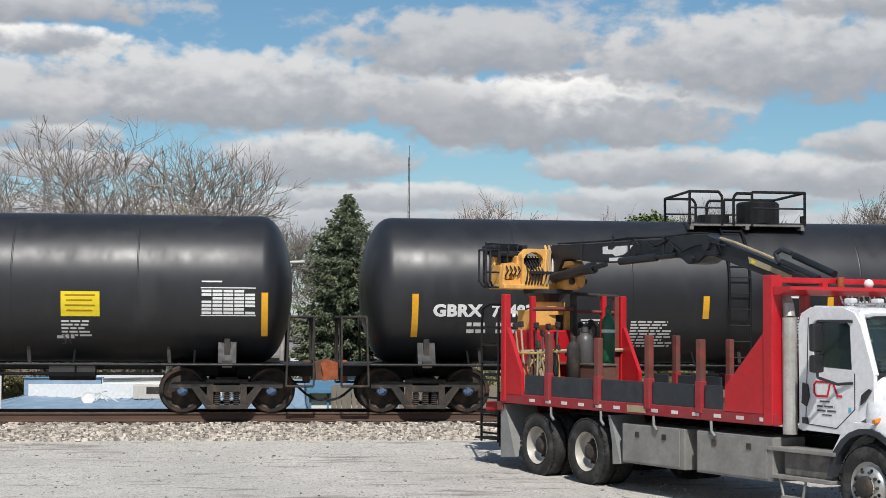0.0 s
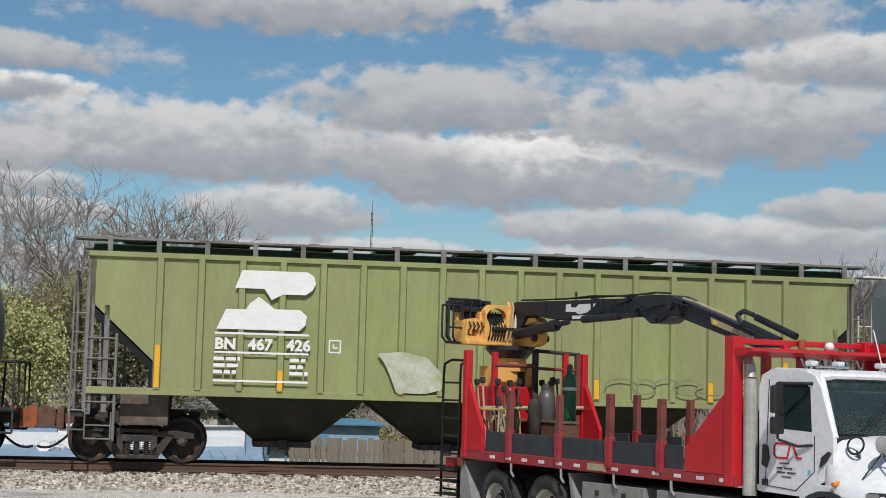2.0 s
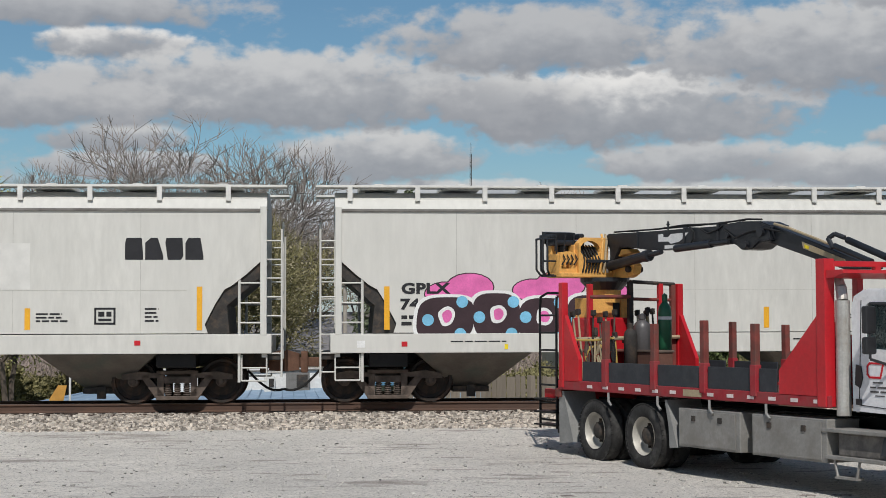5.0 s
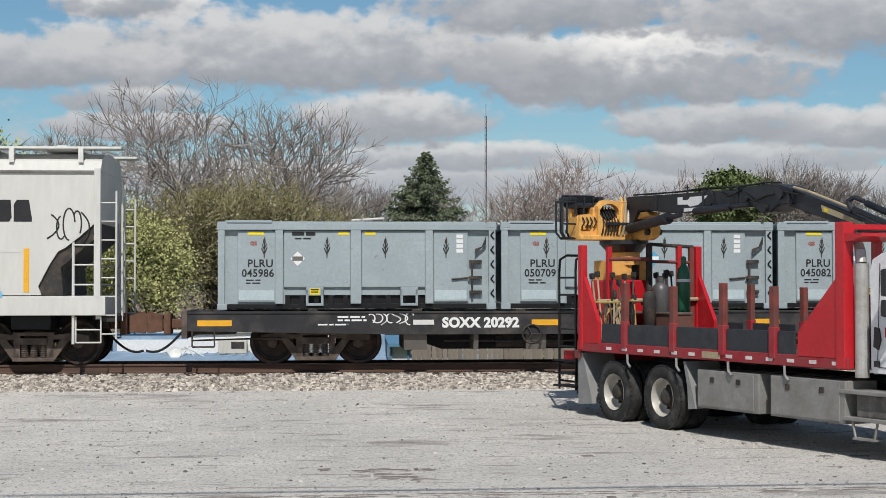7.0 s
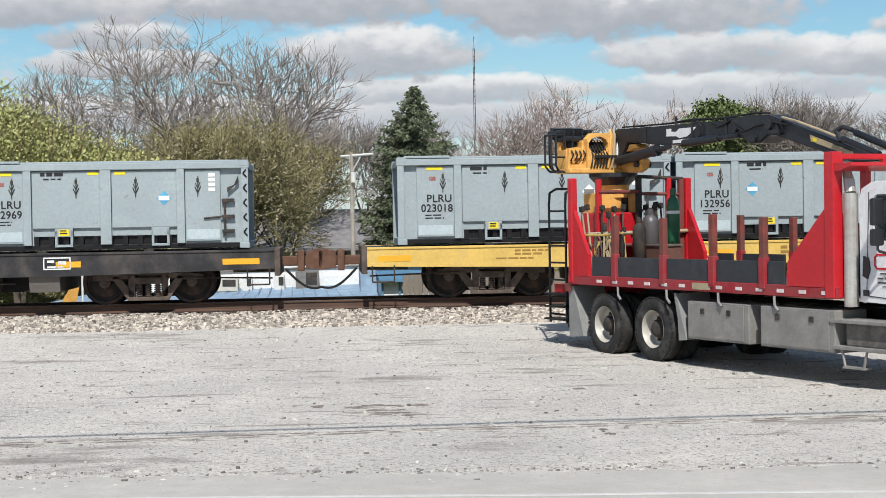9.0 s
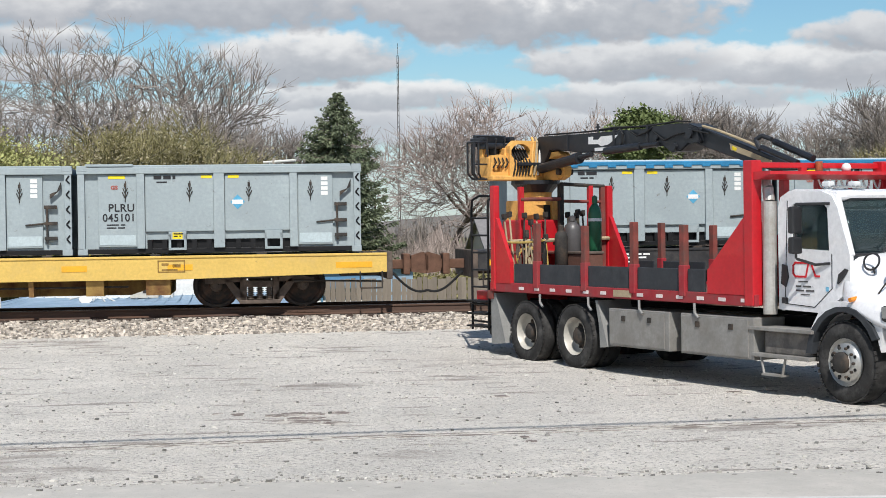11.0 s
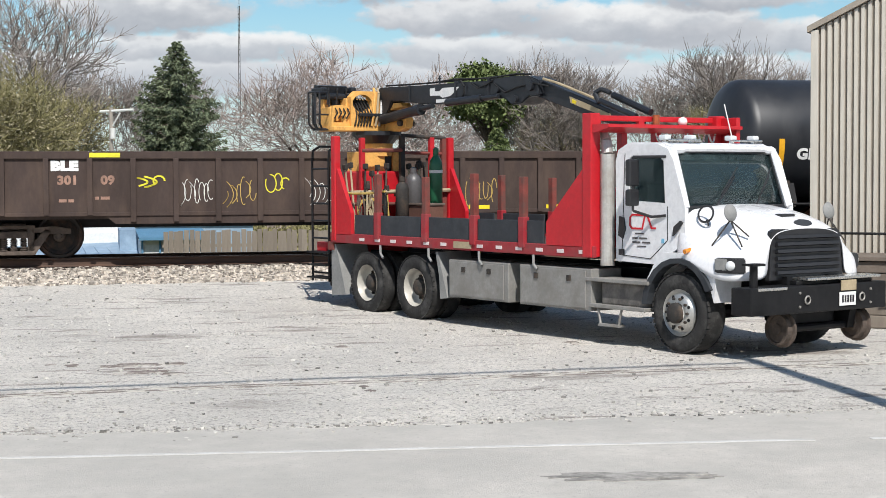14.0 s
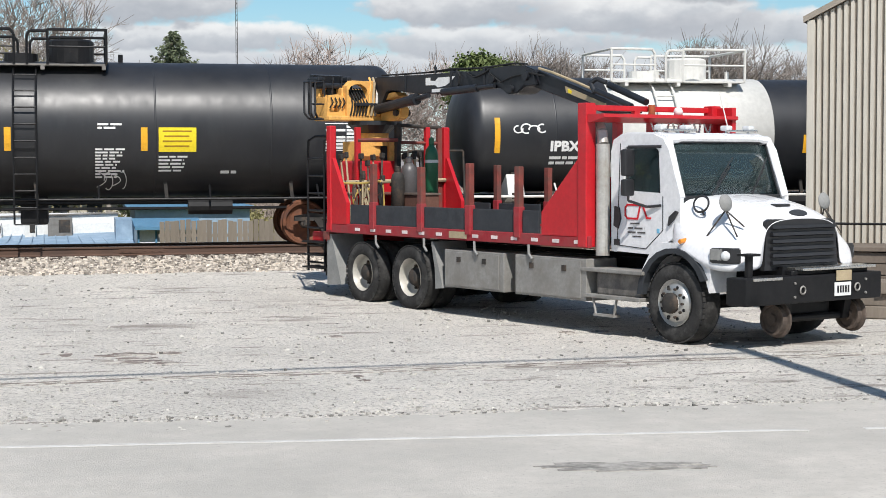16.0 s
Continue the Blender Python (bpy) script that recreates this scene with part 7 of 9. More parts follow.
# hood: smooth lofted shell from the screen round to the grille, flared over the wheels
secs = [(7.16, ((0.22, 1.12), (0.22, 1.40), (0.23, 1.66), (0.30, 1.83), (0.62, 1.885), (W / 2, 1.90))),
        (7.42, ((0.04, 1.22), (0.09, 1.33), (0.25, 1.48), (0.38, 1.75), (0.66, 1.86), (W / 2, 1.88))),
        (7.75, ((0.02, 1.08), (0.06, 1.31), (0.27, 1.41), (0.44, 1.68), (0.70, 1.82), (W / 2, 1.85))),
        (8.05, ((0.04, 0.96), (0.08, 1.25), (0.26, 1.36), (0.49, 1.60), (0.73, 1.76), (W / 2, 1.79))),
        (8.28, ((0.11, 0.96), (0.14, 1.21), (0.31, 1.32), (0.54, 1.52), (0.73, 1.68), (W / 2, 1.72))),
        (8.41, ((0.24, 0.97), (0.27, 1.18), (0.42, 1.29), (0.56, 1.43), (0.69, 1.60), (W / 2, 1.64))),
        (8.43, ((0.52, 0.97), (0.53, 1.16), (0.55, 1.29), (0.57, 1.42), (0.66, 1.57), (W / 2, 1.60)))]
bm = bmn()
rows = []
for x, half_pts in secs:
    pts = list(half_pts) + [(W - y, z) for y, z in half_pts[-2::-1]]
    rows.append([bm.verts.new((x, y, z)) for y, z in pts])
for a, b in zip(rows, rows[1:]):
    for i in range(len(a) - 1):
        bm.faces.new((a[i], b[i], b[i + 1], a[i + 1]))
bmesh.ops.recalc_face_normals(bm, faces=bm.faces)
hood = part("hood", bm, M_CABWHITE, lorry, "sloping white hood with flared wings", True)
smooth = hood.modifiers.new("smooth", "SUBSURF")
smooth.levels = smooth.render_levels = 2
sheet = hood.modifiers.new("sheet", "SOLIDIFY")
sheet.thickness, sheet.offset = 0.02, -1
for y0, y1 in ((0.065, 0.52), (W - 0.52, W - 0.065)):
    bm = bmn()      # wing over the front wheel
    arc = [(7.37 + 0.62 * math.cos(a), 0.55 + 0.62 * math.sin(a)) for a in [radians(172 - k * 16) for k in range(11)]]
    outer = [(8.0, 0.96), (7.95, 1.12), (7.75, 1.20), (7.4, 1.27), (7.08, 1.27), (6.95, 1.2), (6.76, 0.92)]
    prism(bm, arc + outer, "y", y0, y1)
    part("wing", bm, M_CABWHITE, lorry, "white wing over the wheel")
    bm = bmn()
    yy = y0 - 0.03 if y0 < 1 else y1
    arc2 = [(7.37 + 0.56 * math.cos(a), 0.55 + 0.60 * math.sin(a)) for a in [radians(176 - k * 15) for k in range(11)]]
    arc3 = [(7.37 + 0.66 * math.cos(a), 0.55 + 0.665 * math.sin(a)) for a in [radians(176 - k * 15) for k in range(11)]]
    prism(bm, arc2 + arc3[::-1], "y", yy - 0.02, yy + 0.12)
    part("wheel_arch_trim", bm, M_PANEL, lorry, "dark grey wheel arch trim")
    near = y0 < 1
    fy = (lambda y: y) if near else (lambda y: W - y)
    bm = bmn()
    prism(bm, [(8.0, fy(0.035)), (8.14, fy(0.055)), (8.28, fy(0.105)), (8.38, fy(0.20)), (8.32, fy(0.26)), (8.1, fy(0.16))], "z", 1.055, 1.245)
    bmesh.ops.bevel(bm, geom=list(bm.edges), offset=0.015, segments=2, affect="EDGES")
    part("headlamp_housing", bm, M_GRILLE, lorry, "dark headlamp housing")
    bm = bmn()
    prism(bm, [(8.02, fy(0.028)), (8.14, fy(0.045)), (8.20, fy(0.065)), (8.18, fy(0.09)), (8.04, fy(0.06))], "z", 1.09, 1.235)
    bmesh.ops.bevel(bm, geom=list(bm.edges), offset=0.01, segments=2, affect="EDGES")
    part("turn_lamp", bm, M_FLAP, lorry, "clear turn lamp")
    bm = bmn()
    d = Vector((0.55, -0.83 if near else 0.83, 0.0))
    lathe(bm, [(0.0, 0.035), (0.045, 0.028), (0.062, 0.0), (0.062, -0.03)], Matrix.Translation((8.235, fy(0.088), 1.15)) @ d.to_track_quat("Z", "Y").to_matrix().to_4x4(), 18)
    part("headlamp", bm, M_LIGHTGLASS, lorry, "round clear headlamp", True)
    bm = bmn()
    prism(bm, [(7.10, 1.48), (7.20, 1.56), (7.28, 1.66), (7.24, 1.68), (7.12, 1.60)], "y", fy(0.20) - 0.012, fy(0.20) + 0.012)
    part("hood_vent", bm, M_GRILLE, lorry, "black hood vent")
    bm = bmn()
    rod(bm, (7.50, fy(0.02), 1.30), (7.50, fy(0.16), 1.32), 0.03, 12)
    part("side_marker", bm, M_AMBER, lorry, "small amber marker lamp")
bm = bmn()
prism(bm, [(0.56, 0.96), (0.60, 1.56), (0.66, 1.59), (W - 0.70, 1.58), (W - 0.62, 1.55), (W - 0.56, 0.96)], "x", 8.36, 8.425)
part("grille_frame", bm, M_GRILLE, lorry, "black grille surround")
for k in range(6):
    bm = bmn()
    z = 1.02 + k * 0.088
    prism(bm, [(8.42, z), (8.48, z + 0.015), (8.47, z + 0.055), (8.42, z + 0.05)], "y", 0.66, W - 0.66)
    part("grille_bar", bm, M_GRILLE, lorry, "black grille bar")
bm = bmn()
lathe(bm, [(0.0, 0.02), (0.14, 0.015), (0.16, 0.0)], Matrix.Translation((8.36, W / 2, 1.655)) @ Matrix.Rotation(radians(40), 4, "Y") @ Matrix.Diagonal((0.4, 1, 1, 1)), 18)
part("hood_badge", bm, M_PANEL, lorry, "dark oval badge")
bm = bmn()
box(bm, 8.08, 8.20, 1.02, 1.26, 1.735, 1.768, 0.012)
part("air_inlet", bm, M_GRILLE, lorry, "black air inlet on the hood")
# bumper with guides, plate boards, rail gear below
bm = bmn()
box(bm, 8.35, 8.68, -0.02, W - 0.02, 0.56, 0.90, 0.02)
box(bm, 8.30, 8.60, 0.85, 2.25, 0.90, 0.955, 0.01)
part("bumper", bm, M_BLACK, lorry, "heavy black steel bumper")
bm = bmn()
box(bm, 8.40, 8.70, 0.95, 2.30, 0.955, 0.99, 0.008)
box(bm, 8.66, 8.69, 0.1, 0.6, 0.86, 0.895, 0.004)
part("bumper_tread", bm, M_CHROME, lorry, "worn bright tread plate")
bm = bmn()
rod(bm, (8.55, 0.16, 0.9), (8.55, 0.16, 1.18), 0.05, 10)
box(bm, 8.46, 8.64, 0.05, 0.27, 1.16, 1.19)
part("guide_post", bm, M_BLACK, lorry, "black guide post on the bumper")
for y in (0.95, 1.95):
    bm = bmn()
    lathe(bm, [(0.045, -0.012), (0.06, 0.0), (0.045, 0.012), (0.035, 0.0), (0.045, -0.012)], Matrix.Translation((8.70, y, 0.72)) @ TO_X, 12)
    part("tow_ring", bm, M_TOOLBOX, lorry, "steel tow ring")
for y, z in ((0.82, 0.81), (0.82, 0.64), (2.12, 0.81), (2.12, 0.64)):
    part("bumper_bolt", rod(bmn(), (8.675, y, z), (8.70, y, z), 0.016, 6), M_TOOLBOX, lorry)
bm = bmn()
box(bm, 8.685, 8.70, 1.53, 1.83, 0.62, 0.79, 0.004)
part("number_plate", bm, M_WHITE, lorry, "white number plate")
bm = bmn()
for k in range(5):
    box(bm, 8.70, 8.704, 1.57 + k * 0.048, 1.60 + k * 0.048, 0.66, 0.75)
part("plate_print", bm, M_LETBLACK, lorry, "dark bars on the plate")
bm = bmn()
box(bm, 8.685, 8.70, 1.56, 1.84, 0.81, 0.94, 0.004)
part("plate_board", bm, M_PALEWOOD, lorry, "pale tan plate")
for y in (0.82, 2.20):
    bm = bmn()
    lathe(bm, [(0.0, 0.06), (0.07, 0.06), (0.08, 0.03), (0.16, 0.02), (0.17, 0.05), (0.195, 0.05), (0.195, -0.03), (0.23, -0.04), (0.23, -0.07), (0.0, -0.07)], Matrix.Translation((8.35, y, 0.34)) @ TO_Y, 24)
    part("rail_wheel", bm, M_BROWNST, lorry, "small flanged rail wheel")
bm = bmn()
rod(bm, (8.35, 0.8, 0.34), (8.35, 2.25, 0.34), 0.05, 10)
for y in (0.95, 2.05):
    prism(bm, [(7.9, 0.7), (8.5, 0.7), (8.42, 0.3), (8.25, 0.3)], "y", y - 0.06, y + 0.06)
box(bm, 8.0, 8.3, 1.1, 1.9, 0.35, 0.6, 0.04)
part("rail_gear", bm, M_BLACK, lorry, "black rail gear frame")
# mirrors, roof lights, aerial
for sgn, y in ((-1, CY0), (1, CY1)):
    bm = bmn()
    yy = y + sgn * 0.22
    box(bm, 6.50, 6.59, yy - 0.09, yy + 0.09, 2.12, 2.47, 0.03)
    box(bm, 6.50, 6.59, yy - 0.09, yy + 0.09, 1.86, 2.08, 0.03)
    pipe(bm, [(6.95, y, 2.50), (6.56, yy, 2.50), (6.56, yy, 1.80), (6.72, y + sgn * 0.04, 1.72), (6.95, y, 1.74)], 0.018)
    part("mirror", bm, M_GRILLE, lorry, "black mirror on its bracket")
    side_y = (lambda y: y) if sgn < 0 else (lambda y: W - y)
    c = Vector((7.99, side_y(0.33), 1.79))
    bm = bmn()
    lathe(bm, [(0.0, 0.045), (0.06, 0.035), (0.10, 0.01), (0.112, 0.0), (0.10, -0.01), (0.0, -0.012)], Matrix.Translation(c) @ Matrix.Rotation(radians(80), 4, "Y"), 20)
    part("hood_mirror", bm, M_FLAP, lorry, "round grey mirror on thin stalks", True)
    # the two forward rods partly trace the mirror's shadow on the hood
    for foot in ((7.80, side_y(0.20), 1.38), (8.22, side_y(0.42), 1.50), (8.24, side_y(0.28), 1.38)):
        part("mirror_stalk", rod(bmn(), tuple(c - Vector((0, 0, 0.09))), foot, 0.010, 6), M_FRAME, lorry)
bm = bmn()
lathe(bm, [(0.105, -0.012), (0.12, 0.0), (0.105, 0.012), (0.09, 0.0), (0.105, -0.012)], Matrix.Translation((7.56, 0.33, 1.77)) @ Matrix.Rotation(radians(78), 4, "X") @ Matrix.Diagonal((1.25, 1, 1, 1)), 20)
rod(bm, (7.57, 0.34, 1.70), (7.57, 0.38, 1.60), 0.012)
part("fender_mirror", bm, M_GRILLE, lorry, "black oval mirror ring")
for y in (0.40, 0.85, 1.60, 2.02):
    bm = bmn()
    box(bm, 6.66, 6.80, y - 0.055, y + 0.055, 2.72, 2.79, 0.025)
    rod(bm, (6.73, y, 2.67), (6.73, y, 2.73), 0.02)
    part("roof_lamp", bm, M_LIGHTGLASS, lorry, "clear roof lamp")
for a in (0.35, 1.5):
    part("lamp_bar", box(bmn(), 6.82, 6.86, a + 0.02, a + 0.58, 2.70, 2.73, 0.01), M_CHROME, lorry)
bm = bmn()
rod(bm, (6.3, 2.12, 2.6), (6.05, 2.16, 3.25), 0.009, 6)
part("aerial", bm, M_CREAM2, lorry, "thin pale aerial")
bm = bmn()
box(bm, 6.5, 6.62, 2.2, 2.32, 2.55, 2.68, 0.02)
part("beacon", bm, M_AMBER, lorry, "amber beacon")
part("beacon", rod(bmn(), (5.75, 1.15, 2.945), (5.75, 1.15, 3.09), 0.05, 12), M_ORANGE, lorry, "orange beacon on the ledge")

# loader crane at the tail, its seat beside the boom, folded forward over the bed
bm = bmn()
box(bm, -2.1, -1.1, 0.3, W - 0.3, 0.95, 1.12, 0.02)
box(bm, -1.80, -1.12, 0.68, 1.42, 1.1, 2.36, 0.03)
part("crane_base", bm, M_RED, lorry, "red crane pedestal")
for y in (0.35, 1.95):
    bm = bmn()
    box(bm, -1.75, -1.45, y, y + 0.22, 0.35, 1.3, 0.03)
    part("outrigger", bm, M_BLACK, lorry, "black outrigger leg")
bm = bmn()
box(bm, -1.75, -1.22, 0.72, 1.18, 2.34, 2.70, 0.025)
box(bm, -1.72, -1.24, 1.36, 1.50, 2.34, 2.70, 0.02)
rod(bm, (-1.42, 1.16, 2.62), (-1.42, 1.16, 2.90), 0.25, 20, 0.27)
part("slew_column", bm, M_CRANEYEL, lorry, "orange yellow slew column")
bm = bmn()
rod(bm, (-1.42, 1.14, 2.84), (-1.42, 1.14, 2.98), 0.29, 24, 0.42)
rod(bm, (-1.42, 1.14, 2.98), (-1.42, 1.14, 3.05), 0.43, 24)
box(bm, -1.70, -1.28, 1.18, 1.36, 2.36, 2.68, 0.02)
part("slew_ring", bm, M_CRANEBLK, lorry, "black slew bearing and motor")


def frame_plate(bm, x0, x1, rim, opening):
    """A plate facing along the bed with one opening in it; outlines as (y, z)."""
    n0 = len(bm.verts)
    ring_plate(bm, rim, opening, x0, x1)
    bm.verts.ensure_lookup_table()
    for v in bm.verts[n0:]:
        v.co = (v.co.y, v.co.x, v.co.z)


bm = bmn()
frame_plate(bm, -1.36, -1.22, [(0.49, 3.06), (1.22, 3.06), (1.22, 3.60), (1.10, 3.74), (0.60, 3.74), (0.49, 3.64)],
            [(0.72 + 0.20 * math.cos(k * math.tau / 12 + 0.26), 3.53 + 0.155 * math.sin(k * math.tau / 12 + 0.26)) for k in range(12)])
frame_plate(bm, -1.40, -1.28, [(0.13, 3.10), (0.49, 3.08), (0.49, 3.46), (0.34, 3.50), (0.16, 3.48)], [(0.19, 3.20), (0.36, 3.20), (0.36, 3.31), (0.19, 3.31)])
box(bm, -1.72, -1.60, 0.16, 1.22, 3.10, 3.62, 0.03)
box(bm, -1.72, -1.20, 0.13, 1.24, 3.05, 3.13, 0.02)
box(bm, -1.68, -1.34, 0.46, 0.52, 3.12, 3.62, 0.02)
box(bm, -1.68, -1.34, 0.14, 0.19, 3.12, 3.46, 0.02)
part("crane_body", bm, M_CRANEYEL, lorry, "orange yellow crane turret with rounded openings")
rnd = random.Random(71)
for k in range(4):
    y = 0.94 + 0.075 * k
    bm = bmn()
    pipe(bm, [(-1.19, y - 0.05, 3.14), (-1.15, y - 0.04, 3.30), (-1.16, y - 0.02, 3.50), (-1.20, y + 0.03, 3.70), (-1.30, y + 0.06, 3.80)], 0.022, 8)
    part("turret_hose", bm, (M_CRANEYEL, M_PALEWOOD, M_CREAM2, M_CRANEYEL)[k], lorry, "pale hydraulic hose on the turret")
for k in range(6):
    y = 0.54 + 0.06 * k
    bm = bmn()
    pipe(bm, [(-1.19, y, 3.13), (-1.17, y + 0.02, 3.24), (-1.19, y + 0.05, 3.36), (-1.28, y + 0.04, 3.50), (-1.40, y + 0.02, 3.62)], 0.013, 6)
    part("valve_hose", bm, M_HOSE, lorry)
for k in range(4):
    bm = bmn()
    pipe(bm, [(-1.26, 0.20 + 0.08 * k, 3.44), (-1.22, 0.22 + 0.08 * k, 3.36), (-1.25, 0.17 + 0.08 * k, 3.26)], 0.012, 6)
    part("valve_hose", bm, M_HOSE, lorry)
bm = bmn()
box(bm, -1.60, -1.42, 0.54, 1.16, 3.16, 3.60, 0.03)
for k in range(5):
    rod(bm, (-1.44, 0.60 + 0.07 * k, 3.48), (-1.34, 0.60 + 0.07 * k, 3.48), 0.028, 8)
part("valve_block", bm, M_FRAME, lorry, "dark oily valve block")
bm = bmn()
box(bm, -1.21, -1.13, 0.62, 1.17, 3.30, 3.36, 0.015)
part("guard_bar", bm, M_CRANEBLK, lorry, "black bar across the turret")
bm = bmn()
box(bm, -1.78, -1.42, 0.14, 0.74, 3.60, 3.70, 0.04)
prism(bm, [(-1.85, 3.66), (-1.72, 3.64), (-1.68, 3.84), (-1.80, 3.86)], "y", 0.10, 0.70)
box(bm, -1.85, -1.45, 0.06, 0.16, 3.72, 3.80, 0.025)
box(bm, -1.85, -1.45, 0.64, 0.74, 3.72, 3.82, 0.025)
rod(bm, (-1.6, 0.40, 3.46), (-1.6, 0.40, 3.62), 0.10, 12)
part("operator_seat", bm, M_CRANEBLK, lorry, "black operator seat with arm rests")
for k in range(4):
    bm = bmn()
    y = 0.12 + 0.18 * k
    rod(bm, (-1.40, y, 3.50), (-1.36, y, 3.76), 0.012, 6)
    rod(bm, (-1.36, y, 3.75), (-1.36, y, 3.79), 0.022, 8)
    part("control_lever", bm, M_CRANEBLK, lorry)
bm = bmn()
for y in (-0.12, -0.03):
    pipe(bm, [(-1.62, y, 3.71), (-1.40, y, 3.71), (-1.40, y, 3.18), (-1.46, y + 0.08, 3.09), (-1.46, 0.3, 3.08)], 0.019, 8)
    pipe(bm, [(-1.62, y, 3.71), (-1.62, y, 3.18), (-1.62, y + 0.08, 3.09), (-1.62, 0.3, 3.08)], 0.019, 8)
rod(bm, (-1.40, -0.14, 3.33), (-1.40, 0.16, 3.33), 0.016)
rod(bm, (-1.40, -0.14, 3.71), (-1.40, 0.16, 3.71), 0.016)
rod(bm, (-1.40, 0.15, 3.71), (-1.40, 0.17, 3.2), 0.016)
box(bm, -1.66, -1.38, -0.02, 0.46, 3.06, 3.09, 0.008)
part("operator_guard", bm, M_CRANEBLK, lorry, "black pipe guard beside the seat")
BY0, BY1 = 1.07, 1.37
bm = bmn()
prism(bm, [(-1.35, 3.70), (-1.22, 3.81), (0.1, 3.785), (2.1, 3.765), (2.6, 3.73), (2.66, 3.52), (2.2, 3.50), (1.0, 3.45), (0.1, 3.47), (-0.6, 3.55), (-0.84, 3.55), (-1.0, 3.34), (-1.3, 3.30)], "y", BY0, BY1)
bmesh.ops.bevel(bm, geom=list(bm.edges), offset=0.015, segments=2, affect="EDGES")
part("main_boom", bm, M_CRANEBLK, lorry, "black main boom")
bm = bmn()
prism(bm, [(2.15, 3.78), (2.6, 3.80), (3.05, 3.78), (3.30, 3.70), (3.33, 3.47), (3.05, 3.46), (2.88, 3.37), (2.62, 3.36), (2.45, 3.46), (2.15, 3.49)], "y", BY0 - 0.05, BY1 + 0.05)
bmesh.ops.bevel(bm, geom=list(bm.edges), offset=0.02, segments=2, affect="EDGES")
for x, z, r in ((3.12, 3.62, 0.075), (2.75, 3.44, 0.055), (2.3, 3.60, 0.045)):
    rod(bm, (x, BY0 - 0.10, z), (x, BY1 + 0.10, z), r, 14)
part("knuckle", bm, M_CRANEBLK, lorry, "black boom knuckle with pivot pins")
bm = bmn()
prism(bm, [(3.10, 3.66), (3.30, 3.70), (5.35, 3.04), (5.35, 2.99), (4.85, 2.99), (3.15, 3.46)], "y", BY0 + 0.03, BY1 - 0.03)
bmesh.ops.bevel(bm, geom=list(bm.edges), offset=0.012, segments=1, affect="EDGES")
part("jib", bm, M_CRANEBLK, lorry, "black folded jib")
bm = bmn()
prism(bm, [(3.95, 3.43), (4.85, 3.14), (4.87, 3.07), (3.98, 3.33)], "y", BY0 + 0.010, BY0 + 0.034)
part("jib_stripe", bm, M_PALEWOOD, lorry, "tan warning strip on the jib")
bm = bmn()
prism(bm, [(4.02, 3.385), (4.12, 3.35), (4.10, 3.31), (4.02, 3.335)], "y", BY0 + 0.004, BY0 + 0.012)
part("warning_sign", bm, M_PLACARD, lorry, "small yellow warning sign")
bm = bmn()
pipe(bm, [(3.35, BY0, 3.72), (3.7, BY0 - 0.02, 3.64), (4.3, BY0, 3.45), (4.9, BY0, 3.25)], 0.020)
part("jib_pipe", bm, M_PALEWOOD, lorry, "tan hose along the jib")
bm = bmn()
rod(bm, (4.75, 1.0, 3.33), (5.50, 1.0, 3.08), 0.042, 12)
rod(bm, (4.70, 1.28, 3.42), (5.5, 1.28, 3.14), 0.05, 12)
part("grapple_cylinder", bm, M_CRANEBLK, lorry)
bm = bmn()
pipe(bm, [(4.72, 1.0, 3.30), (4.62, 1.0, 3.44), (4.70, 1.05, 3.50), (4.85, 1.1, 3.44)], 0.034, 10)
part("grapple_claw", bm, M_CRANEBLK, lorry, "black curved grapple claw")
bm = bmn()
rod(bm, (-1.10, BY0 - 0.02, 3.25), (0.0, BY0 - 0.02, 3.375), 0.085, 16)
rod(bm, (-0.03, BY0 - 0.02, 3.372), (0.10, BY0 - 0.02, 3.385), 0.098, 16)
rod(bm, (0.10, BY0 - 0.02, 3.385), (0.45, BY0 - 0.02, 3.43), 0.045, 10)
part("lift_cylinder", bm, M_CRANEBLK, lorry, "black lift cylinder")
bm = bmn()
rod(bm, (0.95, BY0 - 0.08, 3.46), (1.9, BY0 - 0.08, 3.49), 0.062, 14)
rod(bm, (1.9, BY0 - 0.08, 3.49), (2.35, BY0 - 0.08, 3.50), 0.035, 10)
part("jib_cylinder", bm, M_CRANEBLK, lorry, "black cylinder under the boom")
for k, pts in enumerate(([(-1.0, BY0, 3.83), (0.2, BY0 + 0.1, 3.82), (1.0, BY0 + 0.05, 3.84), (2.0, BY0, 3.80), (2.7, BY0, 3.83), (3.1, BY0 - 0.03, 3.80)],
                         [(-0.9, BY0 + 0.2, 3.84), (0.4, BY0 + 0.2, 3.83), (1.6, BY0 + 0.2, 3.83), (2.4, BY0 + 0.2, 3.84)],
                         [(1.25, BY0 - 0.02, 3.80), (1.36, BY0 - 0.03, 3.70), (1.34, BY0 - 0.03, 3.58), (1.22, BY0 - 0.03, 3.47)],
                         [(1.55, BY0 - 0.02, 3.74), (1.75, BY0 - 0.04, 3.66), (1.95, BY0 - 0.03, 3.70), (2.2, BY0, 3.80)],
                         [(2.2, BY0 - 0.06, 3.70), (2.5, BY0 - 0.08, 3.55), (2.8, BY0 - 0.08, 3.62), (3.2, BY0 - 0.06, 3.66), (3.5, BY0 - 0.02, 3.60)])):
    bm = bmn()
    pipe(bm, pts, 0.014, 6)
    part("boom_hose", bm, M_HOSE, lorry, "thin black hydraulic hose")
bm = bmn()
rod(bm, (0.62, BY0, 3.78), (0.62, BY0, 3.92), 0.016)
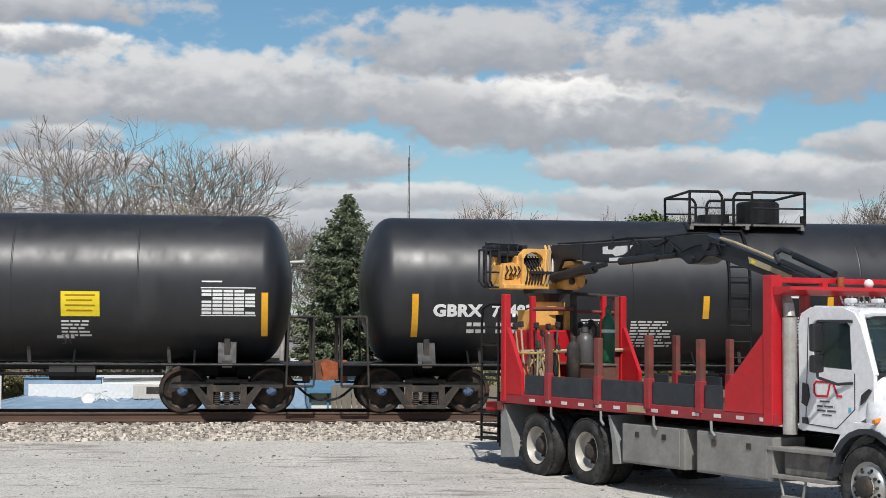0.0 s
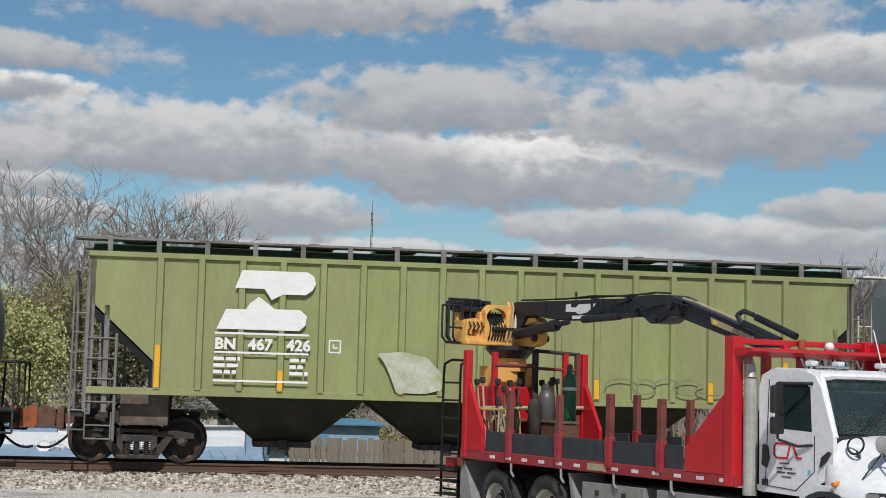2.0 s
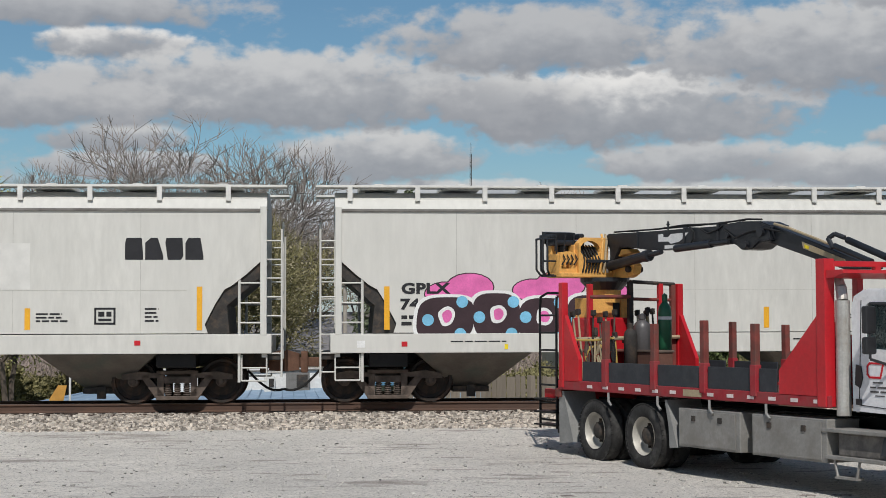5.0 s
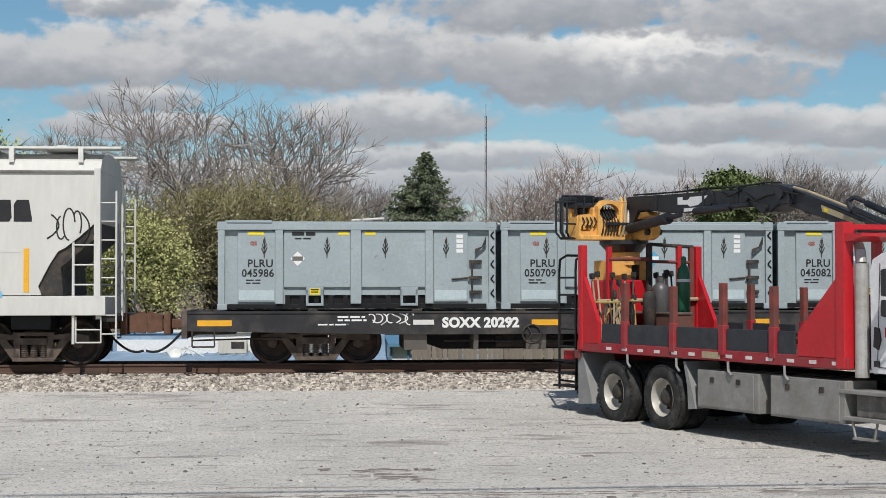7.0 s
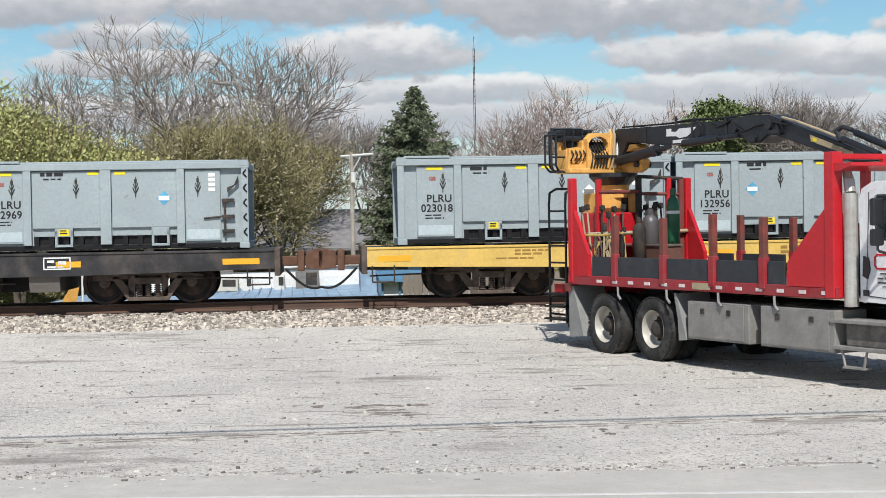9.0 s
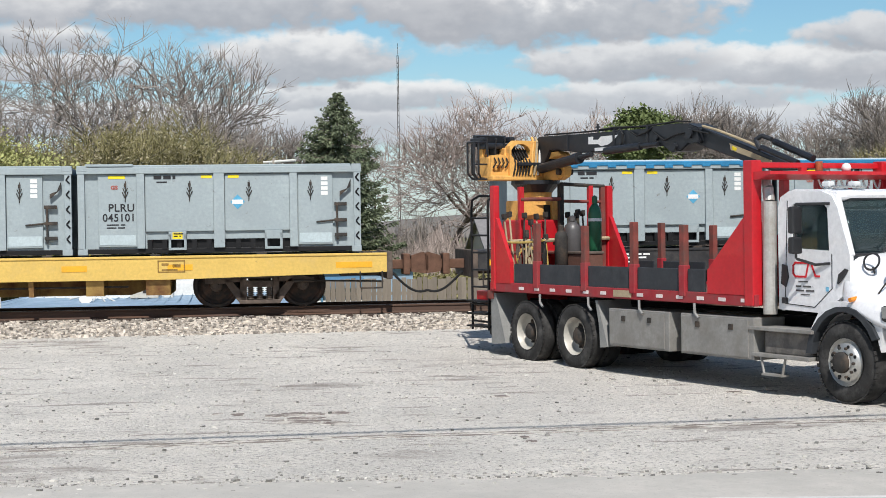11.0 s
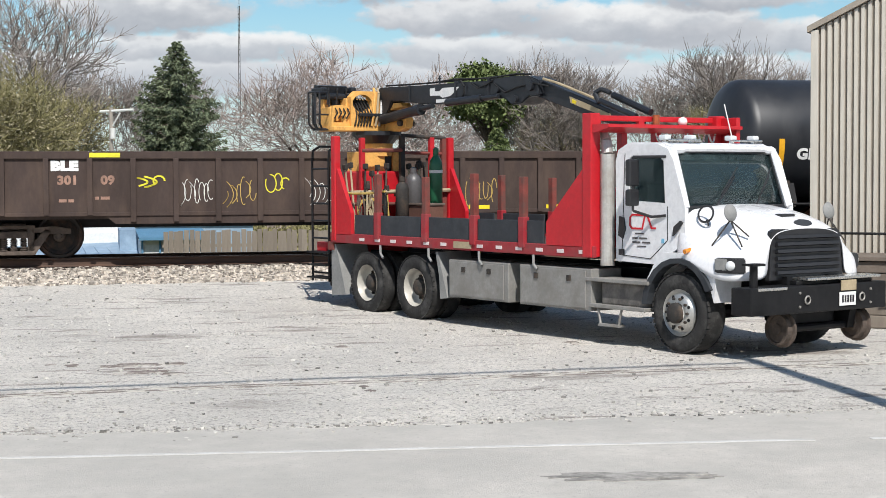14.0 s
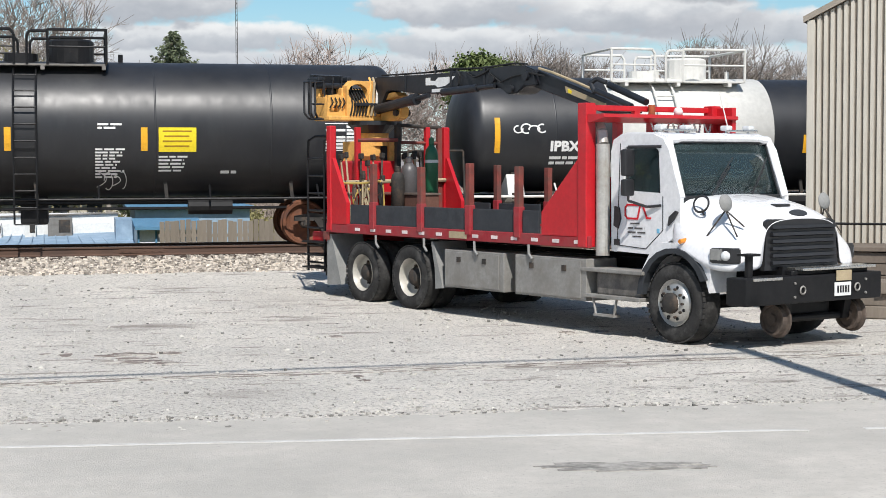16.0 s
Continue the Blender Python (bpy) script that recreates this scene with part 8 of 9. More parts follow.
rod(bm, (0.62, BY0, 3.86), (0.62, BY0, 3.88), 0.03)
part("grease_fitting", bm, M_CRANEBLK, lorry)
bs = lambda z: BY0
bm = bmn()
outline(bm, [(0.34, 3.72), (0.48, 3.72), (0.48, 3.67), (0.62, 3.66), (0.70, 3.71), (1.18, 3.71), (1.08, 3.64), (0.92, 3.57), (0.70, 3.55), (0.62, 3.59), (0.34, 3.60)], bs, 0.004)
part("boom_emblem", bm, M_WHITE, lorry, "worn white emblem patch on the boom")
part("boom_plate", plate(bmn(), 0.52, 0.96, 3.475, 3.53, bs, 0.004), M_WHITE, lorry, "pale plate on the boom")
bm = bmn()
prism(bm, [(-1.0, 3.52), (-0.66, 3.53), (-0.56, 3.46), (-0.80, 3.44), (-1.0, 3.40)], "y", 1.12, 1.32)
part("boom_foot", bm, M_CRANEYEL, lorry, "orange yellow foot of the boom")
bm = bmn()
prism(bm, [(-1.2, 3.05), (-0.75, 3.04), (-0.58, 3.10), (-0.54, 3.26), (-0.64, 3.31), (-0.85, 3.28), (-1.2, 3.34)], "y", 1.16, 1.34)
bmesh.ops.bevel(bm, geom=list(bm.edges), offset=0.02, segments=2, affect="EDGES")
part("lift_link", bm, M_CRANEYEL, lorry)
bm = bmn()
rod(bm, (-0.66, 1.10, 3.18), (-0.66, 1.40, 3.18), 0.055, 12)
part("link_pin", bm, M_FRAME, lorry)

# ladder at the tail
bm = bmn()
ladder(bm, -1.98, -1.42, 0.15, 0.45, 2.55, 7, 0.022)
pipe(bm, [(-1.98, 0.15, 2.5), (-1.95, 0.15, 2.72), (-1.8, 0.2, 2.79), (-1.5, 0.3, 2.78)], 0.022)
pipe(bm, [(-1.42, 0.15, 2.5), (-1.40, 0.15, 2.72), (-1.3, 0.3, 2.76)], 0.022)
for z in (0.5, 0.72, 0.94):
    box(bm, -2.03, -1.37, 0.05, 0.35, z, z + 0.03)
part("ladder", bm, M_BLACK, lorry, "black ladder to the crane seat")
bm = bmn()
box(bm, -1.2, -1.02, -0.01, 0.35, 1.02, 1.16, 0.01)
part("tail_lamp_box", bm, M_STAKE, lorry)

# loose gear on the bed
for x, y, r, h, m_, lab in ((-0.40, 1.69, 0.115, 1.50, M_GREENCYL, "green steel gas cylinder standing on the bed"), (-0.60, 1.36, 0.15, 1.16, M_GREYCYL, "grey steel gas cylinder standing on the bed"), (-0.50, 1.06, 0.115, 1.0, M_FRAME, "dark steel gas cylinder standing on the bed")):
    g = thing("gas_cylinder", lab, "gas cylinder", "cylinders on the bed", at=pose(x, y, 1.27))
    bm = bmn()
    lathe(bm, [(0.0, 0.0), (r, 0.0), (r, h * 0.78), (r * 0.85, h * 0.85), (r * 0.4, h * 0.9), (r * 0.3, h * 0.91)], Matrix(), 20)
    part("bottle", bm, m_, g, "", True)
    bm = bmn()
    lathe(bm, [(r * 0.3, h * 0.90), (r * 0.42, h * 0.91), (r * 0.42, h * 0.98), (0.0, h)], Matrix(), 14)
    part("valve_cap", bm, m_, g)
    if m_ is M_GREENCYL:
        bm = bmn()
        lathe(bm, [(r + 0.001, h * 0.70), (r + 0.003, h * 0.70), (r + 0.003, h * 0.735), (r + 0.001, h * 0.735)], Matrix(), 20)
        part("label_band", bm, M_WHITE, g, "white label band")
rnd = random.Random(15)
for k in range(20):
    x, y = -0.82 + rnd.uniform(-0.08, 0.30), 0.15 + k * 0.10
    t = thing("tool_bar", rnd.choice(("pale wooden tool handle leaning on the rack", "rusty steel bar leaning on the rack")), "tool", "tools in the rack", at=pose(x, y, 1.27, rnd.uniform(-6, 6), rnd.uniform(-8, -2)))
    bm = bmn()
    h = rnd.uniform(0.6, 1.25)
    rod(bm, (0, 0, 0), (0, 0, h), 0.02, 8, 0.016)
    mm = M_PALEWOOD if "wooden" in t["label"] else rnd.choice((M_STAKE, M_ROPE, M_FRAME, M_BROWNST))
    part("shaft", bm, mm, t)
    bm = bmn()
    box(bm, -0.05, 0.05, -0.03, 0.03, h - 0.05, h + 0.05, 0.015)
    part("tool_head", bm, M_FRAME, t)
st = thing("load_strap", "yellow strap coil hung on the rack", "strap", at=pose(-0.86, 0.55, 1.5))
bm = bmn()
for k in range(4):
    lathe(bm, [(0.16 + k * 0.012, -0.012), (0.185 + k * 0.012, 0.0), (0.16 + k * 0.012, 0.012), (0.16 + k * 0.012, -0.012)], Matrix.Translation((k * 0.03, 0, 0.2)) @ Matrix.Rotation(radians(80 + k * 9), 4, "Y"), 18)
part("coil", bm, M_ROPE, st)
bt = thing("loose_timber", "pale board lying on the bed", "board", at=pose(0.15, 1.9, 1.27, 0, 0, 20))
bm = bmn()
box(bm, -0.5, 0.5, -0.1, 0.1, 0.0, 0.06, 0.006)
part("board", bm, M_CREAM2, bt)

# more gear hung and stacked at the tail
sb = thing("steel_box", "rusty brown steel box standing on the bed", "box", at=pose(-0.5, 1.15, 1.27))
bm = bmn()
box(bm, 0, 0.62, 0, 0.34, 0, 0.50, 0.02)
part("box_body", bm, M_BEDPLATE, sb)
bm = bmn()
box(bm, -0.02, 0.64, -0.02, 0.36, 0.50, 0.54, 0.012)
part("lid", bm, M_BROWNST, sb, "dusty brown lid")
ls = thing("tie_strap", "taut yellow strap tied across the rack", "strap")
bm = bmn()
pipe(bm, [(-0.98, 0.10, 2.0), (-0.5, 0.06, 1.98), (0.0, 0.09, 1.985), (0.45, 0.10, 2.02)], 0.018, 6)
part("webbing", bm, M_ROPE, ls)
rnd = random.Random(44)
for k in range(7):
    hz = thing("hanging_hose", ("black rubber hose looped over the rack", "brown rope looped over the rack", "tan rope looped over the rack")[k % 3], "hose", "hoses in the rack")
    x, y = -0.92 + 0.11 * k, 0.22 + 0.16 * (k % 4)
    z, dz = 2.02 + rnd.uniform(-0.08, 0.1), rnd.uniform(0.4, 0.62)
    w = rnd.uniform(0.05, 0.10)
    bm = bmn()
    pipe(bm, [(x - w, y, z - dz * 0.6), (x - w * 0.8, y, z - 0.1), (x, y, z), (x + w * 0.8, y, z - 0.1), (x + w, y + 0.02, z - dz * 0.6), (x + w * 0.5, y + 0.03, z - dz), (x - w * 0.5, y + 0.03, z - dz), (x - w, y + 0.01, z - dz * 0.65)], 0.016, 6)
    part("loop", bm, (M_HOSE, M_BROWNST, M_PALEWOOD)[k % 3], hz)
for x in (-0.3, 1.05, 1.95):
    bm = bmn()
    box(bm, x, x + 0.05, BY0 - 0.02, BY1 + 0.02, 3.52, 3.80, 0.01)
    part("hose_clamp", bm, M_CRANEBLK, lorry)


# ---------------------------------------------------------------- buildings
EYE = Vector((21.8, -13.7, 2.3))


def polar(az, dist, z=-1.3):
    """A place in the world at a bearing (degrees) and distance from where the camera stands."""
    return Vector((EYE.x + dist * math.cos(radians(az)), EYE.y + dist * math.sin(radians(az)), z))


M_METALWALL = mat("cream ribbed steel wall", (0.56, 0.525, 0.455), 0.5, var=0.06, scale=1.0, second=(0.48, 0.44, 0.37), amount=0.38, stretch=(1, 1, 0.2))
# darker than the trim: the shade inside the grooves is put into this colour
M_GROOVE = mat("tan groove with painted shade", (0.20, 0.175, 0.145), 0.6, var=0.1)
M_TRIM = mat("tan steel trim", (0.33, 0.29, 0.24), 0.5, var=0.1)
M_DOCK = mat("brown weathered planking", (0.17, 0.14, 0.115), 0.85, var=0.2, scale=2)
M_BLUEROOF = mat("slate blue metal roof", (0.25, 0.35, 0.455), 0.55, var=0.10, scale=0.8, second=(0.31, 0.41, 0.51), amount=0.4)
M_BLUETRIM = mat("blue painted trim", (0.10, 0.23, 0.35), 0.55, var=0.12)
M_WHITEWALL = mat("white painted wall", (0.74, 0.74, 0.72), 0.7, var=0.06, scale=1.2)
M_GREYROOF = mat("grey shingle roof", (0.22, 0.21, 0.21), 0.85, var=0.2, scale=3)


def metal_shed():
    """Steel shed beside the yard; its ribbed gable end faces the road."""
    here = pose(4.24, 5.97, 0, 0, 0, 30)
    sh = thing("metal_shed", "cream ribbed steel shed with a gable roof", "building", at=here)
    Wd, Dp, eave, rise = 9.0, 7.4, 4.62, 2.2
    top = lambda x: eave + rise * (1 - abs(x - Wd / 2) / (Wd / 2))
    bm = bmn()
    prism(bm, [(0, 0), (Wd, 0), (Wd, eave), (Wd / 2, eave + rise), (0, eave)], "y", 0.05, Dp)
    part("shed_core", bm, M_GROOVE, sh, "tan grooves between the wall panels, darkened to stand for shade")
    n = 84
    w = Wd / n
    for k in range(n):
        x0, x1 = k * w + 0.024, (k + 1) * w - 0.024
        bm = bmn()
        vs = []
        for x, y in ((x0 - 0.008, 0.05), (x0 + 0.006, 0.01), (x1 - 0.006, 0.01), (x1 + 0.008, 0.05)):
            vs.append((bm.verts.new((x, y, 0.0)), bm.verts.new((x, y, top(x) - 0.02))))
        for p, q in zip(vs, vs[1:]):
            bm.faces.new((p[0], q[0], q[1], p[1]))
        bm.faces.new([v[1] for v in vs])
        bm.faces.new([v[0] for v in vs][::-1])
        part("wall_panel", bm, M_METALWALL, sh)
    for x0, z0, x1, z1 in ((-0.08, eave - 0.04, Wd / 2, eave + rise), (Wd / 2, eave + rise, Wd + 0.08, eave - 0.04)):
        bm = bmn()
        prism(bm, [(x0, z0), (x0, z0 + 0.10), (x1, z1 + 0.10), (x1, z1)], "y", -0.05, Dp + 0.05)
        part("roof_slope", bm, M_TRIM, sh, "tan steel roof slope")
    bm = bmn()
    box(bm, -0.02, 0.10, -0.025, 0.06, 0, eave, 0.01)
    part("corner_trim", bm, M_METALWALL, sh)
    # low planked dock along the gable, with a rail and a pile of sleepers at its foot
    d = thing("loading_dock", "low brown planked loading dock against the shed", "dock", at=here @ pose(-0.5, -1.25, 0))
    bm = bmn()
    box(bm, 0.05, 9.0, 0.06, 1.2, 0.0, 0.90)
    part("dock_core", bm, M_DOCK, d)
    for k in range(5):
        bm = bmn()
        box(bm, 0, 9.0, 0, 0.05, 0.03 + k * 0.18, 0.195 + k * 0.18, 0.01)
        part("plank", bm, M_DOCK, d)
    bm = bmn()
    box(bm, -0.04, 9.0, -0.05, 1.22, 0.93, 1.0, 0.012)
    part("dock_deck", bm, M_DOCK, d)
    for k in range(5):
        bm = bmn()
        box(bm, 0.1 + k * 2.1, 0.22 + k * 2.1, -0.05, 0.0, 0, 0.93, 0.01)
        part("post", bm, M_DOCK, d)
    bm = bmn()
    rod(bm, (0, 0.9, 1.32), (9, 0.9, 1.32), 0.02)
    for k in range(6):
        rod(bm, (0.1 + k * 1.75, 0.9, 0.98), (0.1 + k * 1.75, 0.9, 1.32), 0.018)
    part("dock_rail", bm, M_BLACK, d, "thin dark rail")
    rnd = random.Random(4)
    for k in range(10):
        t = thing("stacked_sleeper", "grey weathered timber sleeper in a pile", "sleeper", "pile of sleepers",
                  at=here @ pose(2.6 + rnd.uniform(-0.25, 0.25), -2.3 + 0.24 * (k % 4) + rnd.uniform(-0.04, 0.04), 0.01 + 0.185 * (k // 4), 0, 0, rnd.uniform(-6, 6)))
        bm = bmn()
        box(bm, -1.25, 1.25, -0.11, 0.11, 0, 0.18, 0.015)
        part("timber", bm, M_WOOD, t)


def low_buildings():
    """Blue and white low buildings and a board fence on the lower ground behind the track."""
    g = -1.3 - RAIL_Z
    b = thing("blue_roofed_building", "low building with a slate blue metal roof and white parapet", "building", at=TRACK @ pose(0, 0, 0))
    bm = bmn()
    box(bm, -12.4, -3.2, 14.4, 18.5, g, -0.72)
    box(bm, -11.6, -3.4, 18.5, 28, g, -0.12)
    part("wall", bm, M_WHITEWALL, b, "white wall")
    bm = bmn()
    lo = [(-13.2, 13.6, -0.70), (-2.5, 13.6, -0.70), (-3.4, 18.52, -0.42), (-9.25, 18.52, -0.58), (-11.75, 18.52, -0.48)]
    a_, c_ = [bm.verts.new(p) for p in lo], [bm.verts.new((p[0], p[1], p[2] - 0.14)) for p in lo]
    bm.faces.new(a_)
    bm.faces.new(c_[::-1])
    for i in range(5):
        bm.faces.new((c_[i], c_[(i + 1) % 5], a_[(i + 1) % 5], a_[i]))
    part("roof", bm, M_BLUEROOF, b, "slate blue sloping roof")
    for k in range(26):
        x = -12.6 + k * 0.39
        xe = -11.7 + k * 0.335
        part("roof_seam", rod(bmn(), (x, 13.65, -0.69), (xe, 18.5, -0.47 - 0.10 * max(0, 1 - abs(xe + 9.25) / 2.4)), 0.014, 4), M_BLUEROOF, b)
    part("parapet", box(bmn(), -11.75, -9.35, 18.55, 18.75, -0.62, 0.06, 0.02), M_BLUEROOF, b, "slate blue parapet")
    part("coping", box(bmn(), -11.80, -9.30, 18.50, 18.80, 0.062, 0.10, 0.01), M_BLUETRIM, b)
    bm = bmn()
    prism(bm, [(-9.32, -0.66), (-3.38, -0.50), (-3.38, 0.17), (-9.32, 0.03)], "y", 18.55, 18.75)
    part("white_parapet", bm, M_WHITEWALL, b, "white painted parapet")
    part("flashing", rod(bmn(), (-9.3, 18.5, 0.04), (-3.36, 18.5, 0.18), 0.03, 6), M_GREYSIDE, b)
    part("flat_roof", box(bmn(), -11.6, -3.4, 18.8, 28, -0.118, -0.06), M_WHITEWALL, b, "white flat roof")
    for x, wd, h, m_ in ((-5.55, 0.75, 0.52, M_GREYSIDE), (-6.25, 0.34, 0.40, M_CREAM2), (-8.3, 0.9, 0.34, M_METALWALL), (-7.25, 0.3, 0.36, M_CREAM2)):
        u = thing("rooftop_unit", "grey air unit standing on the roof" if m_ is M_GREYSIDE else "pale air unit standing on the roof", "air unit", "units on the roof", at=TRACK @ pose(x, 17.9, -0.56))
        part("casing", box(bmn(), 0, wd, 0, 0.5, 0.0, h + 0.1, 0.02), m_, u)
        part("vent_grille", box(bmn(), wd * 0.45, wd * 0.92, -0.012, 0.002, 0.16, h + 0.04, 0.004), M_FRAME, u, "dark vent grille")
    bm = bmn()
    for k in range(5):
        rod(bm, (-9.3 + 0.05 * k, 17.2 + k * 0.1, -0.30), (-8.6 - k * 0.35, 16.4, -0.60 + 0.03 * k), 0.022)
    lathe(bm, [(0.0, 0.0), (0.16, 0.04), (0.21, 0.08)], Matrix.Translation((-9.5, 16.2, -0.48)) @ Matrix.Rotation(radians(60), 4, "X"), 14)
    part("roof_dish", bm, M_CREAM2, b, "pale dish and struts on the roof")
    an = thing("blue_annex", "small blue and white annex with a sloping roof", "building", at=TRACK @ pose(0, 0, 0))
    bm = bmn()
    box(bm, -2.95, -1.15, 13.1, 16.2, g, -0.16)
    part("wall", bm, M_WHITEWALL, an)
    bm = bmn()
    box(bm, -3.5, -2.97, 15.9, 18.4, g, 0.05)
    part("side_wall", bm, M_BLUEROOF, an, "slate blue side wall")
    bm = bmn()
    prism(bm, [(12.8, -0.16), (16.4, 0.0), (16.4, 0.07), (12.8, -0.08)], "x", -3.02, -1.0)
    part("roof", bm, M_BLUETRIM, an, "blue sloping roof")
    for x in (-2.95, -2.45, -1.98):
        part("door_frame", box(bmn(), x, x + 0.06, 13.03, 13.095, g, -0.18), M_BLUETRIM, an)
    wing = thing("blue_eaves_building", "long low building with pale walls and a blue eaves line", "building", at=TRACK @ pose(0, 0, 0))
    bm = bmn()
    box(bm, -2.6, 1.6, 26, 33, g, 0.10)
    part("wall", bm, M_BLUEROOF, wing)
    bm = bmn()
    box(bm, -2.9, 1.8, 25.7, 33, 0.10, 0.20, 0.02)
    part("roof_edge", bm, M_BLUETRIM, wing)
    # board fence
    f = thing("board_fence", "grey weathered board fence behind the railway", "fence", at=TRACK @ pose(0, 12.0, g))
    rnd = random.Random(3)
    shared = []
    for k in range(3):
        bm = bmn()
        box(bm, -0.068, 0.068, -0.012, 0.012, 0.0, 2.06, 0.004)
        o = part("board", bm, M_WOOD, f)
        shared.append(o.data)
        o.location = (-2.3 + 0.146 * k, 0, rnd.uniform(-0.03, 0.03))
    for k in range(3, 150):
        o = new("board", shared[k % 3])
        o.parent = f
        o.location = (-2.3 + 0.146 * k, rnd.uniform(-0.01, 0.01), rnd.uniform(-0.04, 0.04))
        o.rotation_euler = (0, radians(rnd.uniform(-0.8, 0.8)), 0)
    for z in (0.4, 1.6):
        bm = bmn()
        box(bm, -2.4, 19.7, 0.02, 0.07, z, z + 0.09)
        part("fence_rail", bm, M_WOOD, f)
    # houses further off
    for az, dist, wd, h, lab in ((156.6, 96, 7, 2.6, "small white house with a grey shingle roof"), (159.2, 84, 6, 2.2, "low pale house with a grey roof"), (133.5, 120, 9, 2.4, "long pale shed far behind the trees"), (147.4, 92, 7, 2.2, "low grey house behind the gondola")):
        hs = thing("house", lab, "house", "houses behind the railway", at=Matrix.Translation(polar(az, dist)) @ Matrix.Rotation(radians(az - 78), 4, "Z"))
        bm = bmn()
        box(bm, -wd / 2, wd / 2, -3, 3, 0, h)
        prism(bm, [(-3, h), (0, h + 1.5), (3, h)], "x", -wd / 2, wd / 2)
        part("wall", bm, M_WHITEWALL if "white" in lab else M_METALWALL, hs)
        bm = bmn()
        prism(bm, [(-3.4, h - 0.15), (0, h + 1.55), (3.4, h - 0.15), (3.4, h - 0.02), (0, h + 1.7), (-3.4, h - 0.02)], "x", -wd / 2 - 0.3, wd / 2 + 0.3)
        part("roof", bm, M_GREYROOF, hs)
        for k in range(3):
            bm = bmn()
            x = -wd / 2 + 1.0 + k * (wd - 2.6) / 2
            box(bm, x, x + 0.8, -3.03, -2.99, 0.9, 1.9)
            part("window", bm, M_CABIN, hs, "dark window")
            part("window", box(bmn(), x, x + 0.8, 2.99, 3.03, 0.9, 1.9), M_CABIN, hs, "dark window")
    # utility pole with a crossarm, street sign pole, banner
    up = thing("utility_pole", "pale grey utility pole with a crossarm and lamp", "pole", at=Matrix.Translation(polar(157.0, 62)))
    bm = bmn()
    rod(bm, (0, 0, 0), (0, 0, 6.3), 0.11, 10, 0.07)
    part("shaft", bm, mat("grey weathered pole", (0.36, 0.32, 0.27), 0.85), up)
    bm = bmn()
    rod(bm, (-0.35, -0.3, 6.15), (0.75, 0.6, 6.2), 0.05, 8)
    rod(bm, (0, 0, 5.5), (0.3, 0.25, 6.1), 0.03, 6)
    part("crossarm", bm, M_CREAM2, up)
    bm = bmn()
    rod(bm, (0.16, 0, 5.1), (0.16, 0, 5.5), 0.10, 12)
    part("transformer", bm, M_CREAM2, up, "pale transformer can")
    fl = thing("feather_banner", "yellow feather banner on a white pole", "banner", at=TRACK @ pose(-11.4, 8.6, -1.3 - RAIL_Z + 0.05))
    bm = bmn()
    prism(bm, [(-0.25, 0.35), (-0.05, 0.5), (0.35, 1.6), (0.42, 1.95), (0.2, 1.95), (-0.02, 1.6)], "y", -0.01, 0.01)
    part("cloth", bm, mat("orange yellow cloth", (0.62, 0.33, 0.08), 0.8), fl)
    bm = bmn()
    rod(bm, (0.5, 0, 0), (0.5, 0, 2.35), 0.03)
    part("banner_pole", bm, M_WHITE, fl)
    # radio mast
    ms = thing("radio_mast", "thin lattice radio mast far off", "mast", at=Matrix.Translation((-329.7, 169.6, -1.3)))
    bm = bmn()
    for k in range(3):
        a = k * math.tau / 3
        rod(bm, (0.3 * math.cos(a), 0.3 * math.sin(a), 0), (0.22 * math.cos(a), 0.22 * math.sin(a), 46.5), 0.08, 5)
    part("mast_leg", bm, M_FRAME, ms)
    bm = bmn()
    for k in range(46):
        a, b2 = k * math.tau / 3, (k + 1) * math.tau / 3
        rod(bm, (0.3 * math.cos(a), 0.3 * math.sin(a), k), (0.3 * math.cos(b2), 0.3 * math.sin(b2), k + 1), 0.05, 4)
    rod(bm, (0, 0, 46), (0, 0, 49.5), 0.06, 5)
    part("mast_brace", bm, M_FRAME, ms)
    # roadside pole out of view, whose shadow falls across the yard, with its wires
    rp = thing("roadside_pole", "round wooden roadside pole that carries wires", "pole", at=pose(15.4, -3.05, 0))
    bm = bmn()
    rod(bm, (0, 0, -0.3), (0, 0, 9.4), 0.15, 12, 0.10)
    part("shaft", bm, M_WOOD, rp)
    wr = thing("overhead_cable", "black overhead cable bundle along the road", "cable")
    bm = bmn()
    a, b = Vector((15.4, -3.05, 8.9)), Vector((15.4, -3.05, 8.9)) - ALONG * 60 + Vector((0, 0, 0.6))
    for off in (0.0, 0.08):
        pts = [a.lerp(b, k / 20) + Vector((0, 0, off - 0.9 * math.sin(math.pi * k / 20))) for k in range(21)]
        pipe(bm, pts, 0.02, 5)
    part("wire", bm, M_HOSE, wr)


metal_shed()
low_buildings()


# ---------------------------------------------------------------- trees
M_BARK = mat("grey brown bark", (0.125, 0.10, 0.082), 0.9, var=0.25, scale=4)
M_TWIG = island(mat("grey brown twigs", (0.31, 0.27, 0.24), 0.9, var=0.2, scale=3), 0.3)
M_TWIGRED = island(mat("reddish budding twigs", (0.38, 0.31, 0.275), 0.9, var=0.2, scale=3), 0.3)
M_TWIGOLIVE = island(mat("olive budding twigs", (0.24, 0.215, 0.10), 0.9, var=0.2, scale=3), 0.3)
M_BUD = island(mat("olive spring buds", (0.30, 0.265, 0.165), 0.9, var=0.2, scale=3), 0.3)
M_LEAF = island(mat("fresh yellow green leaves", (0.42, 0.43, 0.17), 0.8, var=0.2, scale=3), 0.22)
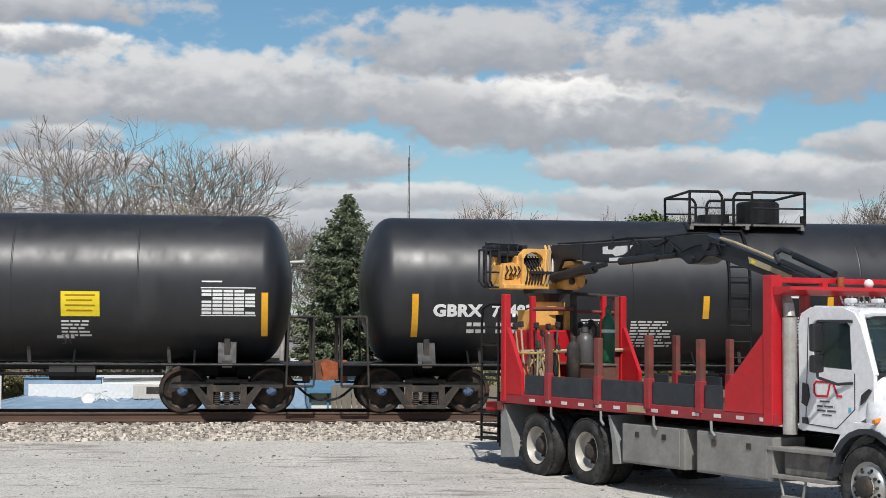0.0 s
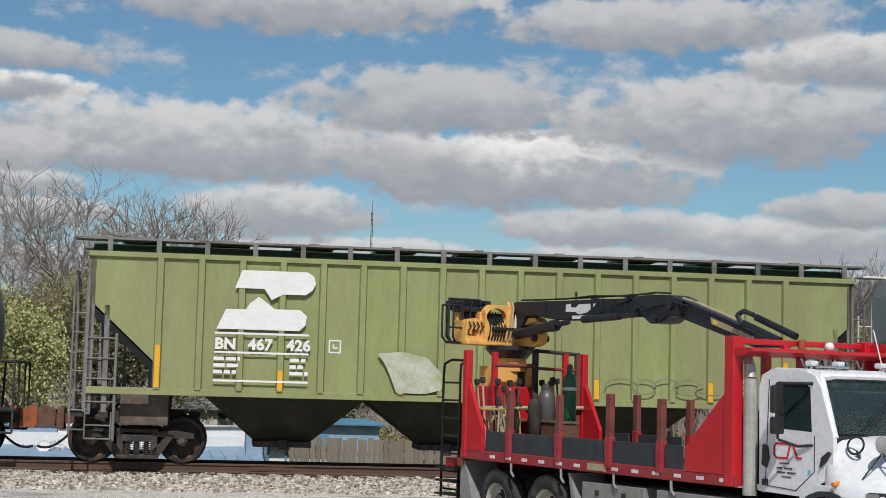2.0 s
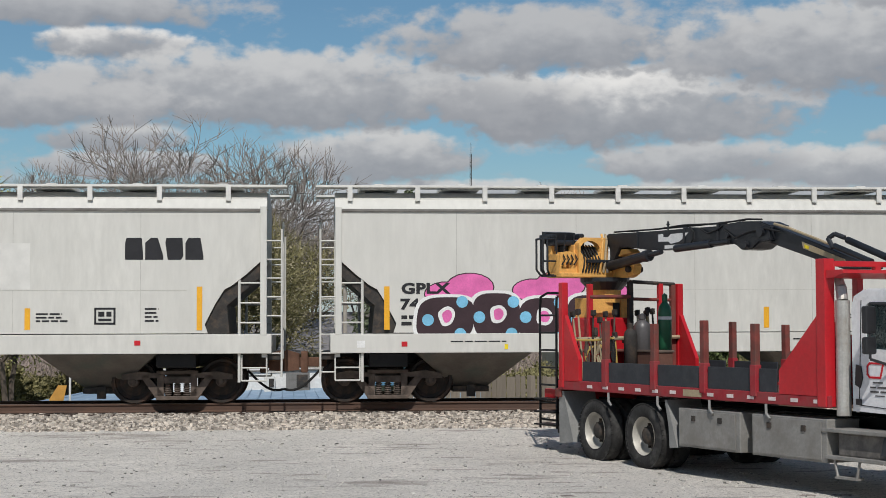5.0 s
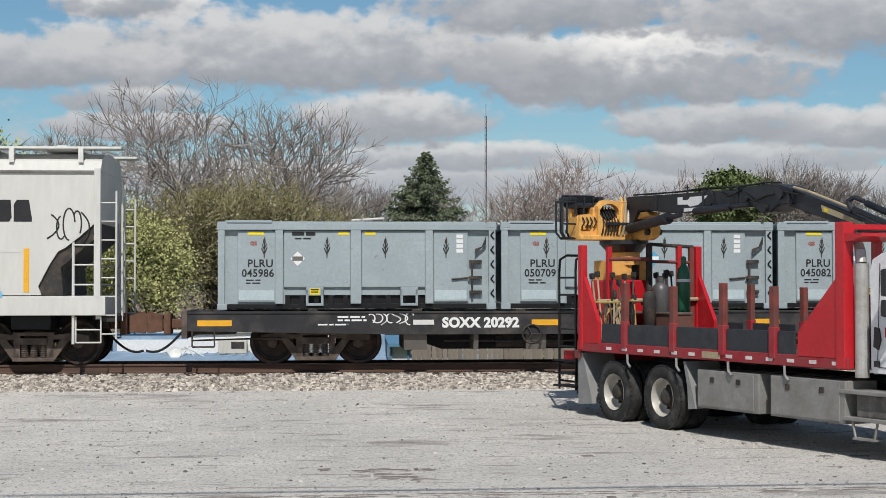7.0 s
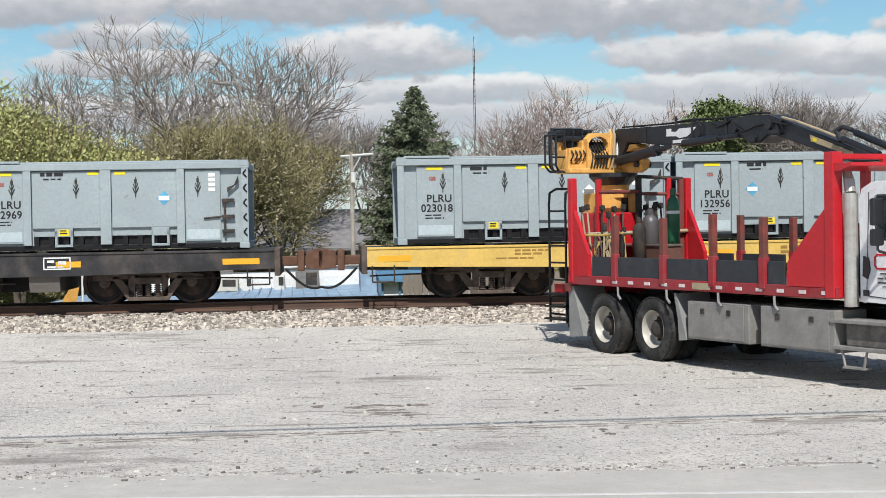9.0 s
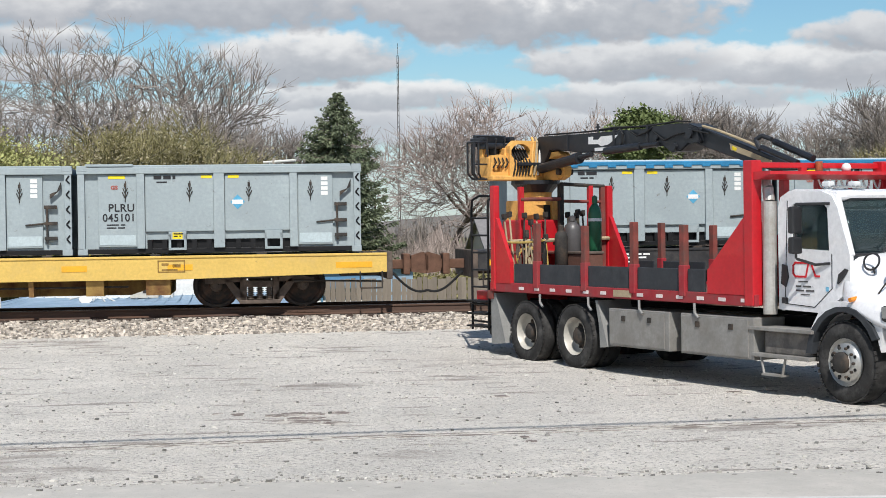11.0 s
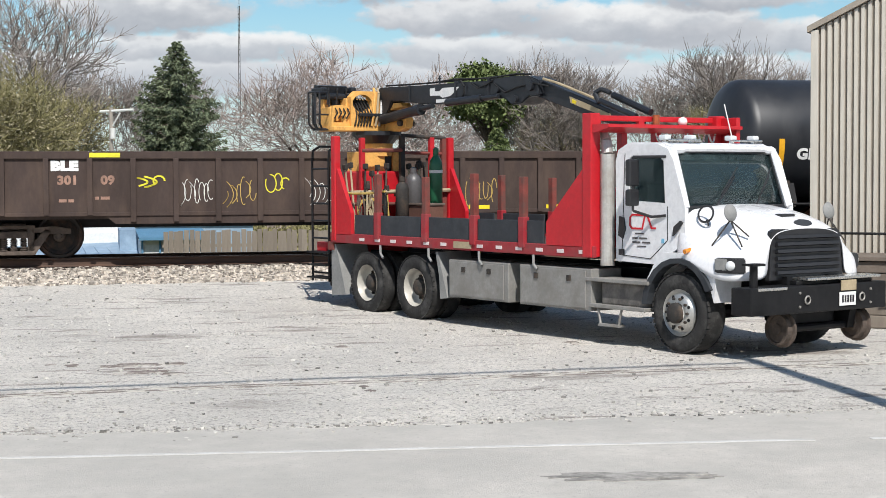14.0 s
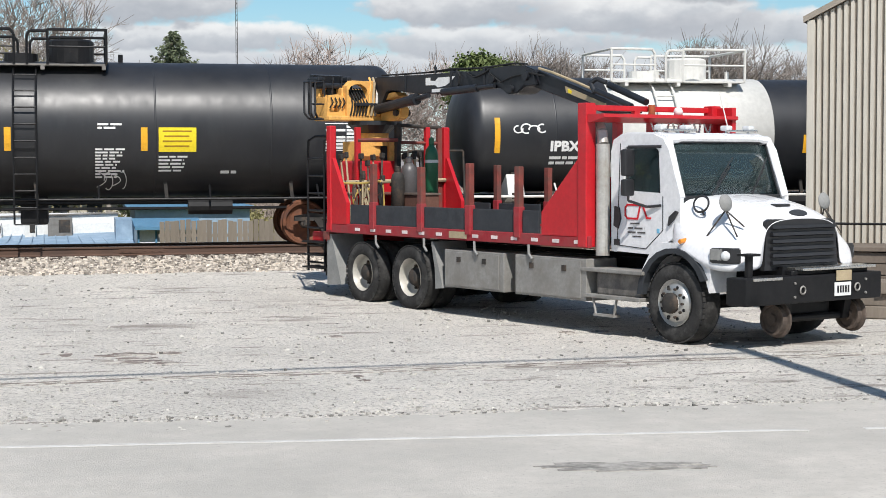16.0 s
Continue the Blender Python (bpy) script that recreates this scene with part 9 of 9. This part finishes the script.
M_NEEDLE = island(mat("dark spruce needles", (0.165, 0.195, 0.115), 0.8, var=0.25, scale=3), 0.45)
M_LAWNGREEN = island(mat("bright evergreen leaves", (0.15, 0.19, 0.07), 0.8, var=0.2, scale=3), 0.4)


def tube(vs, fs, a, b, ra, rb, n=3):
    d = (b - a)
    if d.length < 1e-6:
        return
    u = d.orthogonal().normalized()
    w = d.normalized().cross(u)
    k = len(vs)
    for p, r in ((a, ra), (b, rb)):
        for i in range(n):
            t = i * math.tau / n
            vs.append(tuple(p + (u * math.cos(t) + w * math.sin(t)) * r))
    for i in range(n):
        j = (i + 1) % n
        fs.append((k + i, k + j, k + n + j, k + n + i))


def pydata(name, vs, fs, material, parent, label=""):
    me = bpy.data.meshes.new(name)
    me.from_pydata(vs, [], fs)
    me.materials.append(material)
    ob = new(name, me)
    ob.parent = parent
    return tagged(ob, label)


def leaf(vs, fs, c, s, rnd):
    u = Vector((rnd.gauss(0, 1), rnd.gauss(0, 1), rnd.gauss(0, 1))).normalized()
    w = u.orthogonal().normalized()
    k = len(vs)
    for p in (-u * 0.6, w * 0.4, u * 0.6, -w * 0.4):
        vs.append(tuple(c + p * s))
    fs.append((k, k + 1, k + 2, k + 3))


def bare_tree(seed, height, width, twig_mat, label, leaves=0, leaf_mat=None, leaf_size=0.12, up=0.55, trunks=1):
    """A tree of forking limbs down to fine twigs; some carry small opening leaves."""
    rnd = random.Random(seed)
    t = thing("tree", label, "tree", "trees behind the railway")
    tv, tf, bv, bf, lv, lf = [], [], [], [], [], []
    tips = []
    rx, rz, zc = width / 2, height * 0.44, height * 0.58
    lobes = [(rnd.uniform(0, math.tau), rnd.uniform(2, 5), rnd.uniform(0.06, 0.14)) for _ in range(4)]
    spread = width / height

    def beyond(p):
        a = math.atan2(p.y, p.x)
        k = 1 + sum(w * math.sin(a * f + ph + p.z) for ph, f, w in lobes)
        return (p.x * p.x + p.y * p.y) / (rx * k) ** 2 + (max(0.0, p.z - zc) / (rz * k)) ** 2 > 1

    def grow(p, d, length, r, level):
        n = 3 if level < 3 else 2
        for i in range(n):
            q = p + d * (length / n)
            r2 = r * 0.88
            if level < 2:
                tube(tv, tf, p, q, r, r2, 6)
            else:
                tube(bv, bf, p, q, max(r, 0.013), max(r2, 0.011), 3)
            p, r = q, r2
            if level > 1 and beyond(p):
                break
            d = (d + Vector((rnd.gauss(0, 0.15), rnd.gauss(0, 0.15), rnd.gauss(0.03, 0.09)))).normalized()
            if 0 < level < 5 and rnd.random() < 0.30:
                side = d.cross(Vector((rnd.gauss(0, 1), rnd.gauss(0, 1), rnd.gauss(0, 1)))).normalized()
                grow(p, (d * 0.8 + side * rnd.uniform(0.5, 0.8) + Vector((0, 0, 0.2))).normalized(), length * rnd.uniform(0.5, 0.72), r * 0.5, level + 1)
        if level >= 5 or (level > 1 and beyond(p)):
            tips.append(p)
            for k in range(4):
                e = p + (d + Vector((rnd.gauss(0, 0.5), rnd.gauss(0, 0.5), rnd.gauss(0.25, 0.3)))) * rnd.uniform(0.2, 0.5)
                tube(bv, bf, p, e, 0.010, 0.006, 3)
            return
        kids = 4 if level == 0 else 3 if level < 4 else 2
        for k in range(kids):
            side = d.cross(Vector((rnd.gauss(0, 1), rnd.gauss(0, 1), rnd.gauss(0, 1)))).normalized()
            nd = (d * (0.6 + up * 0.6) + side * rnd.uniform(0.35, 0.95) * (0.5 + spread * 0.8) + Vector((0, 0, up * 0.18))).normalized()
            grow(p, nd, length * rnd.uniform(0.64, 0.86), r * rnd.uniform(0.50, 0.64), level + 1)

    for k in range(trunks):
        lean = Vector((rnd.gauss(0, 0.1), rnd.gauss(0, 0.1), 1)) if trunks == 1 else Vector((rnd.gauss(0, 0.3), rnd.gauss(0, 0.3), 1))
        grow(Vector((rnd.uniform(-0.3, 0.3) * (trunks > 1), rnd.uniform(-0.3, 0.3) * (trunks > 1), 0)), lean.normalized(), height * 0.24, height * 0.017 / math.sqrt(trunks) + 0.02, 0)
    top = max(v[2] for v in bv)
    k = height / top
    tv, bv = [tuple(c * k for c in v) for v in tv], [tuple(c * k for c in v) for v in bv]
    pydata("trunk", tv, tf, M_BARK, t, "forking trunk and limbs")
    pydata("branchwork", bv, bf, twig_mat, t, "fine bare twigs" if not leaves else "fine budding twigs")
    if leaves:
        for i in range(leaves):
            c = Vector(rnd.choice(tips)) * k + Vector((rnd.gauss(0, 0.35), rnd.gauss(0, 0.35), rnd.gauss(0, 0.3)))
            leaf(lv, lf, c, leaf_size * rnd.uniform(0.6, 1.4), rnd)
        pydata("crown", lv, lf, leaf_mat, t, "small opening leaves")
    return t


def spruce(seed, height, width, label, material):
    rnd = random.Random(seed)
    t = thing("spruce_tree", label, "tree", "trees behind the railway")
    tv, tf, nv, nf, bv, bf = [], [], [], [], [], []
    tube(tv, tf, Vector((0, 0, 0)), Vector((0, 0, height * 0.98)), 0.16, 0.02, 7)
    z = height * 0.06
    while z < height * 0.985:
        k = 1 - z / height
        reach = width / 2 * (1 - math.exp(-3.2 * k)) * rnd.uniform(0.95, 1.05) + 0.05
        n = max(4, int(9 * k + 4))
        for i in range(n):
            a = rnd.uniform(0, math.tau)
            ln = reach * rnd.uniform(0.60, 1.12)
            d = Vector((math.cos(a), math.sin(a), 0))
            p0 = Vector((0, 0, z))
            prev = p0
            m = max(3, int(ln / 0.16))
            for j in range(1, m + 1):
                f = j / m
                q = p0 + d * ln * f + Vector((0, 0, -0.20 * ln * math.sin(f * 2.2) + 0.10 * ln * f * f))
                tube(bv, bf, prev, q, 0.02 * (1 - f) + 0.006, 0.02 * (1 - f) + 0.005)
                sd = Vector((-d.y, d.x, 0))
                for s in range(9):
                    c = prev.lerp(q, rnd.random()) + Vector((0, 0, rnd.uniform(-0.14, 0.06))) + sd * rnd.uniform(-1, 1) * (0.10 + 0.20 * (1 - f)) * min(1, ln)
                    e = c + d * 0.11 + sd * rnd.uniform(-0.1, 0.1) + Vector((0, 0, rnd.uniform(-0.14, 0.05)))
                    b = len(nv)
                    w = Vector((rnd.gauss(0, 1), rnd.gauss(0, 1), rnd.gauss(0, 1))).normalized() * 0.045
                    nv.extend([tuple(c - w), tuple(c + w), tuple(e + w * 0.5), tuple(e - w * 0.5)])
                    nf.append((b, b + 1, b + 2, b + 3))
                prev = q
        z += 0.10 + 0.06 * k
    pydata("trunk", tv, tf, M_BARK, t)
    pydata("branchwork", bv, bf, M_BARK, t)
    pydata("needle_crown", nv, nf, material, t, "dense drooping needles")
    return t


def round_evergreen(seed, height, width, label):
    rnd = random.Random(seed)
    t = thing("evergreen_tree", label, "tree", "trees behind the railway")
    tv, tf, lv, lf = [], [], [], []
    tube(tv, tf, Vector((0, 0, 0)), Vector((0, 0, height * 0.8)), 0.2, 0.06, 7)
    clumps = []
    while len(clumps) < 75:
        p = Vector((rnd.uniform(-1, 1), rnd.uniform(-1, 1), rnd.uniform(-1, 1)))
        if 0.3 < p.length < 1:
            clumps.append(Vector((p.x * width / 2, p.y * width / 2, height * (0.80 + 0.17 * p.z))))
    for c in clumps:
        tube(tv, tf, Vector((0, 0, c.z * 0.7)), c, 0.05, 0.015, 4)
        for i in range(230):
            leaf(lv, lf, c + Vector((rnd.gauss(0, 0.36), rnd.gauss(0, 0.36), rnd.gauss(0, 0.26))), 0.19 * rnd.uniform(0.6, 1.3), rnd)
    pydata("trunk", tv, tf, M_BARK, t)
    pydata("crown", lv, lf, M_LAWNGREEN, t, "dense green clumps")
    return t


def plant(proto, spots, first=True):
    """Stands a tree on the first spot and copies of it on the others: bearing, distance, scale, turn."""
    az, dist, sc, rot = spots[0]
    at = lambda az, dist, sc, rot: Matrix.Translation(polar(az, dist)) @ Matrix.Rotation(radians(rot), 4, "Z") @ Matrix.Diagonal((sc, sc, sc, 1))
    for s in spots[1:]:
        copy_thing(proto, at(*s))
    proto.matrix_world = at(*spots[0])


def grove(proto, tall, spots):
    plant(proto, [(az, dist, h / tall, rot) for az, dist, h, rot in spots])


grove(bare_tree(1, 12.2, 9.5, M_TWIG, "large bare grey-brown tree in early spring", up=0.5), 12.2, [(162.6, 78, 14.2, 0), (160.3, 82, 13.0, 100), (165.3, 80, 12.8, 230), (171.5, 96, 11.8, 120)])
grove(bare_tree(2, 11.0, 8.0, M_TWIG, "bare grey-brown tree with upright limbs", up=0.62), 11.0, [(163.9, 84, 13.8, 40), (167.0, 88, 11.5, 200), (141.3, 100, 12.3, 70), (136.1, 95, 12.2, 20), (134.9, 97, 12.4, 260), (131.8, 92, 10.6, 150), (126.0, 92, 11.5, 100), (120.5, 92, 11.5, 10)])
grove(bare_tree(3, 9.0, 8.5, M_TWIGRED, "broad bare tree with reddish budding twigs", up=0.45), 9.0, [(149.1, 112, 13.6, 0), (147.6, 113, 13.8, 90), (150.7, 114, 12.6, 180), (146.3, 116, 12.8, 250), (153.0, 122, 12.2, 30), (133.8, 104, 11.0, 66), (129.5, 104, 11.5, 210), (144.2, 122, 10.8, 310), (138.2, 108, 10.8, 40)])
grove(bare_tree(4, 8.0, 4.5, M_TWIG, "slender bare tree with steep limbs", up=0.8), 8.0, [(157.9, 92, 10.2, 0), (156.4, 96, 10.3, 60), (159.0, 95, 10.6, 130), (154.4, 112, 11.0, 300), (142.4, 101, 11.8, 200), (140.6, 104, 12.0, 20), (139.9, 100, 11.3, 280), (137.6, 100, 10.4, 75), (135.6, 96, 12.0, 140), (132.8, 98, 11.0, 310), (128.0, 100, 11.0, 10), (123.5, 96, 11.0, 40)])
grove(bare_tree(5, 8.2, 6.5, M_TWIGOLIVE, "olive budding willow with many stems", 11000, M_BUD, 0.09, 0.55, 3), 8.2, [(160.9, 68, 8.9, 0), (162.3, 66, 8.4, 140), (159.7, 72, 8.2, 220), (164.8, 70, 8.0, 30), (134.6, 90, 8.6, 80), (122.6, 86, 8.0, 200), (141.5, 112, 9.0, 120), (131.0, 88, 8.2, 300)])
grove(bare_tree(6, 7.2, 6.5, M_TWIGOLIVE, "yellow-green tree in fresh spring leaf", 34000, M_LEAF, 0.092, 0.5, 2), 7.2, [(168.9, 58, 8.2, 0), (170.6, 62, 10.2, 70), (166.9, 62, 7.4, 200), (173.5, 60, 8.5, 300)])
sp = spruce(7, 10.05, 6.1, "tall dark green spruce behind the railway", M_NEEDLE)
sp.matrix_world = Matrix.Translation((-45.5, 18.15, -1.3))
s2 = spruce(8, 6.6, 3.4, "smaller green conifer behind the railway", M_LAWNGREEN)
s2.matrix_world = Matrix.Translation(polar(143.1, 92))
rt = round_evergreen(9, 11.0, 4.6, "round-topped bright evergreen tree")
rt.matrix_world = Matrix.Translation((-58.4, 45.8, -1.3))


def brush():
    """Low tangle of bare brush and budding shrubs that closes the view under the trees."""
    rnd = random.Random(12)
    for name, label, m_, count, lo, hi, d0, d1 in (("brush", "tangle of bare brown brush along the yards", M_TWIGRED, 7000, 1.4, 5.0, 95, 130),
                                                   ("brush", "dense grey bare brush far behind", M_TWIG, 6500, 1.8, 6.0, 112, 150),
                                                   ("shrubs", "low budding green shrubs behind the railway", M_TWIGOLIVE, 3600, 0.6, 2.6, 60, 95)):
        vs, fs = [], []
        for i in range(count):
            az, dist = rnd.uniform(112, 178), rnd.uniform(d0, d1)
            hump = 0.70 + 0.30 * math.sin(az * 1.9 + d0) * math.sin(az * 0.73 + 1)
            p = polar(az, dist)
            h = rnd.uniform(lo, hi) * hump
            d = Vector((rnd.gauss(0, 0.22), rnd.gauss(0, 0.22), 1)).normalized()
            q = p + d * h * 0.6
            tube(vs, fs, p, q, 0.032, 0.018)
            for k in range(8):
                e = q.lerp(p, rnd.uniform(0, 0.6)) + Vector((rnd.gauss(0, 0.35), rnd.gauss(0, 0.35), rnd.uniform(0.2, 0.42) * h))
                b = q.lerp(p, rnd.uniform(0, 0.5))
                tube(vs, fs, b, e, 0.019, 0.010)
                if m_ is M_TWIGOLIVE:
                    for j in range(3):
                        leaf(vs, fs, b.lerp(e, rnd.random()) + Vector((rnd.gauss(0, 0.15), rnd.gauss(0, 0.15), 0)), 0.16, rnd)
        o = pydata(name, vs, fs, m_, None)
        tagged(o, label, "shrubs", kind="stuff")


brush()
# low rise of woods closing the horizon
bm = bmn()
rnd = random.Random(2)
prev = None
for k in range(121):
    az = 30 + k * 2.0
    h = 4.0 + 1.6 * math.sin(az * 0.31) + rnd.uniform(-0.5, 0.5)
    a, b, c = polar(az, 420, -2), polar(az, 430, h), polar(az, 460, -2)
    cur = [bm.verts.new(p) for p in (a, b, c)]
    if prev:
        bm.faces.new((prev[0], cur[0], cur[1], prev[1]))
        bm.faces.new((prev[1], cur[1], cur[2], prev[2]))
    prev = cur
o = part("far_woods", bm, mat("far hazy woods", (0.16, 0.15, 0.14), 0.95, var=0.2, scale=0.05))
tagged(o, "far brown woods along the horizon", "woods", kind="stuff")


# ---------------------------------------------------------------- what moves
def motions():
    times = [k / FPS for k in range(0, 481)]
    turn = math.degrees(SPEED / 0.457)
    for car, start in ROLLING:
        walk(car, [(t, TRACK @ pose(start - SPEED * t, 0, 0)) for t in (0.0, 4.0, 8.0, 12.0, 16.0)])
    for w, (x, y, z) in WHEELSETS:
        walk(w, [(t, pose(x, y, z, 0, -turn * t, 0)) for t in times])


motions()
